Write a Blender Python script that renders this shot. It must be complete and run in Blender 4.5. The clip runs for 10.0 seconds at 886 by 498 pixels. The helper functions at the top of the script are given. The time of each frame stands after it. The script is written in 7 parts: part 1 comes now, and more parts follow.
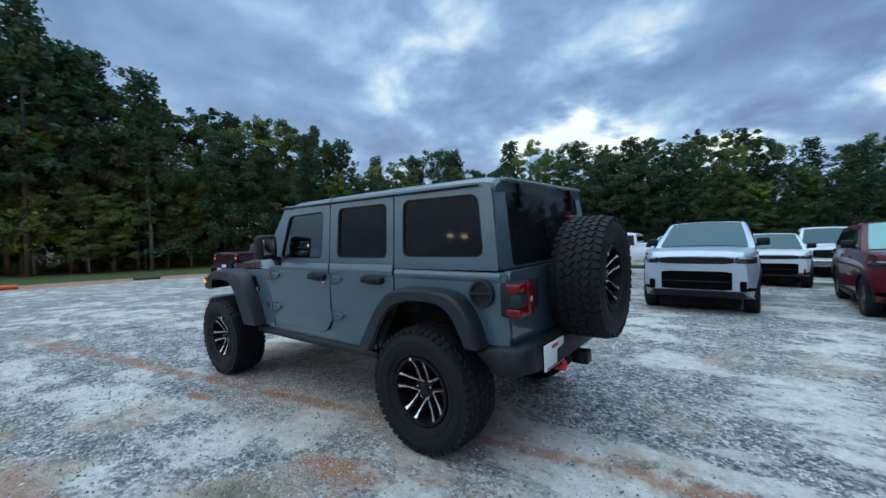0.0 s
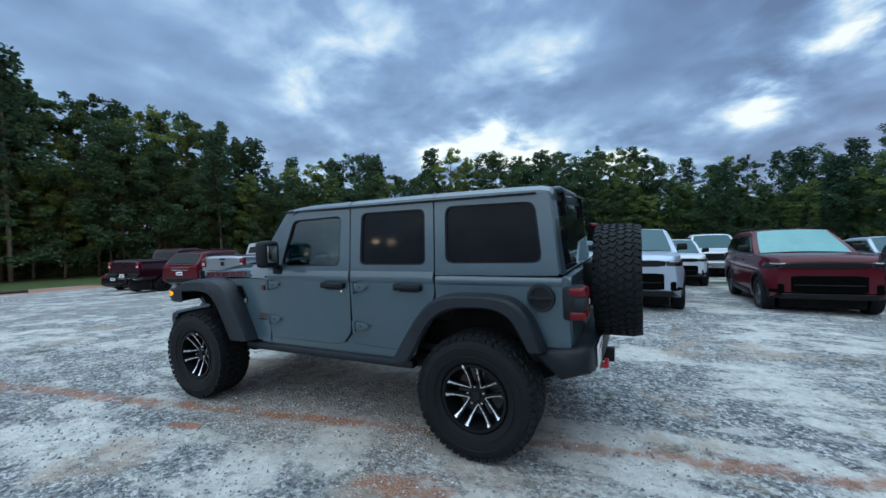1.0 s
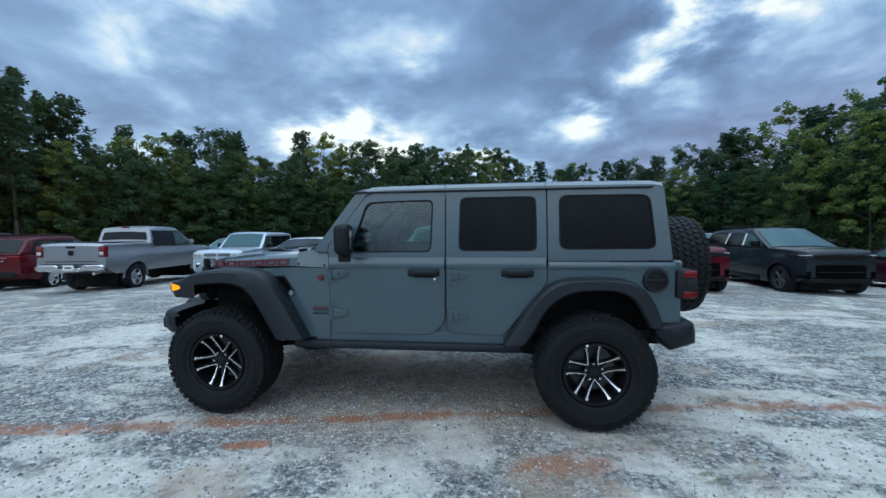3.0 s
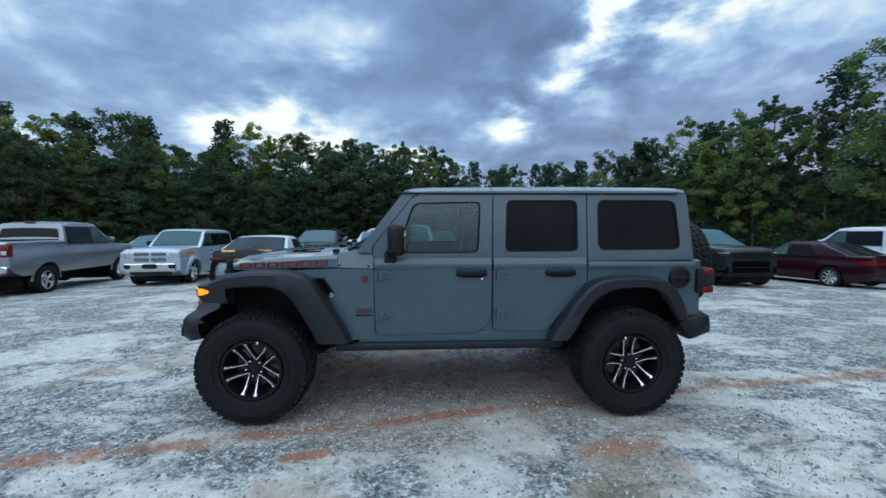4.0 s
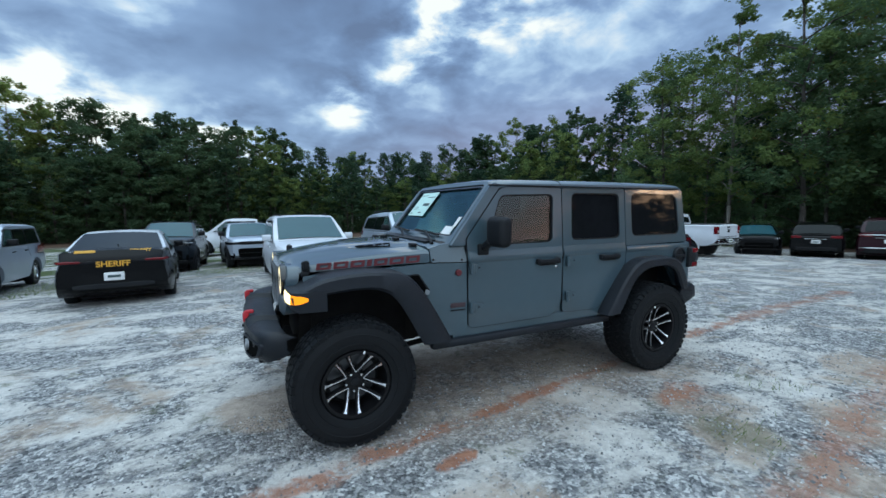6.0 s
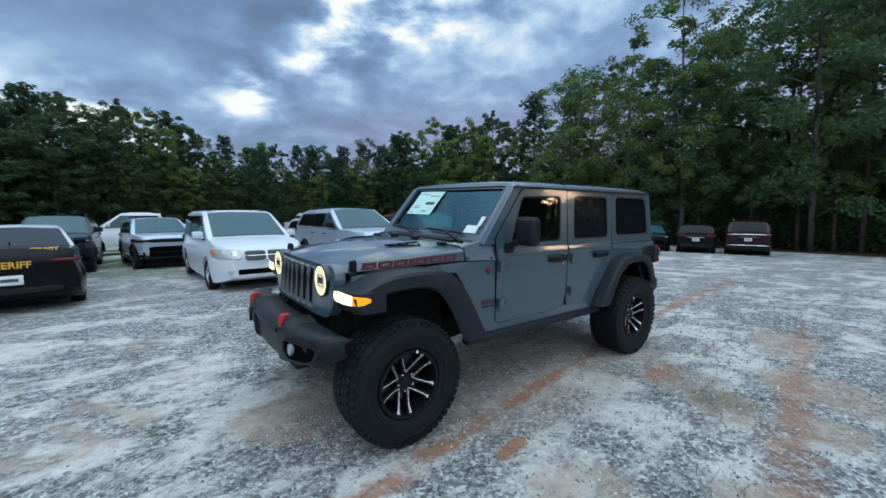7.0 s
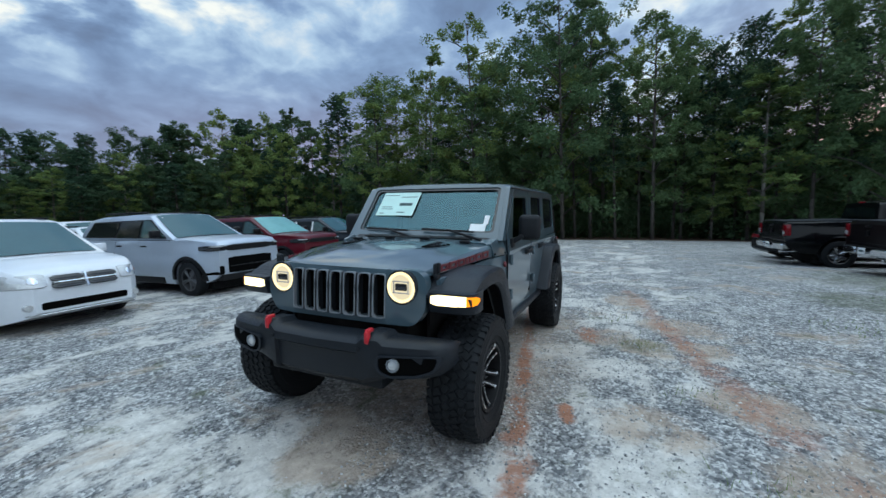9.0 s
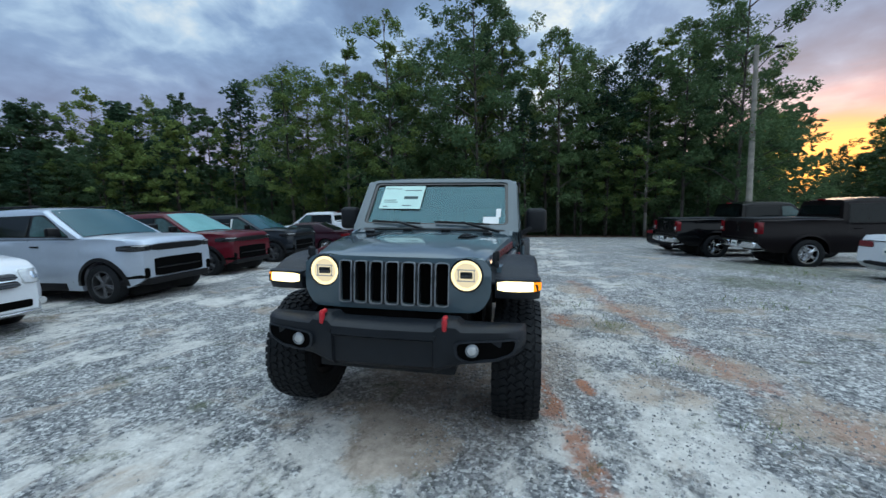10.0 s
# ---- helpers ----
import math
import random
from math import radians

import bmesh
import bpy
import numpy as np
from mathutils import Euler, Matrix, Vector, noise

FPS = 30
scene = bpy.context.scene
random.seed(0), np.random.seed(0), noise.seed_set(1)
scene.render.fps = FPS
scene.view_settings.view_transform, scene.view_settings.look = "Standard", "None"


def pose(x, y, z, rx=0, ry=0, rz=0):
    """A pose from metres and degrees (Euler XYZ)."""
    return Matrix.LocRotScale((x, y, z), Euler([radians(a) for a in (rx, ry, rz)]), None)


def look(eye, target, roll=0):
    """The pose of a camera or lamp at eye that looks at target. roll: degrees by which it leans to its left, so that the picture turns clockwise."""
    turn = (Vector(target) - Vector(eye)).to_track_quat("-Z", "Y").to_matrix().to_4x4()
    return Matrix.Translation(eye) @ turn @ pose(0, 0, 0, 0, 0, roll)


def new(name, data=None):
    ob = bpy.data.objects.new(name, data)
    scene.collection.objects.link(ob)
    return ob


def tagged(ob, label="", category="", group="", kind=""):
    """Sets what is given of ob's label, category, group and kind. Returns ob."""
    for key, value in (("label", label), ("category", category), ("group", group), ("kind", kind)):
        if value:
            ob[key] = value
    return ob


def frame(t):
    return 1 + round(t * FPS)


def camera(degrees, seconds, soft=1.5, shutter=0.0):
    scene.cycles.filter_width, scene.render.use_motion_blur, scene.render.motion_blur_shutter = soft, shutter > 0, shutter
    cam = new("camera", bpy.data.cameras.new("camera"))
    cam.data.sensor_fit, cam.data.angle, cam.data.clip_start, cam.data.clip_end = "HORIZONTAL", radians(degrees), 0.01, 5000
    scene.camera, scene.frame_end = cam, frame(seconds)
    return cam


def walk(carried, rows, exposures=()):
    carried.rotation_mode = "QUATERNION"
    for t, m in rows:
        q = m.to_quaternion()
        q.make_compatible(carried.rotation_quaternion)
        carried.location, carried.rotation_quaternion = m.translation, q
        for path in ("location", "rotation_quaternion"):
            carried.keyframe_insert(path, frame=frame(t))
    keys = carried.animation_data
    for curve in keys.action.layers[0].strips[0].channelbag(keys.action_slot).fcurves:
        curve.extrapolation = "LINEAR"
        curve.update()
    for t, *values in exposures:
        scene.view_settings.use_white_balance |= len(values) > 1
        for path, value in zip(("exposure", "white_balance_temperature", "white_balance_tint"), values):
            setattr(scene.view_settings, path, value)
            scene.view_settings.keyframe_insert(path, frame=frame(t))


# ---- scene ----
cam = camera(95.5, 10.0, 1.5, 0.3)
PATH = [
    (0, (-3.324, 3.023, 1.456), (-2.094, 1.446, 1.419), -1.3),
    (0.5, (-2.975, 3.294, 1.474), (-1.922, 1.594, 1.449), -1.4),
    (1, (-2.54, 3.507, 1.482), (-1.659, 1.711, 1.463), -1.4),
    (1.5, (-2.106, 3.699, 1.481), (-1.382, 1.834, 1.442), -1.4),
    (2, (-1.633, 3.808, 1.463), (-1.045, 1.897, 1.406), -1.1),
    (2.5, (-1.195, 3.913, 1.465), (-0.774, 1.959, 1.4), -0.8),
    (4, (0.176, 4.11, 1.508), (0.079, 2.114, 1.419), -0.1),
    (4.5, (0.659, 4.073, 1.518), (0.392, 2.093, 1.41), -0.5),
    (5, (1.125, 3.959, 1.549), (0.666, 2.017, 1.409), -1.0),
    (6.5, (2.534, 3.446, 1.554), (1.498, 1.742, 1.401), -0.5),
    (7, (2.925, 3.21, 1.575), (1.713, 1.628, 1.406), -0.1),
    (7.5, (3.312, 2.874, 1.572), (1.937, 1.435, 1.383), -0.3),
    (8, (3.652, 2.564, 1.57), (2.097, 1.319, 1.39), -0.8),
    (8.5, (3.91, 2.251, 1.589), (2.214, 1.209, 1.397), -1.2),
    (9, (4.126, 1.821, 1.587), (2.309, 1.004, 1.413), -1.6),
    (9.5, (4.353, 1.352, 1.543), (2.451, 0.756, 1.367), -1.4),
    (10, (4.511, 0.895, 1.555), (2.558, 0.507, 1.365), -1.3),
]
walk(cam, [(t, look(eye, target, roll)) for t, eye, target, roll in PATH], [(0, -0.06, 6650, 10), (3, -0.04, 6700, 10), (6.5, -0.03, 6880, 11), (10, -0.08, 7080, 12)])

# ---- world, light ----
SUNSET = 147.0


def direction(az, el):
    a, e = radians(az), radians(el)
    return (math.cos(e) * math.cos(a), math.cos(e) * math.sin(a), math.sin(e))


class Nodes:
    """Short hand for building node trees."""

    def __init__(self, tree):
        self.tree = tree
        tree.nodes.clear()

    def add(self, kind, **props):
        n = self.tree.nodes.new(kind)
        for k, v in props.items():
            if k == "operation":
                n.operation = v
            elif k == "data_type":
                n.data_type = v
            elif k == "blend_type":
                n.blend_type = v
            elif k == "feature":
                n.feature = v
            elif k == "noise_dimensions":
                n.noise_dimensions = v
        return n

    def put(self, socket, value):
        if isinstance(value, bpy.types.NodeSocket):
            self.tree.links.new(value, socket)
        elif value is not None:
            if isinstance(value, (tuple, list)) and len(value) == 3 and socket.type == "RGBA":
                value = (*value, 1.0)
            socket.default_value = value

    def math(self, op, a, b=None, c=None, clamp=False):
        n = self.add("ShaderNodeMath", operation=op)
        n.use_clamp = clamp
        for s, v in zip(n.inputs, (a, b, c)):
            self.put(s, v)
        return n.outputs[0]

    def vec(self, op, a, b=None):
        n = self.add("ShaderNodeVectorMath", operation=op)
        self.put(n.inputs[0], a)
        if b is not None:
            self.put(n.inputs[1], b)
        return n.outputs["Value"] if op in ("DOT_PRODUCT", "LENGTH", "DISTANCE") else n.outputs[0]

    def mix(self, fac, a, b, blend="MIX"):
        n = self.add("ShaderNodeMix", data_type="RGBA", blend_type=blend)
        self.put(n.inputs[0], fac)
        self.put(n.inputs[6], a)
        self.put(n.inputs[7], b)
        return n.outputs[2]

    def smooth(self, v, lo, hi):
        n = self.add("ShaderNodeMapRange")
        n.interpolation_type = "SMOOTHSTEP"
        for s, x in zip(n.inputs, (v, lo, hi, 0.0, 1.0)):
            self.put(s, x)
        return n.outputs[0]

    def noise(self, vec, scale, detail=4.0, rough=0.55, distort=0.0):
        n = self.add("ShaderNodeTexNoise")
        self.put(n.inputs["Vector"], vec)
        self.put(n.inputs["Scale"], scale)
        self.put(n.inputs["Detail"], detail)
        self.put(n.inputs["Roughness"], rough)
        self.put(n.inputs["Distortion"], distort)
        return n.outputs[0]

    def ramp(self, fac, stops):
        n = self.add("ShaderNodeValToRGB")
        e = n.color_ramp.elements
        while len(e) < len(stops):
            e.new(0.5)
        for el, (p, c) in zip(e, stops):
            el.position, el.color = p, (*c, 1.0)
        self.put(n.inputs[0], fac)
        return n.outputs[0]

    def xyz(self, v):
        n = self.add("ShaderNodeSeparateXYZ")
        self.put(n.inputs[0], v)
        return n.outputs

    def join(self, x, y, z):
        n = self.add("ShaderNodeCombineXYZ")
        for s, v in zip(n.inputs, (x, y, z)):
            self.put(s, v)
        return n.outputs[0]


def sky():
    world = bpy.data.worlds.new("dusk_sky")
    world.use_nodes = True
    scene.world = world
    k = Nodes(world.node_tree)
    d = k.add("ShaderNodeTexCoord").outputs["Generated"]
    x, y, z = k.xyz(d)
    up = k.math("MAXIMUM", z, 0.0)
    h = k.math("ADD", up, 0.30)
    plane = k.join(k.math("DIVIDE", x, h), k.math("DIVIDE", y, h), 0.35)
    big = k.noise(plane, 1.5, 4.0, 0.55, 0.1)
    fine = k.noise(plane, 4.6, 6.0, 0.54, 0.25)
    val = k.math("ADD", k.math("MULTIPLY", big, 0.60), k.math("MULTIPLY", fine, 0.40))
    # gaps in the cloud deck where the sky shines through: azimuth, elevation, size, strength
    for az, el, size, gain in ((-71, 13.0, 0.13, 0.24), (-64, 11.5, 0.10, 0.14), (-77, 10.5, 0.10, 0.14), (-103, 16.0, 0.11, 0.17), (-111, 21.5, 0.15, 0.16),
                               (-118, 27.0, 0.20, 0.19), (-126, 33.0, 0.26, 0.17), (-50, 27.0, 0.17, 0.035), (-45, 21.0, 0.12, 0.03), (-80, 22, 0.10, 0.06),
                               (-88, 12, 0.10, 0.10), (-100, 30, 0.12, -0.06), (-87, 19, 0.16, -0.07), (-92, 25, 0.14, -0.06), (-22, 18, 0.6, -0.05),
                               (-132, 14, 0.30, -0.02), (172, 24, 0.2, 0.10), (-123, 38, 0.45, 0.045), (-140, 32, 0.50, 0.05), (-46, 24, 0.24, 0.012)):
        dist = k.vec("DISTANCE", d, direction(az, el))
        near = k.smooth(dist, size, 0.0)
        val = k.math("ADD", val, k.math("MULTIPLY", near, k.math("MULTIPLY", k.math("MAXIMUM", k.math("ADD", k.math("MULTIPLY", fine, 5.2), -1.7), 0.0), gain)))
    cloud = k.ramp(val, [(0.36, (0.112, 0.188, 0.355)), (0.45, (0.150, 0.264, 0.490)), (0.53, (0.218, 0.372, 0.645)), (0.61, (0.40, 0.61, 0.87)), (0.72, (0.90, 1.0, 1.02))])
    # dusky pink low over the wood, then the glow round the place of sunset
    side = k.math("MULTIPLY", k.smooth(k.vec("DISTANCE", d, direction(-150, 4)), 0.95, 0.2), k.smooth(z, 0.36, 0.06))
    cloud = k.mix(k.math("MULTIPLY", side, 0.36), cloud, (0.46, 0.33, 0.52))
    flat = k.join(x, y, k.math("MULTIPLY", z, 2.1))
    ax, ay, az_ = direction(SUNSET, 4.0)
    glow = k.vec("DISTANCE", flat, (ax, ay, az_ * 2.1))
    streak = k.math("MULTIPLY", k.noise(k.join(k.math("MULTIPLY", x, 3.0), k.math("MULTIPLY", y, 3.0), k.math("MULTIPLY", z, 22.0)), 1.4, 4.0), 0.22)
    glow = k.math("ADD", glow, k.math("SUBTRACT", streak, 0.11))
    cloud = k.mix(k.math("MULTIPLY", k.smooth(glow, 0.36, 0.14), 0.7), cloud, (0.80, 0.36, 0.42))
    cloud = k.mix(k.math("MULTIPLY", k.smooth(glow, 0.22, 0.08), 0.85), cloud, (1.0, 0.40, 0.20))
    cloud = k.mix(k.smooth(glow, 0.15, 0.04), cloud, (1.25, 0.66, 0.22))
    # an overcast sky is brighter towards the zenith
    high = k.smooth(z, 0.50, 0.95)
    cloud = k.mix(high, cloud, (0.355, 0.485, 0.595))
    north_east = k.math("ADD", k.math("MULTIPLY", x, 0.45), k.math("MULTIPLY", y, 0.89))
    open_sky = k.math("MULTIPLY", k.smooth(north_east, 0.25, 0.85), k.smooth(z, 0.02, 0.22))
    cloud = k.mix(k.math("MULTIPLY", open_sky, 0.8), cloud, (0.405, 0.505, 0.585))
    lift = k.math("ADD", k.math("ADD", 1.0, k.math("MULTIPLY", high, 2.95)), k.math("MULTIPLY", open_sky, 1.75))
    cloud = k.vec("SCALE", cloud)
    world.node_tree.links.new(lift, cloud.node.inputs[3])
    nish = k.add("ShaderNodeTexSky")
    nish.sky_type, nish.sun_disc = "NISHITA", False
    nish.sun_elevation, nish.sun_rotation = radians(2.0), radians(90 - SUNSET)
    clear = k.add("ShaderNodeBackground")
    k.put(clear.inputs[0], nish.outputs[0])
    k.put(clear.inputs[1], 0.05)
    deck = k.add("ShaderNodeBackground")
    k.put(deck.inputs[0], cloud)
    k.put(deck.inputs[1], 1.0)
    both = k.add("ShaderNodeAddShader")
    k.put(both.inputs[0], clear.outputs[0])
    k.put(both.inputs[1], deck.outputs[0])
    out = k.add("ShaderNodeOutputWorld")
    k.put(out.inputs[0], both.outputs[0])


sky()
lamp = bpy.data.lights.new("low_sun", "SUN")
lamp.energy, lamp.angle, lamp.color = 0.5, radians(14), (1.0, 0.72, 0.5)
sun = new("low_sun", lamp)
sun.matrix_basis = look(Vector(direction(SUNSET, 5)) * 60, (0, 0, 0))

# ---- materials ----
def surf(name, col, rough=0.6, metal=0.0, var=0.12, scale=6.0, bump=0.0, bscale=60.0, coat=0.0, dirt=0.0, spec=0.5, flake=0.0):
    """A surface with colour that varies at two scales, fine relief, and dust near the ground where dirt is given."""
    m = bpy.data.materials.new(name)
    m.use_nodes = True
    k = Nodes(m.node_tree)
    p = k.add("ShaderNodeTexCoord").outputs["Object"]
    p = k.vec("ADD", p, k.vec("MULTIPLY", k.join(*([k.add("ShaderNodeObjectInfo").outputs["Random"]] * 3)), (37.0, 11.0, 5.0)))
    n1 = k.noise(p, scale, 3.0)
    n2 = k.noise(p, scale * 9, 2.0)
    f = k.math("ADD", k.math("MULTIPLY", n1, 0.65), k.math("MULTIPLY", n2, 0.35))
    dark = tuple(c * (1 - var) for c in col)
    light = tuple(min(1.0, c * (1 + var)) for c in col)
    c = k.mix(k.smooth(f, 0.3, 0.7), dark, light)
    b = k.add("ShaderNodeBsdfPrincipled")
    r = k.math("ADD", rough - 0.06, k.math("MULTIPLY", n1, 0.12), clamp=True)
    if dirt:
        g = k.smooth(k.noise(p, 2.2, 5.0, 0.65), 0.42, 0.75)
        c = k.mix(k.math("MULTIPLY", g, dirt), c, (0.32, 0.29, 0.26))
        r = k.math("ADD", r, k.math("MULTIPLY", g, dirt * 0.4), clamp=True)
    k.put(b.inputs["Base Color"], c)
    k.put(b.inputs["Roughness"], r)
    k.put(b.inputs["Metallic"], metal)
    k.put(b.inputs["Specular IOR Level"], spec)
    k.put(b.inputs["Coat Weight"], coat)
    k.put(b.inputs["Coat Roughness"], 0.06)
    if bump:
        u = k.add("ShaderNodeBump")
        k.put(u.inputs["Strength"], bump)
        k.put(u.inputs["Distance"], 0.01)
        k.put(u.inputs["Height"], k.noise(p, bscale, 3.0))
        k.put(b.inputs["Normal"], u.outputs[0])
    o = k.add("ShaderNodeOutputMaterial")
    k.put(o.inputs[0], b.outputs[0])
    return m


def glow(name, col, power):
    m = bpy.data.materials.new(name)
    m.use_nodes = True
    k = Nodes(m.node_tree)
    e = k.add("ShaderNodeEmission")
    k.put(e.inputs[0], col)
    k.put(e.inputs[1], power)
    o = k.add("ShaderNodeOutputMaterial")
    k.put(o.inputs[0], e.outputs[0])
    return m


def pane(name, tint, gloss=0.05, cast=(0.8, 0.8, 0.8)):
    """Tinted glass: it lets the tint through and mirrors by its angle."""
    m = bpy.data.materials.new(name)
    m.use_nodes = True
    k = Nodes(m.node_tree)
    t = k.add("ShaderNodeBsdfTransparent")
    k.put(t.inputs[0], tint)
    g = k.add("ShaderNodeBsdfGlossy")
    k.put(g.inputs["Color"], cast)
    k.put(g.inputs["Roughness"], 0.015)
    lw = k.add("ShaderNodeLayerWeight")
    fac = k.math("ADD", gloss, k.math("MULTIPLY", k.math("POWER", lw.outputs["Facing"], 4.5), 0.38), clamp=True)
    mx = k.add("ShaderNodeMixShader")
    k.put(mx.inputs[0], fac)
    k.put(mx.inputs[1], t.outputs[0])
    k.put(mx.inputs[2], g.outputs[0])
    o = k.add("ShaderNodeOutputMaterial")
    k.put(o.inputs[0], mx.outputs[0])
    return m


def paint(name, col, metal=0.35, rough=0.38, dirt=0.02, coat=0.5, spec=0.5):
    return surf(name, col, rough, metal, 0.04, 1.5, 0.0, coat=coat, dirt=dirt, spec=spec)


ANVIL = surf("slate_blue_paint", (0.044, 0.079, 0.099), 0.34, 0.0, 0.05, 1.4, coat=1.0, dirt=0.03)
PLASTIC = surf("black_moulded_plastic", (0.009, 0.0105, 0.0130), 0.55, 0, 0.2, 30, 0.25, 400, dirt=0.005, spec=0.25)
FLARE = surf("charcoal_plastic", (0.0110, 0.0145, 0.0200), 0.42, 0, 0.12, 12, 0.2, 350, dirt=0.006, spec=0.32)
BUMPER = surf("blue_black_bumper_plastic", (0.0085, 0.0115, 0.0160), 0.42, 0, 0.15, 12, 0.2, 350, dirt=0.005, spec=0.3)
BLACK = surf("satin_black", (0.006, 0.006, 0.007), 0.4, 0, 0.2, 20, spec=0.25)
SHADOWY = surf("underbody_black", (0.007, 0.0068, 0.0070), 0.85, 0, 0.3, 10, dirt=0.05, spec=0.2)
RUBBER = surf("tyre_rubber", (0.0060, 0.0074, 0.0092), 0.60, 0, 0.25, 25, 0.3, 200, dirt=0.004, spec=0.24)
GLOSSBLACK = surf("gloss_black", (0.004, 0.004, 0.0045), 0.22, 0, 0.1, 10, coat=0.6)
MACHINED = surf("machined_alloy", (0.86, 0.87, 0.89), 0.27, 1.0, 0.06, 30)
UPRIGHT = surf("grille_upright_grey", (0.014, 0.017, 0.020), 0.42, 0.1, 0.1, 12, spec=0.3)
# near-black for vents and openings, the shade inside put into the colour
VOID = surf("black_and_recess_shade", (0.002, 0.002, 0.002), 0.9, 0, 0.1, 10, spec=0.05)
TRIM = surf("satin_grey_trim", (0.24, 0.26, 0.28), 0.35, 0.25, 0.1, 15)
CHROME = surf("chrome", (0.75, 0.76, 0.78), 0.16, 1.0, 0.05, 10)
GREYALLOY = surf("grey_alloy", (0.33, 0.34, 0.36), 0.35, 0.9, 0.1, 20)
DARKALLOY = surf("dark_alloy", (0.13, 0.135, 0.145), 0.35, 0.7, 0.1, 20)
RED = surf("red_enamel", (0.50, 0.02, 0.03), 0.35, 0, 0.1, 10)
DECAL = surf("dark_red_decal", (0.125, 0.016, 0.022), 0.55, 0, 0.1, 20)
REDLENS = surf("red_lens", (0.15, 0.003, 0.007), 0.2, 0, 0.1, 12, coat=0.2, spec=0.3)
CLEARLENS = surf("clear_lens", (0.55, 0.56, 0.56), 0.1, 0.3, 0.15, 30, coat=0.8)
DARKLENS = surf("smoked_lens", (0.020, 0.022, 0.025), 0.12, 0.2, 0.3, 25, coat=0.8)
AMBER = surf("amber_lens", (0.80, 0.20, 0.02), 0.2, 0, 0.1, 12, coat=0.5)
WHITE = surf("white_card", (0.78, 0.79, 0.78), 0.6, 0, 0.05, 8)
MINT = surf("pale_green_paper", (0.58, 0.82, 0.75), 0.6, 0, 0.04, 8)
EMBLEM = surf("faded_emblem", (0.060, 0.034, 0.040), 0.5, 0, 0.1, 20)
INK = surf("printed_ink", (0.05, 0.09, 0.09), 0.7, 0, 0.1, 10)
GOLD = surf("gold_vinyl", (0.75, 0.38, 0.04), 0.4, 0, 0.1, 10)
SEAT = surf("black_seat_cloth", (0.025, 0.025, 0.027), 0.8, 0, 0.2, 30, 0.3, 120)
CLEAR = pane("clear_glass", (0.42, 0.66, 0.68), 0.10, (0.52, 0.80, 0.88))
SIDECLEAR = pane("clear_side_glass", (0.56, 0.70, 0.66), 0.085)
PRIVACY = surf("privacy_glass", (0.0085, 0.0092, 0.0110), 0.05, 0, 0.25, 1.5, spec=0.11)
CARGLASS = surf("tinted_car_glass", (0.0045, 0.0075, 0.0080), 0.07, 0, 0.1, 3, spec=0.20)
PALESCREEN = surf("mint_windscreen", (0.13, 0.34, 0.33), 0.06, 0, 0.1, 3, spec=0.5)
SUNSHADE = surf("teal_windscreen", (0.020, 0.080, 0.095), 0.06, 0, 0.06, 1.2, spec=0.26)
SIDEGLASS = surf("green_side_glass", (0.040, 0.085, 0.085), 0.06, 0, 0.3, 2, spec=0.4)
LAMPGLOW = glow("running_lamp_glow", (1.0, 0.88, 0.50), 3.0)
HALO = glow("headlamp_halo_glow", (1.0, 0.91, 0.58), 1.5)
REFLECT = glow("lit_reflector", (1.0, 0.94, 0.68), 0.85)
AMBERGLOW = glow("amber_marker_glow", (1.0, 0.32, 0.02), 1.6)


# ---- tools for meshes ----
def part(name, bm, material, parent=None, label="", smooth=35.0):
    """Links a bmesh as one mesh object, under a thing or part where parent is given."""
    me = bpy.data.meshes.new(name)
    bmesh.ops.recalc_face_normals(bm, faces=bm.faces)
    bm.to_mesh(me)
    bm.free()
    return piece(name, me, material, parent, label, smooth)


def piece(name, me, material, parent=None, label="", smooth=35.0):
    for m in material if isinstance(material, (list, tuple)) else (material,):
        me.materials.append(m)
    if smooth:
        me.shade_smooth()
        me.set_sharp_from_angle(angle=radians(smooth))
    ob = new(name, me)
    ob.parent = parent
    if label:
        ob["label"] = label
    return ob


def thing(name, m, label, category, group=""):
    ob = new(name)
    ob.empty_display_size = 0.2
    ob.matrix_basis = m
    return tagged(ob, label, category, group)


def box(bm, c, s, bevel=0.01, m=None, seg=2):
    """A bevelled box with centre c and sizes s, in a frame m of its own."""
    r = bmesh.ops.create_cube(bm, size=1.0)
    vs = r["verts"]
    t = Matrix.Translation(c) @ (m or Matrix()) @ Matrix.Diagonal((*s, 1))
    bmesh.ops.transform(bm, matrix=t, verts=vs)
    if bevel:
        es = list({e for v in vs for e in v.link_edges})
        bmesh.ops.bevel(bm, geom=es, offset=bevel, segments=seg, affect="EDGES", profile=0.5)


def boxed(name, c, s, material, parent, bevel=0.01, rot=(0, 0, 0), label=""):
    bm = bmesh.new()
    box(bm, (0, 0, 0), s, bevel)
    ob = part(name, bm, material, parent, label)
    ob.matrix_basis = pose(*c, *rot)
    return ob


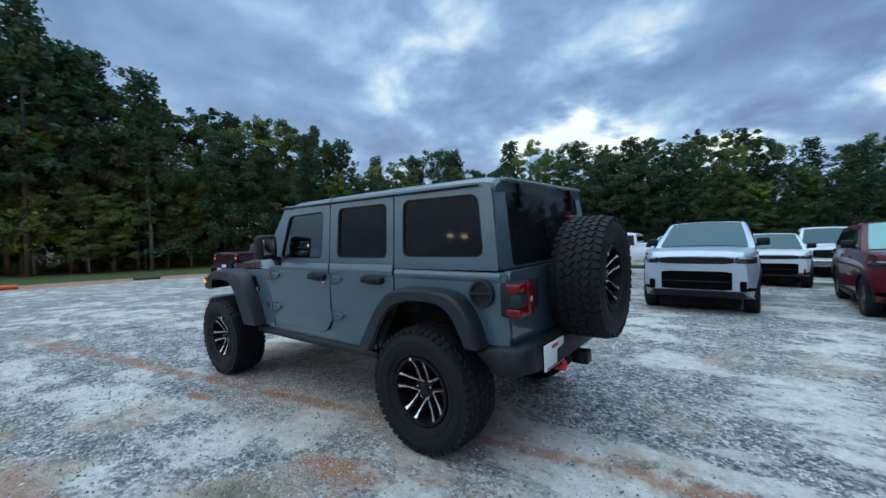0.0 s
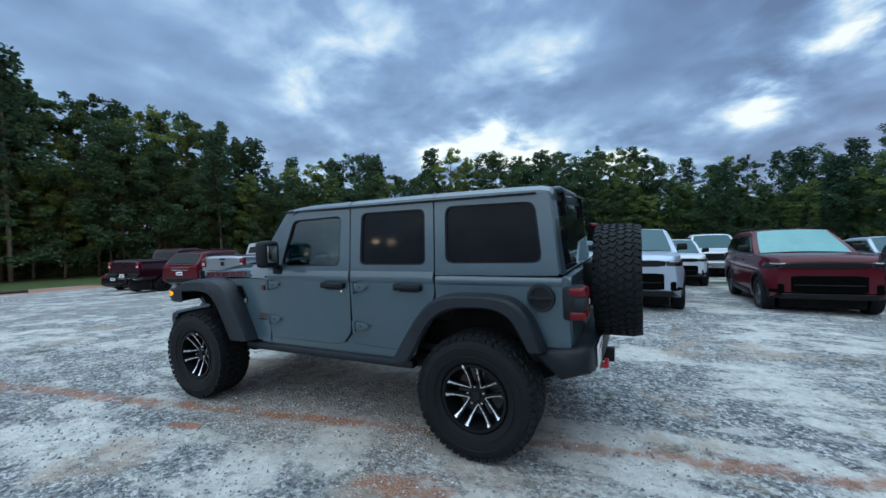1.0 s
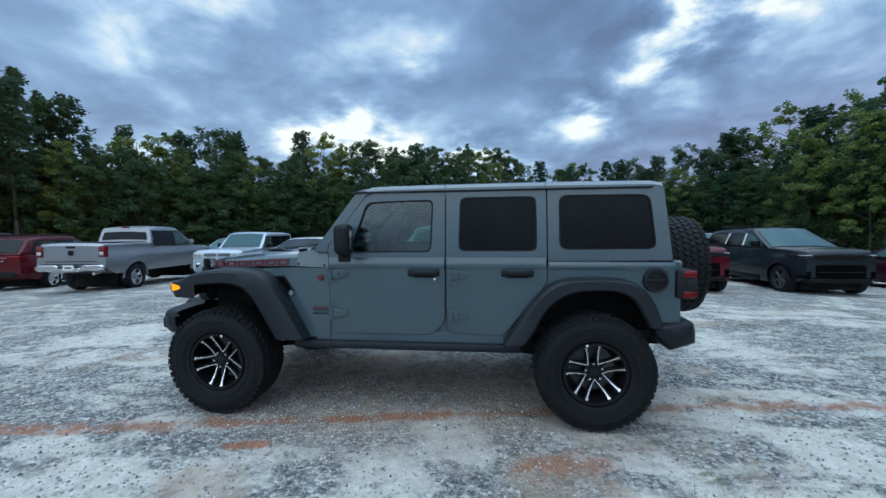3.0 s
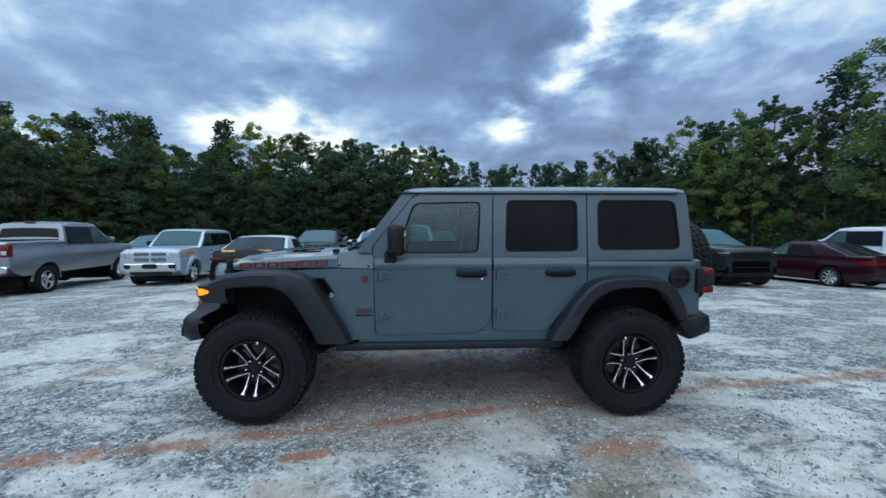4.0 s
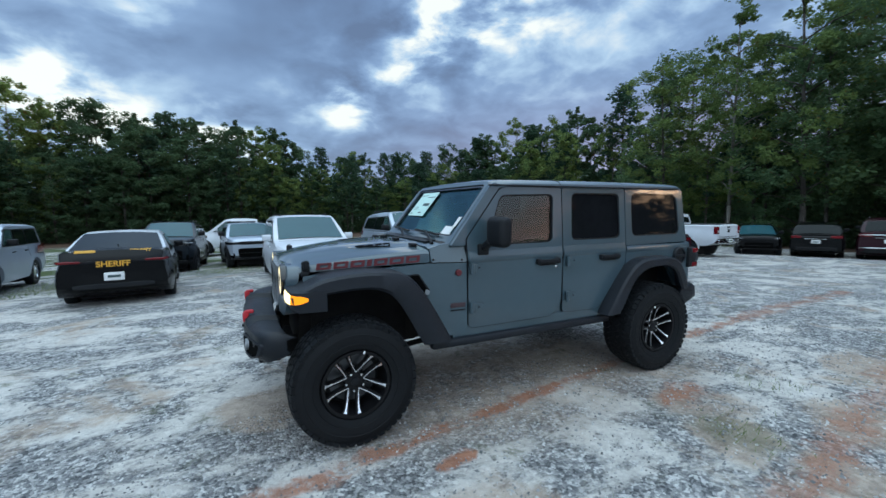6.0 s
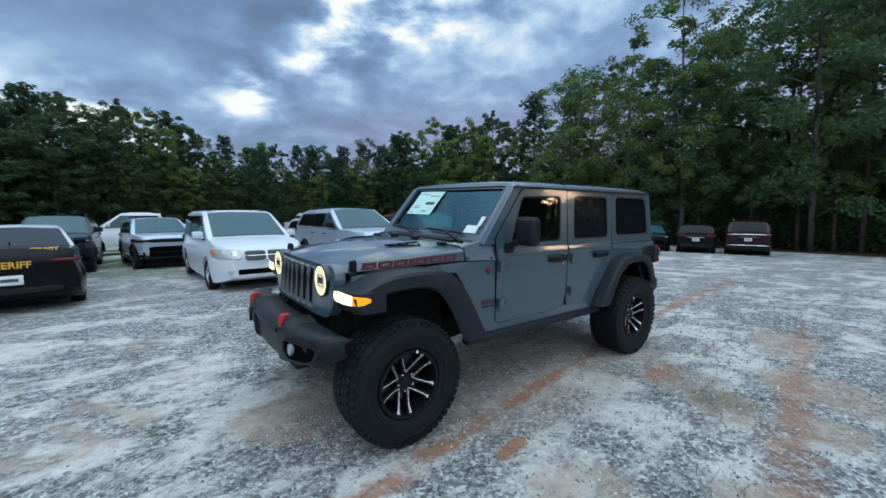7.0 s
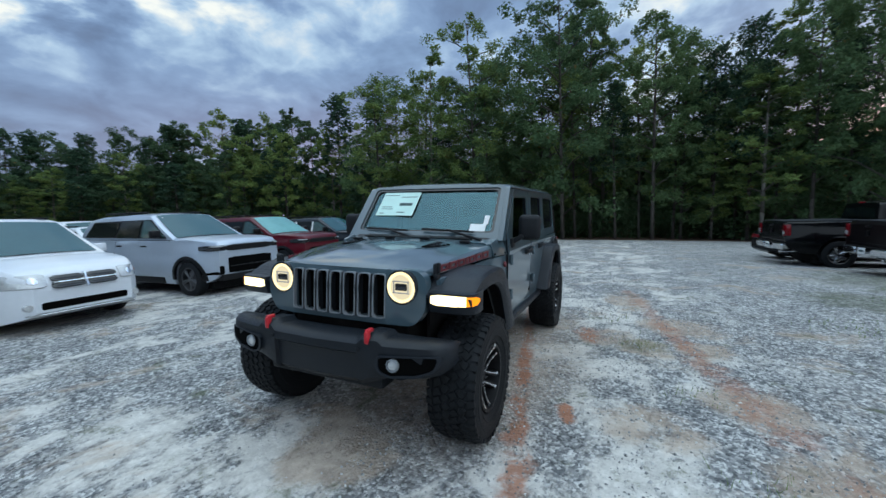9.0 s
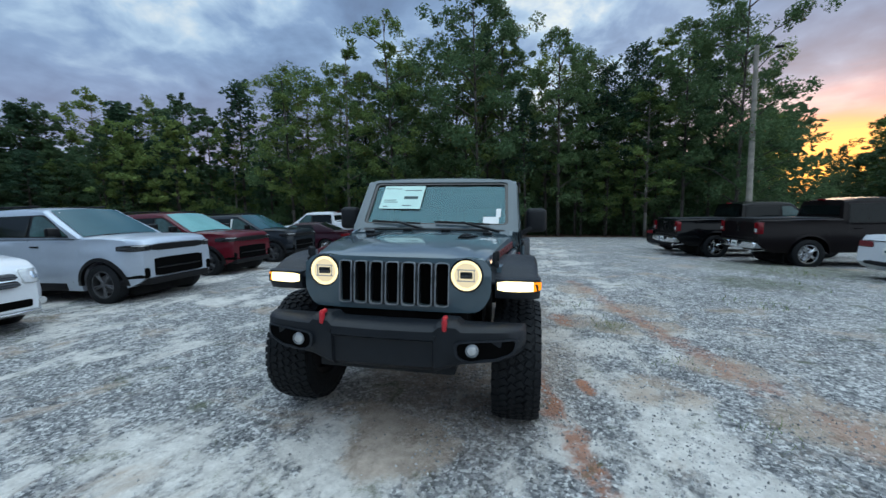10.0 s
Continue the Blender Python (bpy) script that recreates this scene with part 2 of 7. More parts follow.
def rod(bm, a, b, r0, r1=None, seg=12):
    """A capped, tapered rod from a to b."""
    a, b = Vector(a), Vector(b)
    r1 = r0 if r1 is None else r1
    q = (b - a).to_track_quat("Z", "Y").to_matrix()
    rings = []
    for p, r in ((a, r0), (b, r1)):
        rings.append([bm.verts.new(p + q @ Vector((r * math.cos(t), r * math.sin(t), 0))) for t in (2 * math.pi * i / seg for i in range(seg))])
    for i in range(seg):
        j = (i + 1) % seg
        bm.faces.new((rings[0][i], rings[0][j], rings[1][j], rings[1][i]))
    bm.faces.new(rings[0][::-1])
    bm.faces.new(rings[1])


def loft(rings, close=True, caps=True):
    """A bmesh through rings of equally many points."""
    bm = bmesh.new()
    vs = [[bm.verts.new(p) for p in ring] for ring in rings]
    n = len(vs[0])
    for a, b in zip(vs, vs[1:]):
        for i in range(n if close else n - 1):
            j = (i + 1) % n
            try:
                bm.faces.new((a[i], a[j], b[j], b[i]))
            except ValueError:
                pass
    if caps and close:
        bm.faces.new(vs[0][::-1])
        bm.faces.new(vs[-1])
    return bm


def lathe(bm, prof, seg, axis="Y", centre=(0, 0, 0)):
    """Turns a closed profile of (radius, along) about an axis."""
    c = Vector(centre)
    rings = []
    for i in range(seg):
        t = 2 * math.pi * i / seg
        row = []
        for r, h in prof:
            p = (r * math.cos(t), h, r * math.sin(t)) if axis == "Y" else (h, r * math.cos(t), r * math.sin(t))
            row.append(bm.verts.new(c + Vector(p)))
        rings.append(row)
    n = len(prof)
    for i in range(seg):
        a, b = rings[i], rings[(i + 1) % seg]
        for j in range(n):
            l = (j + 1) % n
            bm.faces.new((a[j], a[l], b[l], b[j]))


def rounded(points, r, n=4):
    """A closed outline of 2D points with its corners rounded; r is one radius or one for each point."""
    out, m = [], len(points)
    rs = r if isinstance(r, (list, tuple)) else [r] * m
    for i, p in enumerate(points):
        p, a, b = Vector(p), Vector(points[i - 1]), Vector(points[(i + 1) % m])
        u, v = a - p, b - p
        k = min(rs[i], 0.45 * u.length, 0.45 * v.length)
        if k <= 1e-4:
            out.append(tuple(p))
            continue
        s, e = p + u.normalized() * k, p + v.normalized() * k
        for j in range(n + 1):
            t = j / n
            out.append(tuple((1 - t) ** 2 * s + 2 * t * (1 - t) * p + t * t * e))
    return out


def plate(outline, holes, place, depth):
    """A plate with holes, from 2D outlines, laid into space by place(u, v, w), with w going from 0 at its face to depth behind."""
    bm = bmesh.new()
    es = []
    for loop in (outline, *holes):
        vs = [bm.verts.new((u, v, 0)) for u, v in loop]
        es += [bm.edges.new((vs[i], vs[(i + 1) % len(vs)])) for i in range(len(vs))]
    bmesh.ops.triangle_fill(bm, edges=es, use_beauty=True, use_dissolve=False, normal=(0, 0, 1))
    faces = bm.faces[:]
    rim = [e for e in bm.edges if e.is_boundary]
    top = {v: v.co.copy() for v in bm.verts}
    low = {v: bm.verts.new((c.x, c.y, 1)) for v, c in top.items()}
    for f in faces:
        bm.faces.new([low[v] for v in reversed(f.verts)])
    for e in rim:
        a, b = e.verts
        bm.faces.new((a, b, low[b], low[a]))
    for v in bm.verts:
        v.co = place(v.co.x, v.co.y, v.co.z * depth)
    return bm


def lerp_table(table, x):
    """Reads a table of (x, value), in rising x, with straight lines between."""
    if x <= table[0][0]:
        return table[0][1]
    for (a, u), (b, v) in zip(table, table[1:]):
        if x <= b:
            return u + (v - u) * (x - a) / (b - a)
    return table[-1][1]


def ground_z(x, y):
    """The lot's height: level round the car, falling gently away from it."""
    r = math.hypot(x, y)
    if r < 1e-6:
        return 0.05
    c = y / r
    s = 0.034 - 0.018 * max(0.0, -c) ** 3 + 0.006 * max(0.0, c)
    d = min(r, 45.0)
    drop = s * (math.sqrt((d - 6) ** 2 + 1.0) + (d - 6)) / 2 if d > 0 else 0.0
    base = s * (math.sqrt(37.0) - 6) / 2
    return -(drop - base) + 0.045 * math.exp(-((y + 0.95) / 0.75) ** 2 - (x / 2.6) ** 4)

# ---- ground ----
def gravel_material():
    m = bpy.data.materials.new("crushed_stone_and_clay")
    m.use_nodes = True
    k = Nodes(m.node_tree)
    p = k.add("ShaderNodeNewGeometry").outputs["Position"]
    x, y, z = k.xyz(p)
    wob = k.math("SUBTRACT", k.noise(p, 0.9, 4.0, 0.6), 0.5)
    wob2 = k.math("SUBTRACT", k.noise(p, 5.0, 4.0, 0.65), 0.5)
    # crushed stones
    v = k.add("ShaderNodeTexVoronoi")
    k.put(v.inputs["Vector"], p)
    k.put(v.inputs["Scale"], 46.0)
    stone = k.xyz(v.outputs["Color"])[0]
    v2 = k.add("ShaderNodeTexVoronoi")
    k.put(v2.inputs["Vector"], p)
    k.put(v2.inputs["Scale"], 19.0)
    stone2 = k.xyz(v2.outputs["Color"])[1]
    mottle = k.noise(p, 3.2, 6.0, 0.72, 0.5)
    tone = k.math("ADD", k.math("ADD", k.math("MULTIPLY", stone, 0.46), k.math("MULTIPLY", stone2, 0.24)), k.math("MULTIPLY", mottle, 0.40))
    grey = k.ramp(tone, [(0.26, (0.070, 0.075, 0.080)), (0.46, (0.175, 0.180, 0.186)), (0.64, (0.325, 0.325, 0.32)), (0.82, (0.62, 0.615, 0.60))])
    # pale stone dust, lying in ragged patches and bands
    n1 = k.noise(p, 0.62, 9.0, 0.70, 0.7)
    n2 = k.noise(k.join(k.math("MULTIPLY", x, 0.42), y, z), 1.9, 9.0, 0.74, 0.5)
    dusty = k.math("ADD", k.math("MULTIPLY", n1, 0.48), k.math("MULTIPLY", n2, 0.52))
    dustmask = k.smooth(k.math("ADD", dusty, k.math("MULTIPLY", wob2, 0.12)), 0.496, 0.556)
    dustcol = k.ramp(k.noise(p, 6.0, 7.0, 0.75), [(0.3, (0.425, 0.405, 0.378)), (0.55, (0.635, 0.605, 0.560)), (0.75, (0.775, 0.742, 0.685))])
    for px, py, rad, gain in DUST:
        near = k.smooth(k.vec("DISTANCE", p, (px, py, 0.0)), rad, rad * 0.2)
        dustmask = k.math("MAXIMUM", dustmask, k.smooth(k.math("ADD", k.math("MULTIPLY", near, gain), dusty), 0.56, 0.64))
    dustmask = k.math("MULTIPLY", dustmask, k.smooth(k.noise(p, 11.0, 5.0, 0.7), 0.26, 0.46))
    swept = k.math("MULTIPLY", k.smooth(y, 2.4, 3.8), k.smooth(x, 7.0, 3.6))
    dustmask = k.math("MULTIPLY", dustmask, k.math("SUBTRACT", 1.0, k.math("MULTIPLY", swept, 0.80)))
    c = k.mix(k.math("MULTIPLY", dustmask, 0.84), grey, dustcol)
    # tan earth washed over the stones
    wash = k.noise(p, 0.85, 8.0, 0.70, 0.6)
    earth = k.smooth(wash, 0.535, 0.67)
    worn = k.smooth(k.vec("DISTANCE", k.vec("MULTIPLY", p, (0.55, 1.0, 0.0)), (0.0, 0.35, 0.0)), 1.5, 0.5)
    earth = k.math("ADD", earth, k.math("MULTIPLY", worn, k.smooth(k.math("ADD", wob2, wob), -0.40, 0.12)), clamp=True)
    for px, py, rad in TAN:
        near = k.smooth(k.vec("DISTANCE", p, (px, py, 0.0)), rad, rad * 0.3)
        earth = k.math("MAXIMUM", earth, k.smooth(k.math("ADD", k.math("MULTIPLY", near, 0.26), wash), 0.58, 0.74))
    tan = k.ramp(k.noise(p, 8.0, 6.0, 0.7), [(0.3, (0.27, 0.205, 0.155)), (0.7, (0.53, 0.42, 0.335))])
    c = k.mix(k.math("MULTIPLY", earth, 0.76), c, tan)
    # red clay streaks: two points of a line, half width, strength
    red = None
    for ax, ay, bx, by, half, gain in CLAY:
        dx, dy = bx - ax, by - ay
        ln = math.hypot(dx, dy)
        ux, uy = dx / ln, dy / ln
        along = k.math("ADD", k.math("MULTIPLY", k.math("SUBTRACT", x, ax), ux), k.math("MULTIPLY", k.math("SUBTRACT", y, ay), uy))
        over = k.math("MAXIMUM", k.math("SUBTRACT", k.math("ABSOLUTE", k.math("SUBTRACT", along, ln / 2)), ln / 2), 0.0)
        off = k.math("ADD", k.math("MULTIPLY", k.math("SUBTRACT", x, ax), -uy), k.math("MULTIPLY", k.math("SUBTRACT", y, ay), ux))
        off = k.math("ADD", off, k.math("MULTIPLY", wob, half * 1.2))
        dist = k.math("ADD", k.math("ABSOLUTE", off), over)
        dist = k.math("ADD", dist, k.math("MULTIPLY", wob2, half * 2.6))
        mask = k.math("MULTIPLY", k.smooth(dist, half, half * 0.25), gain)
        red = mask if red is None else k.math("MAXIMUM", red, mask)
    red = k.math("MULTIPLY", red, k.smooth(k.noise(p, 3.4, 8.0, 0.74, 0.4), 0.35, 0.53))
    clay = k.ramp(k.noise(p, 9.0, 5.0, 0.7), [(0.3, (0.27, 0.115, 0.068)), (0.7, (0.46, 0.222, 0.145))])
    c = k.mix(red, c, clay)
    # beyond the lot: bare red bank, rough grass, then leaf litter under the trees
    far_x = k.math("ADD", x, k.math("MULTIPLY", wob, 3.0))
    bank = k.math("MULTIPLY", k.smooth(far_x, 30.5, 32.5), k.math("SUBTRACT", 1.0, k.smooth(far_x, 39.0, 41.0)))
    c = k.mix(k.math("MULTIPLY", bank, 0.85), c, clay)
    turf = k.ramp(k.noise(p, 3.0, 6.0, 0.7), [(0.3, (0.035, 0.060, 0.018)), (0.7, (0.085, 0.115, 0.035))])
    c = k.mix(k.smooth(far_x, 39.5, 41.5), c, turf)
    litter = k.ramp(k.noise(p, 5.0, 6.0, 0.7), [(0.3, (0.035, 0.022, 0.015)), (0.7, (0.14, 0.075, 0.048))])
    c = k.mix(k.smooth(far_x, 56.0, 60.0), c, litter)
    wx = k.math("ADD", k.math("MULTIPLY", x, -1.0), k.math("MULTIPLY", wob, 2.0))
    c = k.mix(k.smooth(wx, 29.0, 30.5), c, litter)
    wy = k.math("ADD", k.math("MULTIPLY", y, -1.0), k.math("MULTIPLY", wob, 3.0))
    c = k.mix(k.math("MULTIPLY", k.smooth(wy, 12.5, 14.5), k.smooth(k.noise(p, 0.5, 3.0), 0.42, 0.6)), c, turf)
    c = k.mix(k.smooth(wy, 44.0, 50.0), c, litter)
    # weeds between the stones
    for px, py, rad in WEEDY:
        near = k.smooth(k.vec("DISTANCE", p, (px, py, 0.0)), rad, rad * 0.2)
        sprout = k.smooth(k.math("ADD", k.math("MULTIPLY", near, 0.30), k.noise(p, 2.2, 8.0, 0.75, 0.4)), 0.56, 0.78)
        c = k.mix(k.math("MULTIPLY", sprout, 0.48), c, (0.075, 0.088, 0.040))
    weed = k.smooth(k.noise(p, 0.75, 6.0, 0.75, 0.3), 0.66, 0.78)
    c = k.mix(k.math("MULTIPLY", weed, 0.6), c, (0.07, 0.085, 0.03))
    b = k.add("ShaderNodeBsdfPrincipled")
    k.put(b.inputs["Base Color"], c)
    k.put(b.inputs["Roughness"], 0.9)
    k.put(b.inputs["Specular IOR Level"], 0.25)
    u = k.add("ShaderNodeBump")
    k.put(u.inputs["Strength"], 0.8)
    k.put(u.inputs["Distance"], 0.02)
    hgt = k.math("ADD", k.math("MULTIPLY", k.math("SUBTRACT", 1.0, v.outputs["Distance"]), k.math("SUBTRACT", 1.1, dustmask)), k.noise(p, 14.0, 5.0, 0.65))
    k.put(u.inputs["Height"], hgt)
    k.put(b.inputs["Normal"], u.outputs[0])
    o = k.add("ShaderNodeOutputMaterial")
    k.put(o.inputs[0], b.outputs[0])
    return m


CLAY = [(6.1, 2.02, 3.3, 1.50, 0.20, 0.7), (3.3, 1.50, 1.3, 1.12, 0.13, 0.9), (1.3, 1.12, -0.4, 0.80, 0.11, 1.0), (-0.5, 0.79, -2.4, 0.43, 0.09, 0.7), (-2.5, 0.42, -4.2, 0.22, 0.12, 0.8), (-4.2, 0.22, -9.0, -0.3, 0.2, 0.6),
        (1.10, 1.46, 0.86, 1.41, 0.085, 1.0), (-1.05, 1.50, -1.40, 1.42, 0.24, 0.85), (0.9, 2.92, -0.6, 2.57, 0.20, 0.55), (-0.6, 2.57, -2.1, 2.29, 0.17, 0.65), (-2.1, 2.29, -4.3, 1.9, 0.18, 0.5), (2.0, 3.2, 1.3, 3.05, 0.24, 0.4)]
DUST = [(1.75, 1.98, 0.60, 0.20), (-0.5, 1.34, 0.55, 0.17), (-1.96, 2.15, 0.45, 0.14), (2.2, 2.10, 0.50, 0.20), (1.35, 2.05, 0.50, 0.18), (-2.6, -2.1, 1.0, 0.15), (-3.8, -2.0, 1.1, 0.15), (4.8, -1.4, 1.3, 0.13),
        (-2.95, 1.10, 0.6, 0.14), (-1.62, 2.02, 0.4, 0.14), (2.4, -1.5, 0.9, 0.13), (5.2, -3.6, 1.6, 0.12), (-1.6, 1.78, 0.4, 0.14), (-4.2, 3.2, 0.9, 0.10), (3.0, 2.15, 0.5, 0.12), (-0.45, 0.95, 0.55, 0.16), (-0.15, 1.65, 0.6, 0.15), (0.9, 1.75, 0.7, 0.15), (2.4, 1.6, 0.6, 0.15), (-1.4, 0.9, 0.6, 0.13)]
WEEDY = [(-7.6, 7.8, 3.2), (6.8, -11.0, 2.6), (3.0, -11.8, 2.2), (-0.95, 2.05, 0.45), (-4.6, 5.6, 1.6)]
TAN = [(-1.12, 1.58, 0.5), (-0.96, 2.60, 0.5), (2.1, 0.1, 0.6), (-0.9, 2.05, 0.55), (-1.9, 2.5, 0.8), (0.4, 2.75, 0.6), (1.3, 3.1, 0.7), (-1.35, 1.75, 0.4), (-3.4, 1.9, 0.6), (0.6, -0.1, 0.8), (1.0, 2.0, 0.6)]
GRAVEL = gravel_material()


def ground():
    ring = [0, 0.4, 0.8, 1.2, 1.6, 2, 2.5, 3, 3.6, 4.3, 5, 6, 7, 8, 9.5, 11, 13, 15, 18, 21, 25, 30, 36, 45, 60, 90, 150, 300, 700, 1500, 3000]
    seg = 96
    verts, faces = [(0, 0, ground_z(0, 0))], []
    for r in ring[1:]:
        for i in range(seg):
            a = 2 * math.pi * i / seg
            x, y = r * math.cos(a), r * math.sin(a)
            z = ground_z(x, y)
            if 3 < r < 60:
                z += 0.05 * noise.noise((x * 0.35, y * 0.35, 3.0)) * min(1.0, (r - 3) / 4)
            verts.append((x, y, z))
    for i in range(seg):
        faces.append((0, 1 + i, 1 + (i + 1) % seg))
    for j in range(len(ring) - 2):
        a, b = 1 + j * seg, 1 + (j + 1) * seg
        for i in range(seg):
            k = (i + 1) % seg
            faces.append((a + i, b + i, b + k, a + k))
    me = bpy.data.meshes.new("ground")
    me.from_pydata(verts, [], faces)
    ob = piece("ground", me, GRAVEL, smooth=60)
    tagged(ob, "gravel lot of crushed grey stone, white dust and red clay", "ground", kind="structure")


ground()

# ---- woods ----
def leaf_material(name, dark, light, dead=0.0):
    m = bpy.data.materials.new(name)
    m.use_nodes = True
    k = Nodes(m.node_tree)
    g = k.add("ShaderNodeNewGeometry")
    isl = g.outputs["Random Per Island"]
    who = k.add("ShaderNodeObjectInfo").outputs["Random"]
    n = k.noise(g.outputs["Position"], 0.35, 3.0)
    f = k.math("ADD", k.math("MULTIPLY", isl, 0.12), k.math("ADD", k.math("MULTIPLY", n, 0.62), k.math("MULTIPLY", who, 0.35)))
    c = k.ramp(f, [(0.15, dark), (0.95, light)])
    if dead:
        c = k.mix(k.math("MULTIPLY", k.smooth(isl, 1 - dead, 1.0), 0.8), c, (0.17, 0.10, 0.035))
    b = k.add("ShaderNodeBsdfPrincipled")
    k.put(b.inputs["Base Color"], c)
    k.put(b.inputs["Roughness"], 0.6)
    k.put(b.inputs["Specular IOR Level"], 0.08)
    t = k.add("ShaderNodeBsdfTranslucent")
    k.put(t.inputs[0], c)
    mx = k.add("ShaderNodeMixShader")
    k.put(mx.inputs[0], 0.36)
    k.put(mx.inputs[1], b.outputs[0])
    k.put(mx.inputs[2], t.outputs[0])
    o = k.add("ShaderNodeOutputMaterial")
    k.put(o.inputs[0], mx.outputs[0])
    return m


LEAF = leaf_material("broad_leaves", (0.032, 0.068, 0.042), (0.108, 0.176, 0.082), 0.03)
LEAF_NEAR = leaf_material("edge_leaves", (0.052, 0.104, 0.056), (0.165, 0.250, 0.104), 0.03)
LEAF_PALE = leaf_material("pale_leaves", (0.074, 0.128, 0.046), (0.235, 0.315, 0.098), 0.07)
NEEDLE = leaf_material("pine_needles", (0.025, 0.058, 0.040), (0.068, 0.122, 0.068))
BARK = surf("grey_brown_bark", (0.062, 0.052, 0.044), 0.9, 0, 0.35, 3.0, 0.8, 22)
BARK_PALE = surf("pale_bark", (0.13, 0.118, 0.10), 0.9, 0, 0.3, 3.0, 0.6, 22)
POLEWOOD = surf("weathered_pole_wood", (0.26, 0.235, 0.20), 0.9, 0, 0.3, 3.0, 0.6, 22)


def leaves(rng, centres, radii, per, size, droop=0.0):
    """Leaf clumps: many small tilted blades round each centre."""
    n = len(centres)
    c = np.repeat(np.array(centres), per, 0)
    r = np.repeat(np.array(radii), per)[:, None]
    d = rng.normal(size=(n * per, 3))
    d /= np.linalg.norm(d, axis=1)[:, None]
    rad = rng.random((n * per, 1)) ** 0.45
    p = c + d * rad * r * np.array([1.0, 1.0, 0.72])
    u = rng.normal(size=(n * per, 3))
    u[:, 2] = u[:, 2] * 0.6 - droop
    u /= np.linalg.norm(u, axis=1)[:, None]
    w = np.cross(u, rng.normal(size=(n * per, 3)))
    w /= np.linalg.norm(w, axis=1)[:, None]
    s = size * (0.6 + 0.8 * rng.random((n * per, 1)))
    a, b = u * s, w * s * 0.55
    quad = np.stack([p - a, p - b * 0.9, p + a, p + b], 1).reshape(-1, 3)
    return quad, np.arange(n * per * 4).reshape(-1, 4), None


def mesh_of(name, verts, faces, material, smooth=0, normals=None):
    me = bpy.data.meshes.new(name)
    me.from_pydata([tuple(v) for v in verts], [], [tuple(int(i) for i in f) for f in faces])
    for m in material if isinstance(material, (list, tuple)) else (material,):
        me.materials.append(m)
    if smooth or normals is not None:
        me.shade_smooth()
    if normals is not None:
        me.normals_split_custom_set_from_vertices([tuple(q) for q in normals])
    return me


def wood_mesh(name, limbs, material):
    bm = bmesh.new()
    for pts in limbs:
        for (a, ra), (b, rb) in zip(pts, pts[1:]):
            rod(bm, a, b, ra, rb, 7)
    me = bpy.data.meshes.new(name)
    bm.to_mesh(me)
    bm.free()
    me.materials.append(material)
    me.shade_smooth()
    return me


def broadleaf(seed, h, spread, bare, leaf, bark, boughs=20, per=34, size=0.20, sub=7):
    """A trunk with boughs that each carry a billow of leaf clumps, domed at the top, with gaps between the billows."""
    rng = np.random.default_rng(seed)
    lean = rng.normal(size=2) * 0.02 * h
    trunk = [((lean[0] * t, lean[1] * t, h * t * 0.94 - 0.3), 0.0075 * h * (1 - t) ** 0.8 + 0.02) for t in (0, 0.2, 0.4, 0.6, 0.8, 1.0)]
    limbs, cs, rs = [trunk], [], []
    for i in range(boughs):
        u = (i + 0.3 + 0.5 * rng.random()) / boughs
        t = bare + (0.95 - bare) * u
        prof = math.sqrt(max(0.04, 1 - ((u - 0.36) / 0.68) ** 2))
        rad = spread * prof * (0.45 + 0.50 * rng.random()) * (1.0 if u < 0.88 else 0.45)
        a = i * 2.4 + rng.random() * 1.1
        rb = spread * (0.24 + 0.20 * rng.random()) * (0.75 + 0.35 * prof)
        base = Vector((lean[0] * t, lean[1] * t, h * t - 0.45 * rad))
        tip = Vector((lean[0] * t + rad * math.cos(a), lean[1] * t + rad * math.sin(a), h * t))
        mid = base.lerp(tip, 0.5) + Vector((0, 0, 0.08 * rad))
        limbs.append([(tuple(base), 0.0024 * h + 0.012), (tuple(mid), 0.0016 * h + 0.008), (tuple(tip), 0.010)])
        for j in range(sub):
            d = rng.normal(size=3) * np.array([0.62, 0.62, 0.40]) * rb
            cs.append((tip.x + d[0], tip.y + d[1], tip.z + d[2]))
            rs.append(rb * (0.34 + 0.26 * rng.random()))
    v, f, q = leaves(rng, cs, rs, per, size)
    return wood_mesh("trunk", limbs, bark), mesh_of("crown", v, f, leaf, 0, q)


def pine(seed, h, spread, bare, bark, clumps=110, per=40, size=0.19):
    rng = np.random.default_rng(seed)
    lean = rng.normal(size=2) * 0.015 * h
    trunk = [((lean[0] * t, lean[1] * t, h * t - 0.3), 0.008 * h * (1 - t) ** 0.7 + 0.02) for t in (0, 0.25, 0.5, 0.75, 1.0)]
    limbs, cs, rs = [trunk], [], []
    for i in range(clumps):
        t = bare + (1 - bare) * (i / clumps)
        q = (t - bare) / (1 - bare)
        rad = spread * (1.05 - 0.8 * q) * (0.3 + 0.8 * rng.random())
        a = i * 2.4 + rng.random()
        base = Vector((lean[0] * t, lean[1] * t, h * t))
        tip = base + Vector((rad * math.cos(a), rad * math.sin(a), 0.12 * rad))
        cs.append(tuple(tip))
        rs.append(0.038 * h * (0.7 + 0.6 * rng.random()))
        if i % 2 == 0:
            limbs.append([(tuple(base), 0.05), (tuple(tip), 0.015)])
    v, f, q = leaves(rng, cs, rs, per, size, 0.2)
    return wood_mesh("trunk", limbs, bark), mesh_of("crown", v, f, NEEDLE, 0, q)


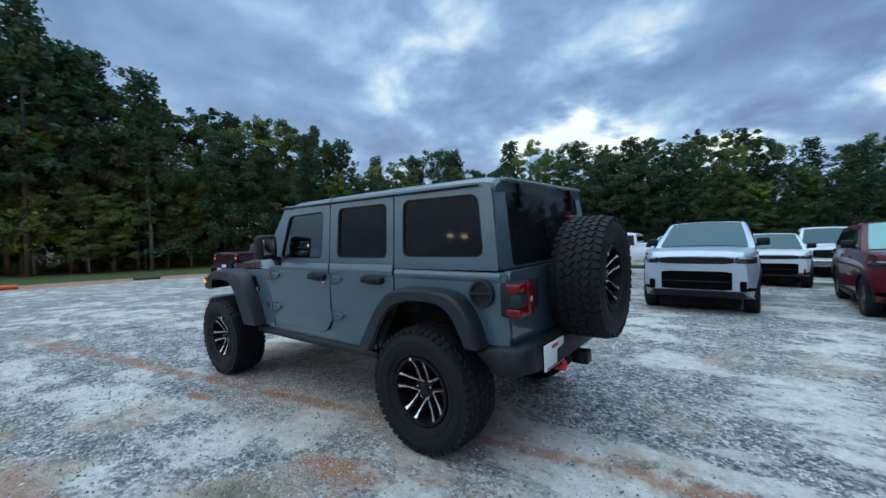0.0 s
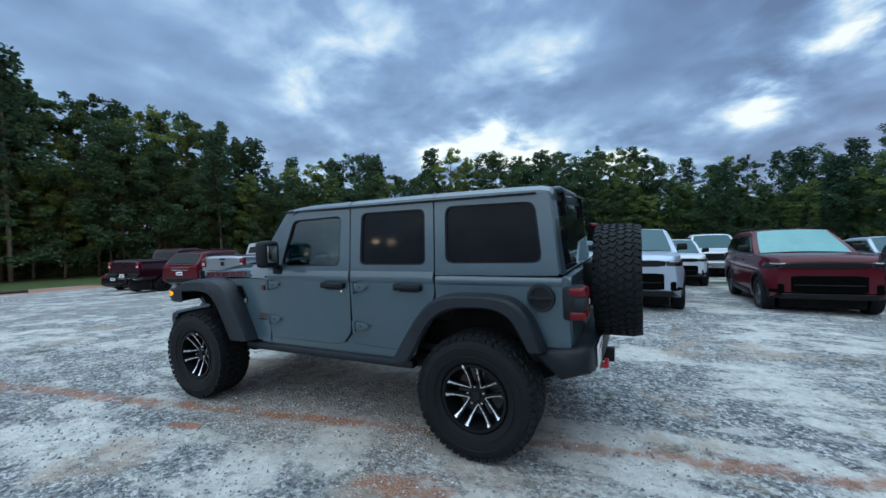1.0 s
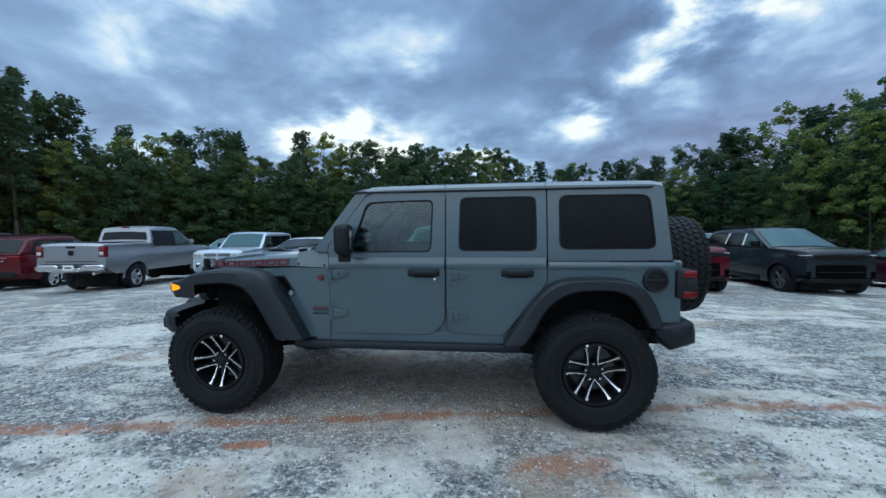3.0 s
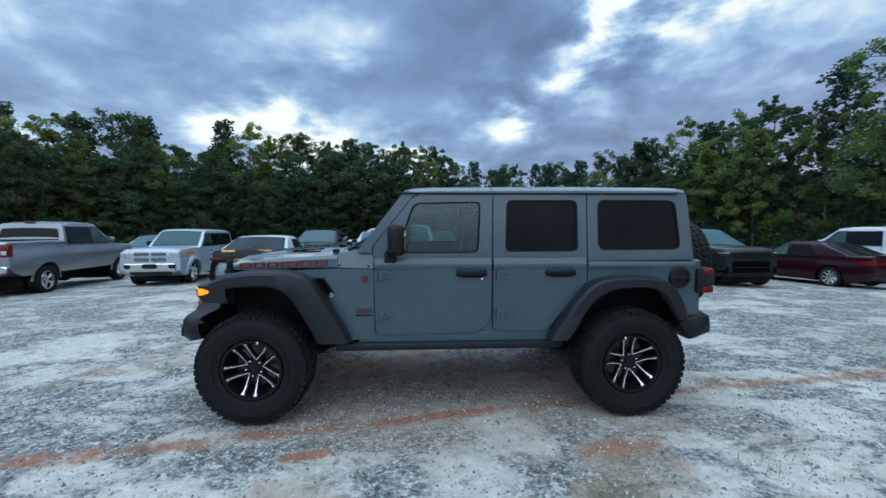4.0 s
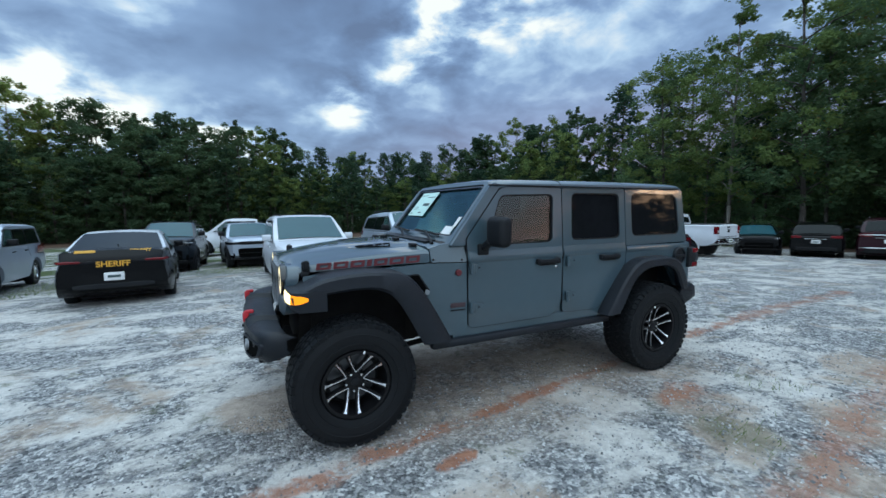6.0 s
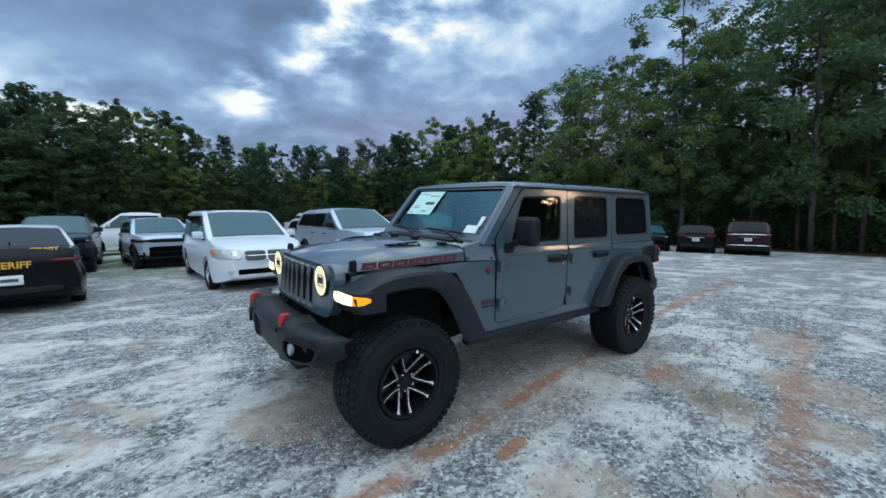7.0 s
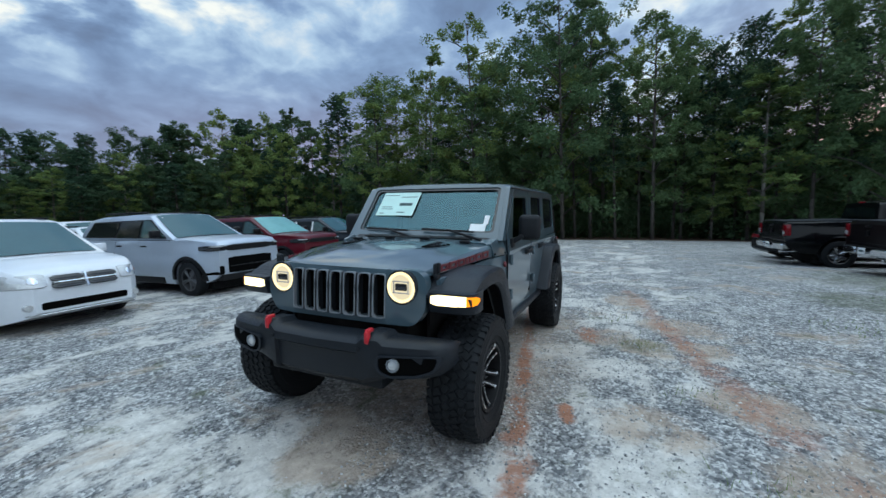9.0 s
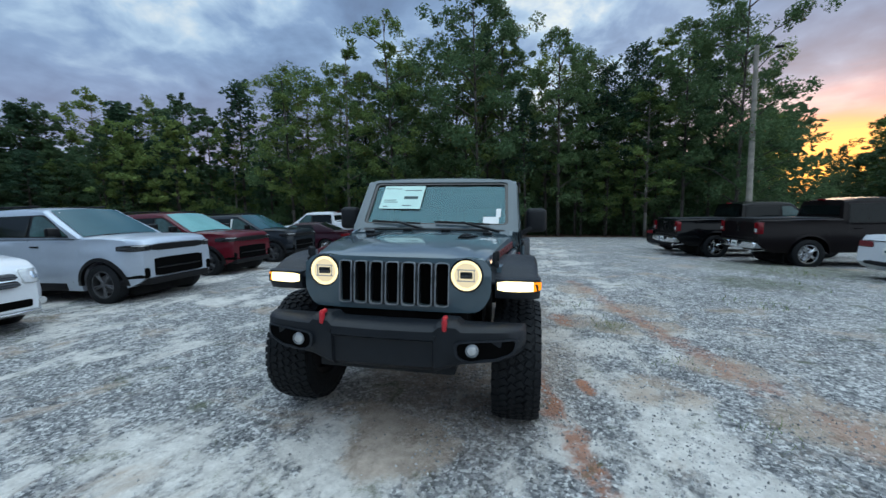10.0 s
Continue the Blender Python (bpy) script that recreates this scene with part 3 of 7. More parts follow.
# azimuth from the middle of the lot and height of the skyline above it, in degrees
SKYLINE = [(134, 15), (138.5, 13), (140, 9.0), (141, 5.0), (146.4, 5.0), (148, 16), (150, 21), (153, 20), (158, 23.5), (162, 18.5), (168, 18.0), (172, 24), (178, 27), (186, 28), (192, 25), (198, 25.5), (205, 22.5), (213, 20.0),
           (220, 17), (228, 14.5), (236, 12.3), (245, 9.3), (255, 8.6), (262, 9.4), (272, 12.4), (278, 11.3), (290, 12.0), (295, 13.2), (301, 10.5), (309, 12.8),
           (316, 11.3), (325, 14.5), (329, 16.4), (336, 16.2), (342, 16.5), (347, 17.5), (350, 17.5), (352, 20.5), (358, 21), (368, 21)]
H = 16.0
TREES = [broadleaf(11, H, 3.4, 0.14, LEAF_NEAR, BARK, 24, 86, 0.102, 7), broadleaf(12, H, 2.6, 0.22, LEAF_PALE, BARK_PALE, 20, 78, 0.092, 6), broadleaf(13, H, 3.9, 0.12, LEAF_NEAR, BARK, 26, 90, 0.102, 7),
         broadleaf(14, H, 2.4, 0.26, LEAF_NEAR, BARK, 19, 82, 0.096, 7), broadleaf(15, H, 2.9, 0.20, LEAF_PALE, BARK, 20, 78, 0.092, 6), broadleaf(16, H, 4.3, 0.10, LEAF_NEAR, BARK, 28, 90, 0.102, 7)]
PINES = [pine(21, H, 2.7, 0.42, BARK, 75, 64, 0.12), pine(22, H, 2.3, 0.52, BARK_PALE, 60, 64, 0.12), pine(23, H, 3.0, 0.35, BARK, 85, 64, 0.12)]
FAR_TREES = [broadleaf(31, H, 3.6, 0.12, LEAF, BARK, 22, 72, 0.15), broadleaf(32, H, 3.1, 0.16, LEAF_PALE, BARK_PALE, 18, 66, 0.15), broadleaf(33, H, 4.1, 0.10, LEAF, BARK, 24, 74, 0.15),
             broadleaf(34, H, 2.9, 0.18, LEAF, BARK, 18, 66, 0.15), broadleaf(35, H, 3.3, 0.16, LEAF_PALE, BARK, 19, 66, 0.15), broadleaf(36, H, 4.6, 0.08, LEAF, BARK, 26, 74, 0.15)]
FAR_PINES = [pine(41, H, 2.7, 0.40, BARK, 80, 28, 0.20), pine(42, H, 2.3, 0.5, BARK_PALE, 66, 28, 0.20), pine(43, H, 3.0, 0.34, BARK, 90, 28, 0.20)]
LABELS = ["tall leafy tree with a dark green rounded crown", "slim tree with pale green leaves and light bark", "broad leafy tree, dark green, low branches",
          "narrow dark green tree with a bare lower trunk", "yellowish green tree with a thin open crown", "wide spreading dark green tree at the wood's edge"]


def tree_at(x, y, h, kind, turn, wide=1.0):
    far = math.hypot(x, y) > 48
    trunk, crown = ((FAR_PINES if far else PINES) if kind >= 10 else (FAR_TREES if far else TREES))[kind % 10]
    s = h / H
    ob = thing("pine_tree" if kind >= 10 else "tree", pose(x, y, ground_z(x, y), 0, 0, turn), "tall pine with a bare trunk and tufted top" if kind >= 10 else LABELS[kind], "tree", "trees round the lot")
    ob.scale = (s * wide, s * wide, s)
    for nm, me in (("trunk", trunk), ("crown", crown)):
        o = new(nm, me)
        o.parent = ob


def woods():
    rng = random.Random(5)
    # distance of the wood's edge from the middle, by azimuth
    edge = [(134, 46), (140.5, 60), (146.8, 60), (148.2, 36), (160, 33), (180, 33), (200, 36), (212, 42), (225, 52), (240, 62), (258, 66), (275, 66), (295, 64), (312, 60), (325, 60), (338, 62), (350, 62), (368, 62)]
    az = 134.0
    while az < 366:
        d0 = lerp_table(edge, az)
        near = d0 < 50
        open_side = 147 < az < 222
        for row in range(2):
            a = az + rng.uniform(-1.2, 1.2) + row * (1.8 if open_side else 0.9)
            el = lerp_table(SKYLINE, a)
            if 140.3 < a < 147.2:
                d = 120 + 15 * row
            else:
                d = d0 + row * rng.uniform(4.5, 7.5) + rng.uniform(-1.5, 1.5)
            h = d * math.tan(radians(el)) + 1.4 - ground_z(d * math.cos(radians(a)), d * math.sin(radians(a)))
            h *= (rng.uniform(0.97, 1.13) if row else rng.uniform(0.62, 1.03)) * (0.90 if open_side else 1.0)
            x, y = d * math.cos(radians(a)), d * math.sin(radians(a))
            r = rng.random()
            kind = 10 + rng.randrange(3) if r < (0.30 if 190 < a < 330 else 0.22) else rng.randrange(6)
            if 145 < a < 235 and r > 0.6:
                kind = rng.choice((1, 3, 4))
            if a > 332 and r > 0.45:
                kind = rng.choice((1, 4, 1, 3))
            tree_at(x, y, h, kind, rng.uniform(0, 360), rng.uniform(0.85, 1.2) * (1.0 if h > 12 else 1.25))
        az += 4.3 if open_side else 2.4 if near else 2.0
    # single trees that stand out from the rest: azimuth, distance, top's elevation, kind, width
    for a, d, el, kind, wide in ((198.5, 33, 29.5, 4, 0.95), (206.0, 34, 25.0, 1, 0.95), (213.5, 40, 21.0, 4, 1.0), (185.3, 32, 33.0, 2, 0.85), (181.5, 34, 29.0, 3, 0.9), (173.0, 32, 26.0, 3, 1.0), (169.8, 34, 23.0, 0, 0.85), (166.5, 35, 19.5, 12, 1.1), (164.0, 36, 17.0, 5, 0.9),
                                 (162.5, 34, 21.5, 12, 1.0), (160.0, 35, 20.0, 2, 0.8), (156.5, 33, 24.0, 3, 0.9), (150.6, 33, 29.0, 2, 0.75), (152.5, 36, 24.0, 0, 0.75), (345.7, 60, 20.5, 11, 1.0), (351.6, 58, 7.5, 1, 1.5), (349.4, 58, 6.5, 4, 1.5), (356.4, 60, 24.5, 12, 1.1), (353.0, 61, 21.5, 10, 1.0)):
        x, y = d * math.cos(radians(a)), d * math.sin(radians(a))
        tree_at(x, y, d * math.tan(radians(el)) + 1.4 - ground_z(x, y), kind, 40 + 7 * kind, wide)


woods()


def thicket():
    """Undergrowth and saplings along the wood's edge, and the dark wood behind, with an unseen belt added behind the
    viewpoint.
    """
    rng = np.random.default_rng(9)
    cs, rs = [], []
    edge = [(134, 44), (140.5, 52), (146.8, 52), (148.2, 33), (160, 31), (180, 31), (200, 34), (212, 40), (225, 50), (240, 60), (258, 64), (275, 64), (295, 62), (312, 60), (325, 60), (338, 61), (350, 61), (368, 61)]
    a = 133.0
    while a < 368:
        d0 = lerp_table(edge, a)
        lot = a > 318
        for i in range(5):
            d = d0 + (3 if lot else 3.5 if d0 < 40 else 1) + rng.random() * 9
            hgt = (1.0 + 2.6 * rng.random()) * (0.36 if lot else 1.0)
            b = radians(a + rng.normal() * 0.6)
            x, y = d * math.cos(b), d * math.sin(b)
            for j in range(2):
                cs.append((x + rng.normal() * 0.5, y + rng.normal() * 0.5, ground_z(x, y) + hgt * (0.35 + 0.55 * j)))
                rs.append(0.55 * hgt + 0.4)
        a += 0.55
    v, f, q = leaves(rng, cs, rs, 48, 0.13)
    tagged(new("undergrowth", mesh_of("undergrowth", v, f, LEAF, 0, q)), "dark tangled undergrowth along the edge of the woods", "bushes", kind="stuff")
    cs, rs = [], []
    a = 10.0
    while a < 368:
        el = lerp_table(SKYLINE, a) if a > 133 else 2.2
        d0 = lerp_table(edge, a) + 16
        if 140 < a < 147.4:
            d0, el = 130, 4.6
        # unseen low belt, added to shape what the car's glass reflects
        if a < 133:
            d0, el = 110, 2.2
        top = d0 * math.tan(radians(el)) * (0.46 if 150 < a < 226 else 0.74)
        for i in range(9 if 235 < a else 7 if a > 133 else 4):
            b = radians(a + rng.normal() * 0.5)
            d = d0 + rng.random() * 10
            cs.append((d * math.cos(b), d * math.sin(b), -1 + top * (0.02 + 0.98 * rng.random())))
            rs.append((2.3 + rng.random() * 1.3) * (2.0 if 140 < a < 147.4 else 1.0))
        a += 1.0
    v, f, q = leaves(rng, cs, rs, 95, 0.50)
    tagged(new("far_woods", mesh_of("far_woods", v, f, LEAF, 0, q)), "dense dark green woods behind the first trees", "woods", kind="stuff")


thicket()

# ---- parked vehicles ----
def wheel_meshes(r, w, rim, spokes, twin=True):
    """A plain road wheel, its axle along y, the outer face towards +y: the rim's mesh and the tyre's."""
    bm = bmesh.new()
    t = w / 2
    lathe(bm, [(rim, -t * 0.8), (rim * 1.06, -t * 0.95), (r * 0.86, -t), (r * 0.965, -t * 0.82), (r, -t * 0.5), (r, t * 0.5), (r * 0.965, t * 0.82), (r * 0.86, t), (rim * 1.06, t * 0.95), (rim, t * 0.8)], 30)
    tyre = bpy.data.meshes.new("tyre")
    bmesh.ops.recalc_face_normals(bm, faces=bm.faces)
    bm.to_mesh(tyre)
    bm.free()
    tyre.materials.append(RUBBER)
    tyre.shade_smooth()
    tyre.set_sharp_from_angle(angle=radians(40))
    bm = bmesh.new()
    lathe(bm, [(rim * 0.90, -t * 0.7), (rim, -t * 0.7), (rim * 1.01, t * 0.82), (rim * 0.93, t * 0.82)], 26)
    rod(bm, (0, t * 0.45, 0), (0, t * 0.72, 0), rim * 0.22, rim * 0.18, 14)
    rod(bm, (0, -t * 0.2, 0), (0, t * 0.1, 0), rim * 0.7, rim * 0.7, 20)
    me = bpy.data.meshes.new("wheel")
    bmesh.ops.recalc_face_normals(bm, faces=bm.faces)
    bm.to_mesh(me)
    bm.free()
    me.shade_smooth()
    me.set_sharp_from_angle(angle=radians(35))
    bm = bmesh.new()
    box(bm, (rim * 0.55, t * 0.60, 0), (rim * 0.80, t * 0.2, rim * (0.12 if twin else 0.26)), 0.006, None, 1)
    bar = bpy.data.meshes.new("spoke")
    bm.to_mesh(bar)
    bm.free()
    return me, tyre, bar


WHEELS = {}


def put_wheels(car, r, w, rim, spokes, xs, y, material, twin=True):
    key = (r, w, rim, spokes, material.name)
    if key not in WHEELS:
        WHEELS[key] = wheel_meshes(r, w, rim, spokes, twin)
        for me in (WHEELS[key][0], WHEELS[key][2]):
            me.materials.append(material)
    me, tyre, bar = WHEELS[key]
    for x in xs:
        for s in (1, -1):
            o = new("wheel", me)
            o.parent = car
            o.matrix_basis = pose(x, s * y, r, 0, 20 * (x > 0), 0 if s > 0 else 180)
            t = new("tyre", tyre)
            t.parent = o
            for i in range(spokes):
                for d in ((-0.12, 0.12) if twin else (0.0,)):
                    c = new("spoke", bar)
                    c.parent = o
                    c.matrix_basis = Matrix.Rotation(-(2 * math.pi * i / spokes + d), 4, "Y")


class Shell:
    """The outer shape of a vehicle, x ahead, y to its left: deck is the top of hood, flanks and tail by x; roof the line of the cabin."""

    def __init__(self, L, W, deck, roof, clear, axles, arch, belt, roof_in=0.78, nose=0.14, tail=0.08, tuck=0.20):
        self.tuck = tuck
        self.L, self.W, self.deck, self.roof, self.clear, self.axles, self.arch, self.belt = L, W, deck, roof, clear, axles, arch, belt
        self.roof_in, self.nose, self.tail = roof_in, nose, tail
        self.top = max(z for x, z in roof)

    def half(self, x):
        u = max(0.0, (abs(x) - (self.L / 2 - 0.7)) / 0.7)
        return self.W / 2 * (1 - (self.nose if x > 0 else self.tail) * u ** 2.2)

    def side(self, x, z):
        """Half the width of the flank or cabin at a height."""
        h = self.half(x)
        if z <= self.belt:
            q = max(0.0, min(1.0, (z - self.clear) / (self.belt - self.clear)))
            return h * (0.945 + 0.055 * math.sin(math.pi * min(1.0, q * 1.15)) - 0.035 * max(0.0, q - 0.75) / 0.25)
        q = (z - self.belt) / max(0.05, self.top - self.belt)
        return h * (0.91 + (self.roof_in - 0.91) * q ** 1.25)

    def bottom(self, x):
        z = self.clear + ((self.tuck * 0.9 if x > 0 else self.tuck) * max(0.0, (abs(x) - (self.L / 2 - 0.45)) / 0.45))
        for a in self.axles:
            if abs(x - a) < self.arch:
                z = max(z, self.arch_z + math.sqrt(self.arch ** 2 - (x - a) ** 2) * 1.0)
        return z

    def body(self):
        xs = {-self.L / 2, self.L / 2, *[x for x, z in self.deck]}
        n = 26
        xs |= {-self.L / 2 + self.L * i / n for i in range(n + 1)}
        for e in (0.03, 0.08, 0.16, 0.28):
            xs |= {self.L / 2 - e, -self.L / 2 + e}
        for a in self.axles:
            xs |= {a + self.arch * math.cos(math.pi * i / 12) * (0.9999 if i in (0, 12) else 1) for i in range(13)} | {a - self.arch - 0.004, a + self.arch + 0.004}
        rings = []
        for x in sorted(xs):
            b, t = self.bottom(x), lerp_table(self.deck, x)
            e = max(0.0, 1 - (self.L / 2 - abs(x)) / 0.10)
            b, t = b + 0.05 * e, t - 0.05 * e * e
            left = []
            for s in (0.0, 0.12, 0.3, 0.5, 0.7, 0.86, 0.95):
                z = b + (t - b) * s
                left.append((x, self.side(x, min(z, self.belt)), z))
            y = left[-1][1]
            left += [(x, y * 0.955, t), (x, y * 0.6, t + 0.022), (x, 0.0, t + 0.03)]
            rings.append(left + [(px, -py, pz) for px, py, pz in reversed(left[:-1])])
        return loft(rings)

    def cabin(self):
        xs = set()
        for (a, u), (b, v) in zip(self.roof, self.roof[1:]):
            xs |= {a + (b - a) * i / 5 for i in range(6)}
        rings = []
        for x in sorted(xs):
            t = lerp_table(self.roof, x)
            b = self.belt - 0.12
            left = [(x, self.side(x, self.belt) - 0.012, b)]
            for s in (0.0, 0.35, 0.7, 0.93):
                z = self.belt + (t - self.belt) * s
                left.append((x, self.side(x, z), z))
            y = left[-1][1]
            left += [(x, y - 0.05, t + 0.003), (x, y * 0.6, t + 0.022), (x, 0.0, t + 0.032)]
            rings.append(left + [(px, -py, pz) for px, py, pz in reversed(left[:-1])])
        return loft(rings)

    def window(self, xb0, xb1, xt0, xt1, zb, zt, s, round_=0.05):
        """A side window between two slanting edges, on the side s."""
        out = rounded([(xb0, zb), (xb1, zb), (xt1, zt), (xt0, zt)], round_, 3)
        return plate(out, [], lambda u, v, w: Vector((u, s * (self.side(u, v) + 0.017 - w), v)), 0.024)

    def screen(self, x0, x1, wide=0.88):
        """A windscreen or rear window on the cabin's line between two x."""
        rows = []
        for i in range(7):
            x = x0 + (x1 - x0) * i / 6
            t = lerp_table(self.roof, x)
            row = []
            for j in range(9):
                q = -1 + 2 * j / 8
                yy = self.side(x, t) * wide * q
                row.append((x + (0.012 if x0 > 0 else -0.012) + 0.05 * (1 - q * q) * (1 if x1 < x0 else -1) * 0.2, yy, t + 0.016 + 0.030 * (1 - q * q)))
            rows.append(row)
        return loft(rows, close=False)

    def strip(self, pts, width, s):
        """A thin dark joint line along the flank, through (x, z) points."""
        bm = bmesh.new()
        for (xa, za), (xb, zb) in zip(pts, pts[1:]):
            d = Vector((xb - xa, zb - za)).normalized() * width / 2
            q = [(xa - d.y, za + d.x), (xb - d.y, zb + d.x), (xb + d.y, zb - d.x), (xa + d.y, za - d.x)]
            vs = [bm.verts.new((x, s * (self.side(x, z) + 0.003), z)) for x, z in q]
            bm.faces.new(vs)
        return bm


def nose_box(car, name, sh, y0, y1, z0, z1, material, front=True, depth=0.10, proud=0.012, bevel=0.015, label="", rake=0.0):
    """A lamp, grille or bumper insert that follows the rounded end of the vehicle."""
    e = 1 if front else -1
    cut = sh.nose if front else sh.tail
    n = 8
    rings = []
    for i in range(n + 1):
        y = y0 + (y1 - y0) * i / n
        q = max(0.0, 1 - abs(y) / (sh.W / 2 * 0.985)) / cut
        x = sh.L / 2 - 0.7 + 0.7 * min(1.0, q) ** (1 / 2.2) + proud
        i0 = bevel if 0 < i < n else bevel * 2.2
        xl, xh = x - rake * max(0.0, z0 - 0.66), x - rake * max(0.0, z1 - 0.66)
        rings.append([(e * xl, y, z0 + i0), (e * xh, y, z1 - i0), (e * (xh - bevel), y, z1 - i0 + bevel), (e * (xh - depth), y, z1 - i0 + bevel), (e * (xl - depth), y, z0 + i0 - bevel), (e * (xl - bevel), y, z0 + i0 - bevel)])
    return part(name, loft(rings), material, car, label)


def base_car(name, label, category, group, at, sh, paintwork, wheel, windows, seams, handles, glass_front=None, lower=None, rear_wide=0.86):
    x, y, az = at
    z = ground_z(x, y)
    car = thing(name, pose(x, y, z, 0, 0, az), label, category, group)
    part("body", sh.body(), paintwork, car, smooth=30)
    part("cabin", sh.cabin(), paintwork, car, smooth=30)
    r, w, rim, spokes, rimmat, twin = wheel
    put_wheels(car, r, w, rim, spokes, sh.axles, sh.W / 2 - w / 2 - 0.015, rimmat, twin)
    bm = bmesh.new()
    box(bm, (0, 0, sh.clear + 0.10), (sh.L - 0.9, sh.W * 0.62, 0.26), 0.03)
    for a in sh.axles:
        rod(bm, (a, -sh.W / 2 + 0.2, r), (a, sh.W / 2 - 0.2, r), 0.05, 0.05, 10)
    part("underbody", bm, SHADOWY, car)
    # wheel housings
    for a in sh.axles:
        bm = bmesh.new()
        box(bm, (a, 0, r + 0.10), (sh.arch * 1.7, sh.W - 2 * w - 0.12, sh.arch * 1.5), 0.02)
        part("wheel_housing", bm, SHADOWY, car)
    for s in (1, -1):
        q0, q1 = windows[0], windows[-1]
        band = rounded([(q1[0] - 0.035, q1[4] - 0.025), (q0[1] + 0.05, q0[4] - 0.025), (q0[3] + 0.03, q0[5] + 0.025), (q1[2] - 0.03, q1[5] + 0.025)], 0.05, 3)
        part("window_surround", plate(band, [], lambda u, v, w: Vector((u, s * (sh.side(u, v) + 0.012 - w), v)), 0.03), BLACK, car)
        for i, q in enumerate(windows):
            part("side_window", sh.window(*q, s), SIDEGLASS if i == 0 else CARGLASS, car)
        for q in seams:
            part("door_seam", sh.strip(q, 0.012, s), BLACK, car)
        for hx, hz in handles:
            boxed("door_handle", (hx, s * (sh.side(hx, hz) + 0.012), hz), (0.20, 0.03, 0.032), paintwork if lower is None else BLACK, car, 0.012)
    roof = sh.roof
    part("windscreen", sh.screen(roof[-1][0] - 0.05, roof[-2][0] + 0.03), glass_front or SUNSHADE, car)
    part("rear_window", sh.screen(roof[0][0] + 0.04, roof[1][0] - 0.03, rear_wide), CARGLASS, car)
    for s in (1, -1):
        mx = roof[-1][0] - 0.42
        bm = bmesh.new()
        box(bm, (mx, s * (sh.side(mx, sh.belt) + 0.13), sh.belt + 0.13), (0.11, 0.22, 0.16), 0.035)
        box(bm, (mx, s * (sh.side(mx, sh.belt) + 0.02), sh.belt + 0.06), (0.06, 0.12, 0.05), 0.015)
        part("door_mirror", bm, BLACK if lower is not None else paintwork, car)
    return car


def arch_trim(car, sh, material, width=0.06):
    for a in sh.axles:
        for s in (1, -1):
            rings = []
            for i in range(17):
                t = math.pi * i / 16
                row = []
                for rr, out in ((sh.arch - 0.01, 0.014), (sh.arch - 0.01, -0.05), (sh.arch + width, -0.02), (sh.arch + width, 0.006)):
                    x, z = a + rr * math.cos(t), sh.arch_z + rr * math.sin(t)
                    row.append((x, s * (sh.side(x, max(z, sh.clear)) + out), z))
                rings.append(row)
            part("arch_trim", loft(rings), material, car)


def plate_of(car, x, y, z, rear=True):
    o = boxed("number_plate", (x, y, z), (0.012, 0.31, 0.155), WHITE, car, 0.004)
    e = -1 if rear else 1
    boxed("plate_print", (e * 0.008, 0, 0), (0.004, 0.20, 0.05), INK, o, 0)


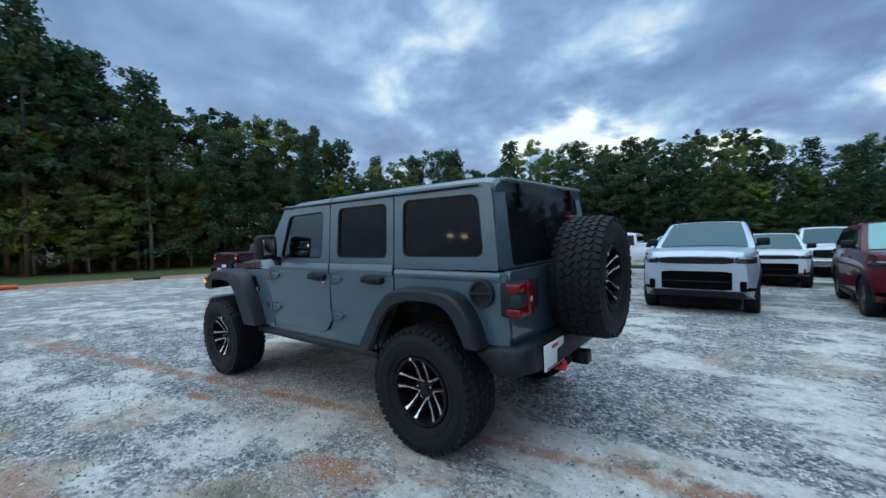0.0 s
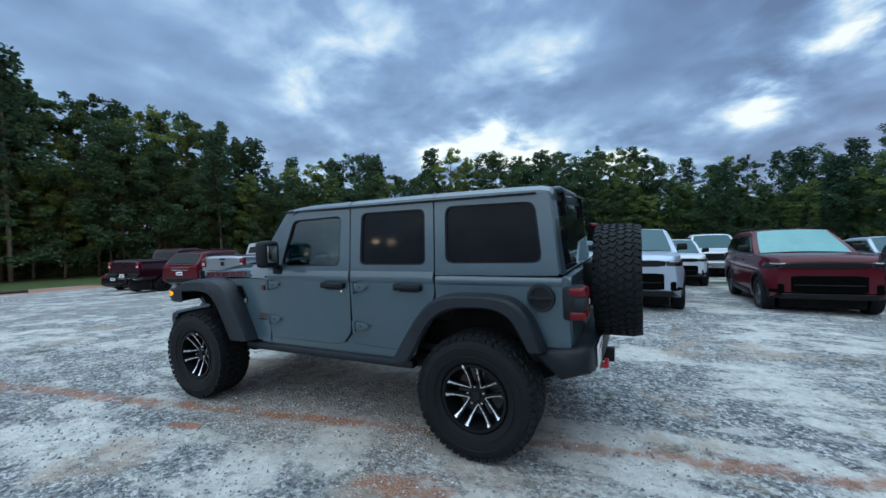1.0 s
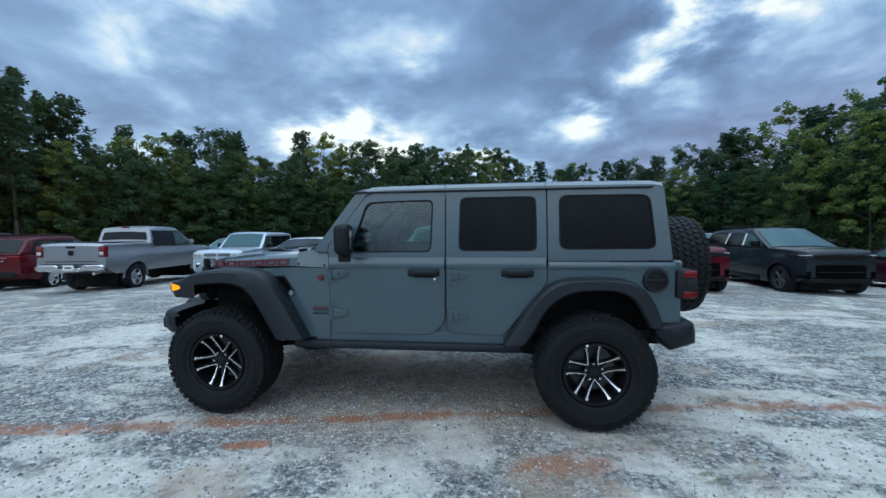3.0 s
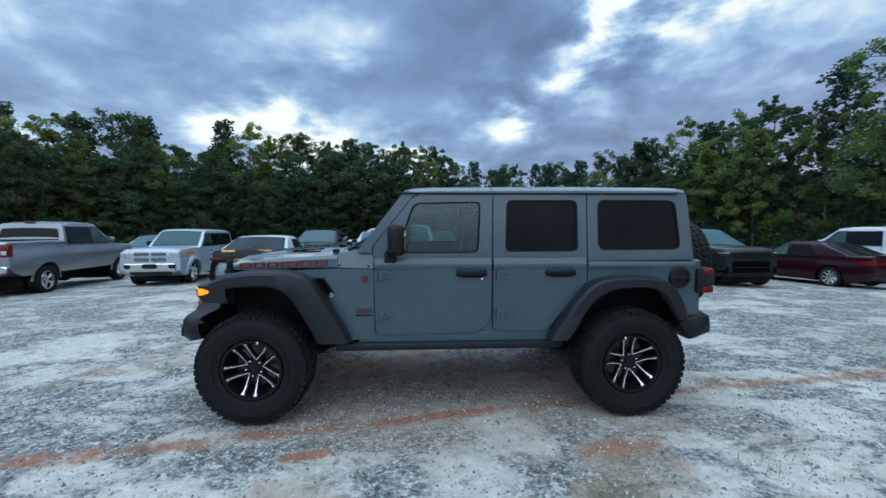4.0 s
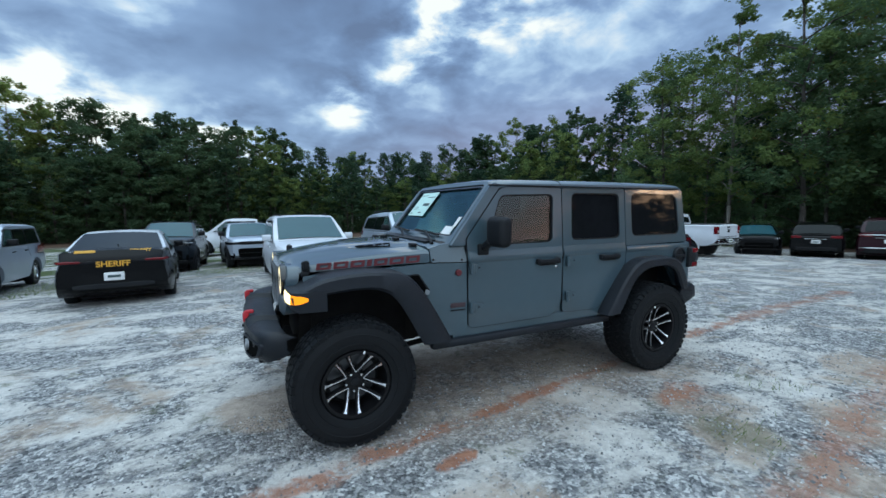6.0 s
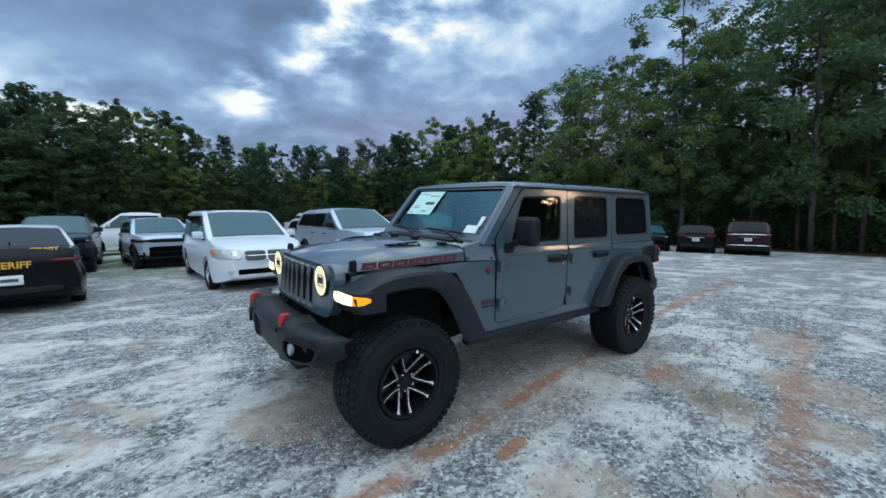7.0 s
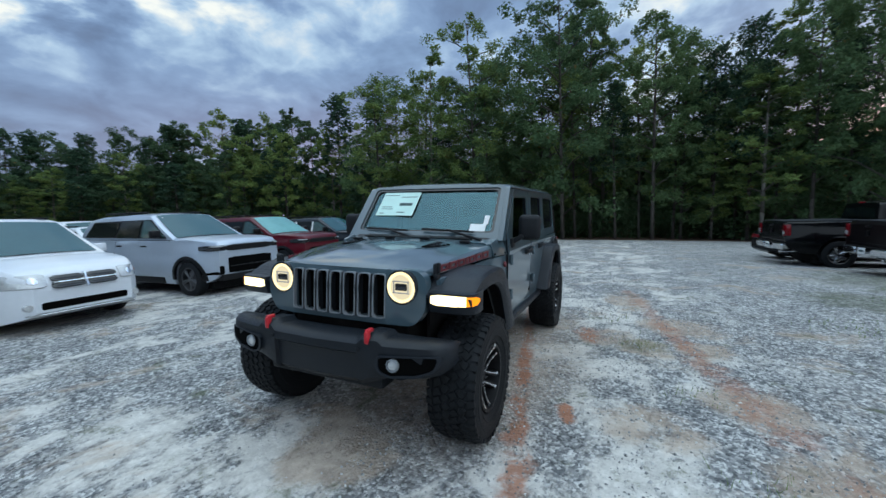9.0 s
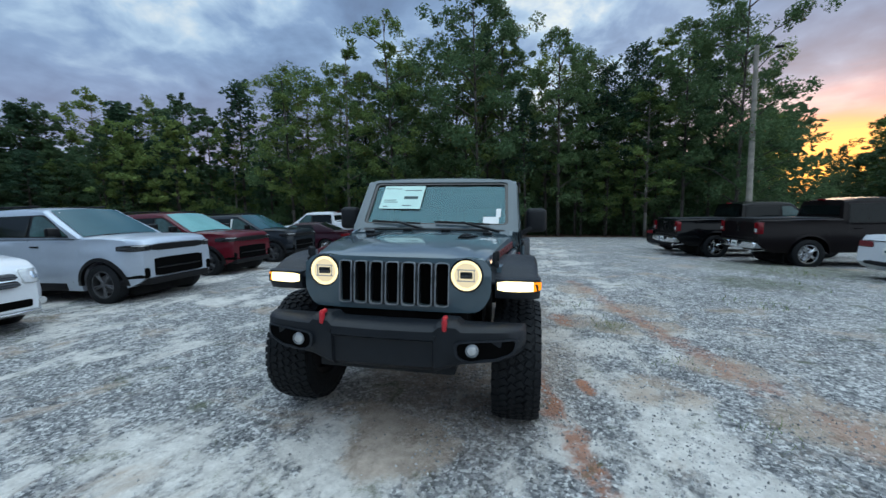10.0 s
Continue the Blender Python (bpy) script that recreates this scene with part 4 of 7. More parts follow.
def suv(at, paintwork, label, L=4.95, W=1.97, h=1.80, lower=BLACK, rims=DARKALLOY, facing="front", name="suv", group="parked vehicles", glass_front=None, chrome=False, film=False, clear=0.26):
    """A large modern sport utility with an upright nose."""
    wb = 0.597 * L
    fo = 0.147 * L
    ax = L / 2 - fo
    axles = (ax - wb, ax)
    k = h / 1.80
    belt = 1.21 * k
    deck = [(-L / 2, 1.10 * k), (-L / 2 + 0.2, belt - 0.02), (ax - 0.85, belt), (ax - 0.5, 1.225 * k), (ax + 0.1, 1.215 * k), (L / 2 - 0.30, 1.19 * k), (L / 2 - 0.10, 1.165 * k), (L / 2 - 0.03, 1.14 * k), (L / 2, 1.12 * k)]
    roof = [(-L / 2 + 0.06, belt - 0.02), (-L / 2 + 0.50, h - 0.135), (-L / 2 + 1.0, h - 0.065), (-0.2, h - 0.025), (ax - 1.50, h - 0.055), (ax - 0.50, belt - 0.01)]
    sh = Shell(L, W, deck, roof, clear, axles, 0.47, belt, 0.73, 0.20, 0.10)
    sh.arch_z = 0.36
    zb, zt = belt + 0.05, h - 0.17
    xr, xf = -L / 2, ax - 0.75
    mid = ax - 1.72
    wins = [(mid + 0.05, xf - 0.02, mid + 0.05, ax - 1.46, zb, zt), (mid - 0.92, mid - 0.03, mid - 0.82, mid - 0.03, zb, zt), (xr + 0.46, mid - 1.0, xr + 0.74, mid - 0.9, zb + 0.02, zt - 0.035)]
    seams = [[(xf + 0.1, 0.42), (xf + 0.1, belt)], [(mid, 0.42), (mid, belt)], [(mid - 0.93, belt), (mid - 0.93, 0.85), (mid - 0.70, 0.45)], [(-L / 2 + 0.5, belt - 0.01), (ax - 0.6, belt - 0.01)]]
    car = base_car(name, label, "car", group, at, sh, paintwork, (0.385, 0.25, 0.25, 5, rims, True), wins, seams, [(mid + 0.18, belt - 0.15), (mid - 0.78, belt - 0.15)], glass_front, lower)
    arch_trim(car, sh, lower)
    nose_box(car, "grille", sh, -0.60, 0.60, 0.955 * k, 1.085 * k, BLACK)
    nose_box(car, "headlamp", sh, 0.605, 0.93, 0.965 * k, 1.080 * k, DARKLENS)
    nose_box(car, "headlamp", sh, -0.93, -0.605, 0.965 * k, 1.080 * k, DARKLENS)
    nose_box(car, "lower_grille", sh, -0.57, 0.57, 0.48 * k, 0.825 * k, VOID)
    nose_box(car, "bumper_lip", sh, -0.53, 0.53, 0.62 * k, 0.645 * k, lower, proud=0.024, bevel=0.004)
    nose_box(car, "bumper_skirt", sh, -0.95, 0.95, 0.35, 0.465 * k, lower)
    for s in (1, -1):
        # dark side vents of the bumper: flat sheets with their shade as colour
        nose_box(car, "fog_lamp", sh, min(s * 0.68, s * 0.94), max(s * 0.68, s * 0.94), 0.47 * k, 0.66 * k, VOID)
        nose_box(car, "lamp_strip", sh, min(s * 0.66, s * 0.87), max(s * 0.66, s * 0.87), 1.05 * k, 1.072 * k, CLEARLENS, proud=0.018, bevel=0.003)
        boxed("roof_rail", (-0.78, s * (sh.side(0, h - 0.05) - 0.10), h + 0.018), (L * 0.34, 0.035, 0.04), CHROME if chrome else BLACK, car, 0.012)
        nose_box(car, "tail_lamp", sh, min(s * 0.50, s * 0.92), max(s * 0.50, s * 0.92), 1.04 * k, 1.16 * k, REDLENS, False)
        bm = bmesh.new()
        box(bm, (0, s * sh.side(0, 0.32), clear + 0.075), (wb - 1.05, 0.05, 0.15), 0.02)
        part("sill", bm, lower, car)
    nose_box(car, "rear_bumper", sh, -0.955, 0.955, clear + 0.14, 0.60 * k + (clear - 0.26) * 0.6, lower, False)
    nose_box(car, "hatch_strip", sh, -0.42, 0.42, 0.985 * k, 1.005 * k, CHROME, False, 0.05, 0.016, 0.004)
    if film:
        for s in (1, -1):
            for x0, x1 in ((mid + 0.01, mid + 0.01), (mid - 0.955, mid - 0.87)):
                part("post_film", plate([(x0 - 0.035, zb), (x0 + 0.035, zb), (x1 + 0.035, zt), (x1 - 0.035, zt)], [], lambda u, v, w: Vector((u, s * (sh.side(u, v) + 0.021 - w), v)), 0.02), WHITE, car, "white protective film")
    if chrome:
        nose_box(car, "chrome_bar", sh, -0.9, 0.9, 0.56 * k, 0.60 * k, CHROME, False, proud=0.03)
        nose_box(car, "chrome_bar", sh, -0.9, 0.9, 1.10 * k, 1.13 * k, CHROME, False, proud=0.03)
    plate_of(car, -L / 2 - 0.02, 0, 0.86 * k)
    boxed("windscreen_sticker", (roof[-2][0] + 0.16, -0.5, h - 0.125), (0.02, 0.16, 0.07), WHITE, car, 0.002, (0, -56, 0))
    return car


def pickup(at, paintwork, label, rims=CHROME, L=5.85, W=2.05, h=1.95, lift=0.0, lower=CHROME, group="parked vehicles", bumper=CHROME):
    wb = 3.57
    ax = L / 2 - 1.0
    axles = (ax - wb, ax)
    belt = 1.26
    deck = [(-L / 2, 1.36), (-L / 2 + 0.05, 1.40), (ax - wb + 0.85, 1.40), (ax - wb + 0.90, belt), (ax - 0.75, belt), (ax - 0.4, 1.24), (L / 2 - 0.3, 1.18), (L / 2 - 0.05, 1.12), (L / 2, 1.02)]
    deck = [(x, z + lift) for x, z in deck]
    cab_r = ax - wb + 0.80
    roof = [(cab_r, belt + lift - 0.02), (cab_r + 0.12, h - 0.06 + lift), (cab_r + 0.6, h + lift), (ax - 1.50, h + lift), (ax - 1.12, h - 0.05 + lift), (ax - 0.26, belt + lift - 0.01)]
    sh = Shell(L, W, deck, roof, 0.46 + lift, axles, 0.52, belt + lift, 0.76, 0.10, 0.02)
    sh.arch_z = 0.42
    b = belt + lift
    zb, zt = b + 0.04, h - 0.16 + lift
    mid = ax - 1.48
    wins = [(mid + 0.05, ax - 0.56, mid + 0.05, ax - 1.14, zb, zt), (cab_r + 0.18, mid - 0.04, cab_r + 0.24, mid - 0.04, zb, zt)]
    seams = [[(ax - 0.62, 0.56), (ax - 0.62, b)], [(mid, 0.56), (mid, b)], [(cab_r + 0.16, b), (cab_r + 0.16, 0.95), (cab_r + 0.30, 0.56)], [(cab_r - 0.03, 0.55), (cab_r - 0.03, b + 0.1)]]
    car = base_car("pickup_truck", label, "pickup truck", group, at, sh, paintwork, (0.42, 0.28, 0.26, 5, rims, True), wins, seams, [(mid + 0.15, b - 0.13), (cab_r + 0.38, b - 0.13)])
    arch_trim(car, sh, BLACK if bumper is BLACK else paintwork, 0.04)
    boxed("bed_liner", (-L / 2 + (cab_r + L / 2) / 2 - 0.02, 0, 1.418 + lift), (cab_r + L / 2 - 0.14, W - 0.36, 0.03), PLASTIC, car, 0.01)
    nose_box(car, "rear_bumper", sh, -0.99, -0.34, 0.57 + lift, 0.77 + lift, bumper, False, 0.16, 0.10, 0.03)
    nose_box(car, "rear_bumper", sh, 0.34, 0.99, 0.57 + lift, 0.77 + lift, bumper, False, 0.16, 0.10, 0.03)
    nose_box(car, "bumper_step", sh, -0.36, 0.36, 0.55 + lift, 0.67 + lift, bumper, False, 0.16, 0.085, 0.02)
    nose_box(car, "step_pad", sh, -0.90, 0.90, 0.772 + lift, 0.79 + lift, BLACK, False, 0.16, 0.085, 0.004)
    bm = bmesh.new()
    rod(bm, (-L / 2 + 0.5, -0.62, 0.52 + lift), (-L / 2 - 0.02, -0.66, 0.50 + lift), 0.045, 0.045, 12)
    part("tail_pipe", bm, CHROME, car)
    boxed("tailgate_seam", (-L / 2 - 0.004, 0, 0.86 + lift), (0.012, 1.5, 0.02), BLACK, car, 0)
    boxed("tailgate_handle", (-L / 2 - 0.008, 0, 1.29 + lift), (0.02, 0.26, 0.06), BLACK, car, 0.01)
    boxed("tailgate_badge", (-L / 2 - 0.008, 0, 1.12 + lift), (0.016, 0.13, 0.15), BLACK, car, 0.03)
    for s in (1, -1):
        o = boxed("tail_lamp", (-L / 2 + 0.05, s * (W / 2 - 0.115), 1.16 + lift), (0.16, 0.20, 0.34), REDLENS, car, 0.03)
        boxed("reversing_lamp", (-0.085, 0, -0.06), (0.01, 0.12, 0.10), CLEARLENS, o, 0.004)
    plate_of(car, -L / 2 - 0.115, 0, 0.68 + lift)
    nose_box(car, "grille", sh, -0.60, 0.60, 0.78 + lift, 1.10 + lift, GLOSSBLACK)
    nose_box(car, "front_bumper", sh, -1.0, 1.0, 0.46 + lift, 0.70 + lift, bumper, True, 0.2, 0.05)
    for s in (1, -1):
        nose_box(car, "headlamp", sh, min(s * 0.62, s * 0.95), max(s * 0.62, s * 0.95), 0.88 + lift, 1.08 + lift, CLEARLENS)
    boxed("brake_lamp", (cab_r + 0.10, 0, h - 0.02 + lift), (0.05, 0.26, 0.05), REDLENS, car, 0.01)
    return car


def sedan(at, paintwork, label, L=4.95, W=1.85, h=1.47, rims=GREYALLOY, roof_paint=None, lamps=(0.40, 0.88, 0.78, 0.92), group="parked vehicles", plate_z=0.72, name="sedan", boot=0.0, rear_wide=0.86):
    wb = 0.585 * L
    ax = L / 2 - 0.19 * L
    axles = (ax - wb, ax)
    belt = 0.95
    deck = [(-L / 2, 0.92 + boot), (-L / 2 + 0.10, 1.04 + boot), (-L / 2 + 0.75, 1.05 + boot), (-L / 2 + 1.2, belt), (ax - 0.7, belt), (ax - 0.3, 0.93), (L / 2 - 0.3, 0.80), (L / 2 - 0.05, 0.72), (L / 2, 0.62)]
    roof = [(-L / 2 + 0.62, 1.02 + boot), (-L / 2 + 1.50, h - 0.07), (-L / 2 + 1.9, h - 0.03), (-0.05, h - 0.03), (ax - 1.35, h - 0.08), (ax - 0.42, belt - 0.01)]
    sh = Shell(L, W, deck, roof, 0.20, axles, 0.40, belt, 0.70, 0.2, 0.12)
    sh.arch_z = 0.32
    zb, zt = belt + 0.04, h - 0.14
    mid = ax - 1.55
    wins = [(mid + 0.05, ax - 0.80, mid + 0.05, ax - 1.34, zb, zt), (mid - 0.85, mid - 0.04, mid - 0.62, mid - 0.04, zb, zt)]
    seams = [[(ax - 0.62, 0.32), (ax - 0.62, belt)], [(mid, 0.32), (mid, belt)], [(mid - 0.86, belt), (mid - 0.8, 0.7), (mid - 0.62, 0.34)], [(-L / 2 + 0.9, belt - 0.02), (ax - 0.6, belt - 0.02)]]
    car = base_car(name, label, "car", group, at, sh, paintwork, (0.335, 0.22, 0.225, 9, rims, False), wins, seams, [(mid + 0.16, belt - 0.12), (mid - 0.7, belt - 0.12)], rear_wide=rear_wide)
    if roof_paint:
        car.children[1].data.materials.clear()
        car.children[1].data.materials.append(roof_paint)
    a, b, z0, z1 = lamps
    for s in (1, -1):
        nose_box(car, "tail_lamp", sh, min(s * a, s * b), max(s * a, s * b), z0, z1, REDLENS, False)
        nose_box(car, "headlamp", sh, min(s * 0.45, s * 0.86), max(s * 0.45, s * 0.86), 0.56, 0.68, CLEARLENS)
    nose_box(car, "rear_valance", sh, -0.62, 0.62, 0.40, 0.50, PLASTIC, False)
    nose_box(car, "grille", sh, -0.42, 0.42, 0.40, 0.62, GLOSSBLACK)
    nose_box(car, "boot_seam", sh, -0.72, 0.72, 0.925, 0.935, BLACK, False, 0.05, 0.006, 0.002)
    plate_of(car, -L / 2 - 0.02, 0, plate_z)
    return car

# ---- the slate blue four-door off-roader ----
LEAN = -1.7
jeep = thing("offroad_suv", Matrix.Translation((0, 0.83, 0)) @ pose(0, 0, 0, LEAN) @ Matrix.Translation((0, -0.83, 0)), "slate blue four-door off-road vehicle with black flares and big tyres", "car")


def low_y(z):
    return 0.834 - 0.10 * max(0.0, 0.95 - z) ** 2


def high_y(z):
    return 0.834 - 0.078 * (z - 1.2)


def on_side(s, fn, out=0.0):
    return lambda u, v, w: Vector((u, s * (fn(v) + out - w), v))


def panel(name, outline, holes, s, fn, material, r=0.03, hr=0.05, out=0.0, depth=0.03, parent=jeep, label=""):
    bm = plate(rounded(outline, r, 4), [rounded(h, hr, 5) for h in holes], on_side(s, fn, out), depth)
    return part(name, bm, material, parent, label, 30)


def inset(points, d):
    c = Vector((sum(p[0] for p in points) / len(points), sum(p[1] for p in points) / len(points)))
    return [tuple(Vector(p) + (c - Vector(p)).normalized() * d) for p in points]


def rim_strip(name, points, r, width, s, fn, out, material, parent):
    """A moulding round a window."""
    o = rounded(points, r, 5)
    c = Vector((sum(p[0] for p in o) / len(o), sum(p[1] for p in o) / len(o)))
    i = [tuple(Vector(p) * 1 + (c - Vector(p)).normalized() * width) for p in o]
    part(name, plate(o, [i], on_side(s, fn, out), 0.02), material, parent, "", 30)


FRONT_LOW = [(0.572, 1.197), (0.566, 0.70), (0.54, 0.668), (-0.275, 0.672), (-0.374, 0.775), (-0.380, 1.213)]
FRONT_UP = [(0.572, 1.200), (-0.380, 1.216), (-0.382, 1.805), (0.205, 1.800), (0.262, 1.778), (0.580, 1.385)]
FRONT_HOLE = [(0.405, 1.33), (-0.272, 1.33), (-0.292, 1.748), (0.255, 1.735)]
REAR_LOW = [(-0.391, 1.214), (-0.394, 0.69), (-0.835, 0.676), (-1.166, 1.095), (-1.166, 1.250)]
REAR_UP = [(-0.391, 1.217), (-1.166, 1.253), (-1.160, 1.812), (-0.393, 1.806)]
REAR_HOLE = [(-0.487, 1.338), (-1.095, 1.338), (-1.088, 1.760), (-0.500, 1.760)]
TOP_SIDE = [(-1.176, 1.262), (-2.072, 1.268), (-2.012, 1.812), (-1.170, 1.815)]
TOP_HOLE = [(-1.258, 1.348), (-1.966, 1.350), (-1.918, 1.760), (-1.255, 1.766)]
QUARTER = [(-1.176, 1.253), (-1.176, 1.085), (-1.13, 1.04), (-1.30, 1.065), (-1.70, 1.065), (-1.80, 1.00), (-1.93, 0.80), (-2.135, 0.80), (-2.125, 1.258)]

FRONT_ALL = FRONT_LOW[:6] + FRONT_UP[2:]
REAR_ALL = REAR_LOW + REAR_UP[2:]


def body_y(z):
    return low_y(z) if z < 1.2 else high_y(z)


def outset(points, d):
    """An outline moved outwards by d."""
    area = sum(a[0] * b[1] - b[0] * a[1] for a, b in zip(points, points[1:] + points[:1]))
    out = []
    for i, q in enumerate(points):
        a, b, q = Vector(points[i - 1]), Vector(points[(i + 1) % len(points)]), Vector(q)
        u, v = (q - a).normalized(), (b - q).normalized()
        n = Vector((u.y + v.y, -u.x - v.x)).normalized() * (1 if area > 0 else -1)
        out.append(tuple(q + n * d))
    return out


for s in (1, -1):
    for q in (FRONT_ALL, REAR_ALL):
        part("door_seal", plate(rounded(outset(q, 0.005), 0.05, 4), [rounded(outset(q, -0.004), 0.05, 4)], on_side(s, body_y, 0.0005), 0.012), BLACK, jeep, "", 30)
    # the tub behind the doors
    panel("door_sill_panel", [(0.60, 1.19), (0.60, 0.62), (-0.95, 0.62), (-1.20, 1.05), (-1.20, 1.24)], [], s, low_y, ANVIL, out=-0.016)
    panel("door_post", [(-0.33, 1.20), (-0.33, 1.81), (-0.46, 1.81), (-0.46, 1.20)], [], s, high_y, ANVIL, 0.0, out=-0.010)
    panel("rocker", [(0.70, 0.690), (0.70, 0.585), (-0.93, 0.585), (-0.93, 0.66), (-0.86, 0.69)], [], s, low_y, ANVIL, 0.015, out=-0.004)
    panel("quarter_panel", QUARTER, [], s, low_y, ANVIL, 0.02)
    for low, up, hole, where in ((FRONT_LOW, FRONT_UP, FRONT_HOLE, 0), (REAR_LOW, REAR_UP, REAR_HOLE, 1)):
        door = panel("door", low, [], s, low_y, ANVIL, 0.05, out=0.004)
        panel("window_frame", up, [hole], s, high_y, ANVIL, 0.03, 0.055, 0.004, parent=door)
        rim_strip("window_seal", hole, 0.055, 0.016, s, high_y, -0.004, BLACK, door)
        panel("window_pane", inset(hole, 0.004), [], s, high_y, SIDECLEAR if where == 0 else PRIVACY, 0.05, out=-0.014, depth=0.005, parent=door)
        x0, x1 = ((-0.100, -0.332), (-0.832, -1.062))[where]
        bm = bmesh.new()
        box(bm, ((x0 + x1) / 2, s * 0.868, 1.170), (abs(x1 - x0), 0.028, 0.036), 0.013)
        box(bm, (x0 - 0.012, s * 0.85, 1.168), (0.05, 0.045, 0.05), 0.012)
        box(bm, (x1 + 0.02, s * 0.85, 1.168), (0.05, 0.045, 0.05), 0.012)
        h = part("door_handle", bm, PLASTIC, door, "black bar handle")
        boxed("handle_cup", ((x0 + x1) / 2, s * 0.840, 1.155), (0.17, 0.012, 0.05), BLACK, door, 0.005)
        if where == 0:
            boxed("lock", (-0.30, s * 0.842, 1.118), (0.022, 0.02, 0.022), CHROME, door, 0.008)
        hx = (0.545, -0.435)[where]
        for hz in (1.155, 0.838):
            bm = bmesh.new()
            rod(bm, (hx + 0.005, s * 0.862, hz - 0.045), (hx + 0.005, s * 0.862, hz + 0.045), 0.017, 0.017, 10)
            box(bm, (hx - 0.012, s * 0.852, hz), (0.05, 0.024, 0.074), 0.008)
            tmp = bpy.data.meshes.new("tmp")
            leafm = plate(rounded([(hx - 0.02, hz + 0.036), (hx - 0.115, hz + 0.022), (hx - 0.135, hz + 0.004), (hx - 0.085, hz - 0.020), (hx - 0.02, hz - 0.036)], 0.010, 3), [], lambda u, v, w: Vector((u, s * (0.860 - w), v)), 0.022)
            leafm.to_mesh(tmp)
            leafm.free()
            bm.from_mesh(tmp)
            bpy.data.meshes.remove(tmp)
            part("hinge", bm, ANVIL, door)
            boxed("hinge_bolt", (hx - 0.06, s * 0.861, hz + 0.004), (0.014, 0.008, 0.014), FLARE, door, 0.003)
        xa, xb = ((0.566, -0.374), (-0.396, -1.160))[where]
        rings = [[(x, s * y, z) for y, z in ((0.834, 1.186), (0.843, 1.208), (0.8455, 1.226), (0.842, 1.248), (0.8335, 1.288), (0.822, 1.290), (0.822, 1.186))] for x in (xa, xa * 0.7 + xb * 0.3, xa * 0.3 + xb * 0.7, xb)]
        part("shoulder", loft(rings), ANVIL, door, "", 40)
    rings = [[(x, s * y, z) for y, z in ((0.832, 1.190), (0.842, 1.210), (0.8435, 1.228), (0.838, 1.246), (0.829, 1.257), (0.820, 1.257), (0.820, 1.190))] for x in (-1.180, -1.5, -1.8, -2.085)]
    part("shoulder", loft(rings), ANVIL, jeep, "", 40)
    panel("hardtop_side", TOP_SIDE, [TOP_HOLE], s, high_y, ANVIL, [0.01, 0.02, 0.04, 0.01], 0.07, 0.002)
    rim_strip("quarter_seal", TOP_HOLE, 0.07, 0.014, s, high_y, -0.004, BLACK, jeep)
    panel("quarter_window", inset(TOP_HOLE, 0.004), [], s, high_y, PRIVACY, 0.065, out=-0.012, depth=0.005)
    bm = bmesh.new()
    box(bm, (-0.78, s * 0.806, 1.812), (2.30, 0.02, 0.012), 0.004)
    part("drip_seal", bm, BLACK, jeep)

    # posts that close the corner between the windscreen frame and the front doors
    panel("windscreen_post", [(0.715, 1.335), (0.588, 1.335), (0.586, 1.388), (0.266, 1.786), (0.215, 1.812), (0.30, 1.835), (0.335, 1.822)], [], s, high_y, ANVIL, 0.012, out=-0.004, depth=0.065)

# fuel flap
for nm, prof, mat in (("fuel_flap", [(0.0, 0.852), (0.078, 0.850), (0.088, 0.842), (0.088, 0.83), (0.0, 0.83)], PLASTIC), ("fuel_flap_ring", [(0.070, 0.862), (0.086, 0.862), (0.092, 0.85), (0.092, 0.836), (0.070, 0.836)], FLARE)):
    bm = bmesh.new()
    lathe(bm, prof, 28, "Y", (-1.952, 0, 1.122))
    part(nm, bm, mat, jeep)
boxed("fuel_flap_grip", (-1.952, 0.862, 1.122), (0.15, 0.016, 0.026), PLASTIC, jeep, 0.006)


def cross(x, z0, ys):
    left = [(x, y, z0 + z) for y, z in ys]
    return left + [(a, -b, c) for a, b, c in reversed(left[:-1])]


# roof
rings = []
for x, dz, k in ((0.325, -0.050, 0.93), (0.30, -0.022, 0.955), (0.24, -0.010, 0.97), (0.10, -0.004, 0.985), (-0.40, 0.0, 1.0), (-1.10, 0.004, 1.0), (-1.80, 0.0, 1.0), (-1.95, -0.004, 1.0), (-2.012, -0.016, 0.99), (-2.032, -0.04, 0.975)):
    rings.append(cross(x, dz, [(0.788 * k, 1.803), (0.782 * k, 1.835), (0.752 * k, 1.858), (0.70 * k, 1.870), (0.60 * k, 1.868), (0.56 * k, 1.878), (0.3 * k, 1.886), (0.0, 1.888)]))
part("roof", loft(rings), ANVIL, jeep, "", 30)
for x in (-0.38, -1.16):
    bm = bmesh.new()
    pts = [(0.785, 1.832), (0.75, 1.8605), (0.70, 1.8722), (0.56, 1.880), (0.3, 1.888), (0, 1.890), (-0.3, 1.888), (-0.56, 1.880), (-0.70, 1.8722), (-0.75, 1.8605), (-0.785, 1.832)]
    for (a, b), (c, d) in zip(pts, pts[1:]):
        rod(bm, (x, a, b), (x, c, d), 0.0035, 0.0035, 6)
    part("roof_joint", bm, BLACK, jeep)

# windscreen in its frame


def on_screen(y, v, w):
    """v runs from 0 at the cowl to 1 at the roof."""
    return Vector((0.715 - 0.40 * v - w * 0.75 + 0.02 * (1 - (y / 0.75) ** 2), y, 1.345 + 0.505 * v - w * 0.66))


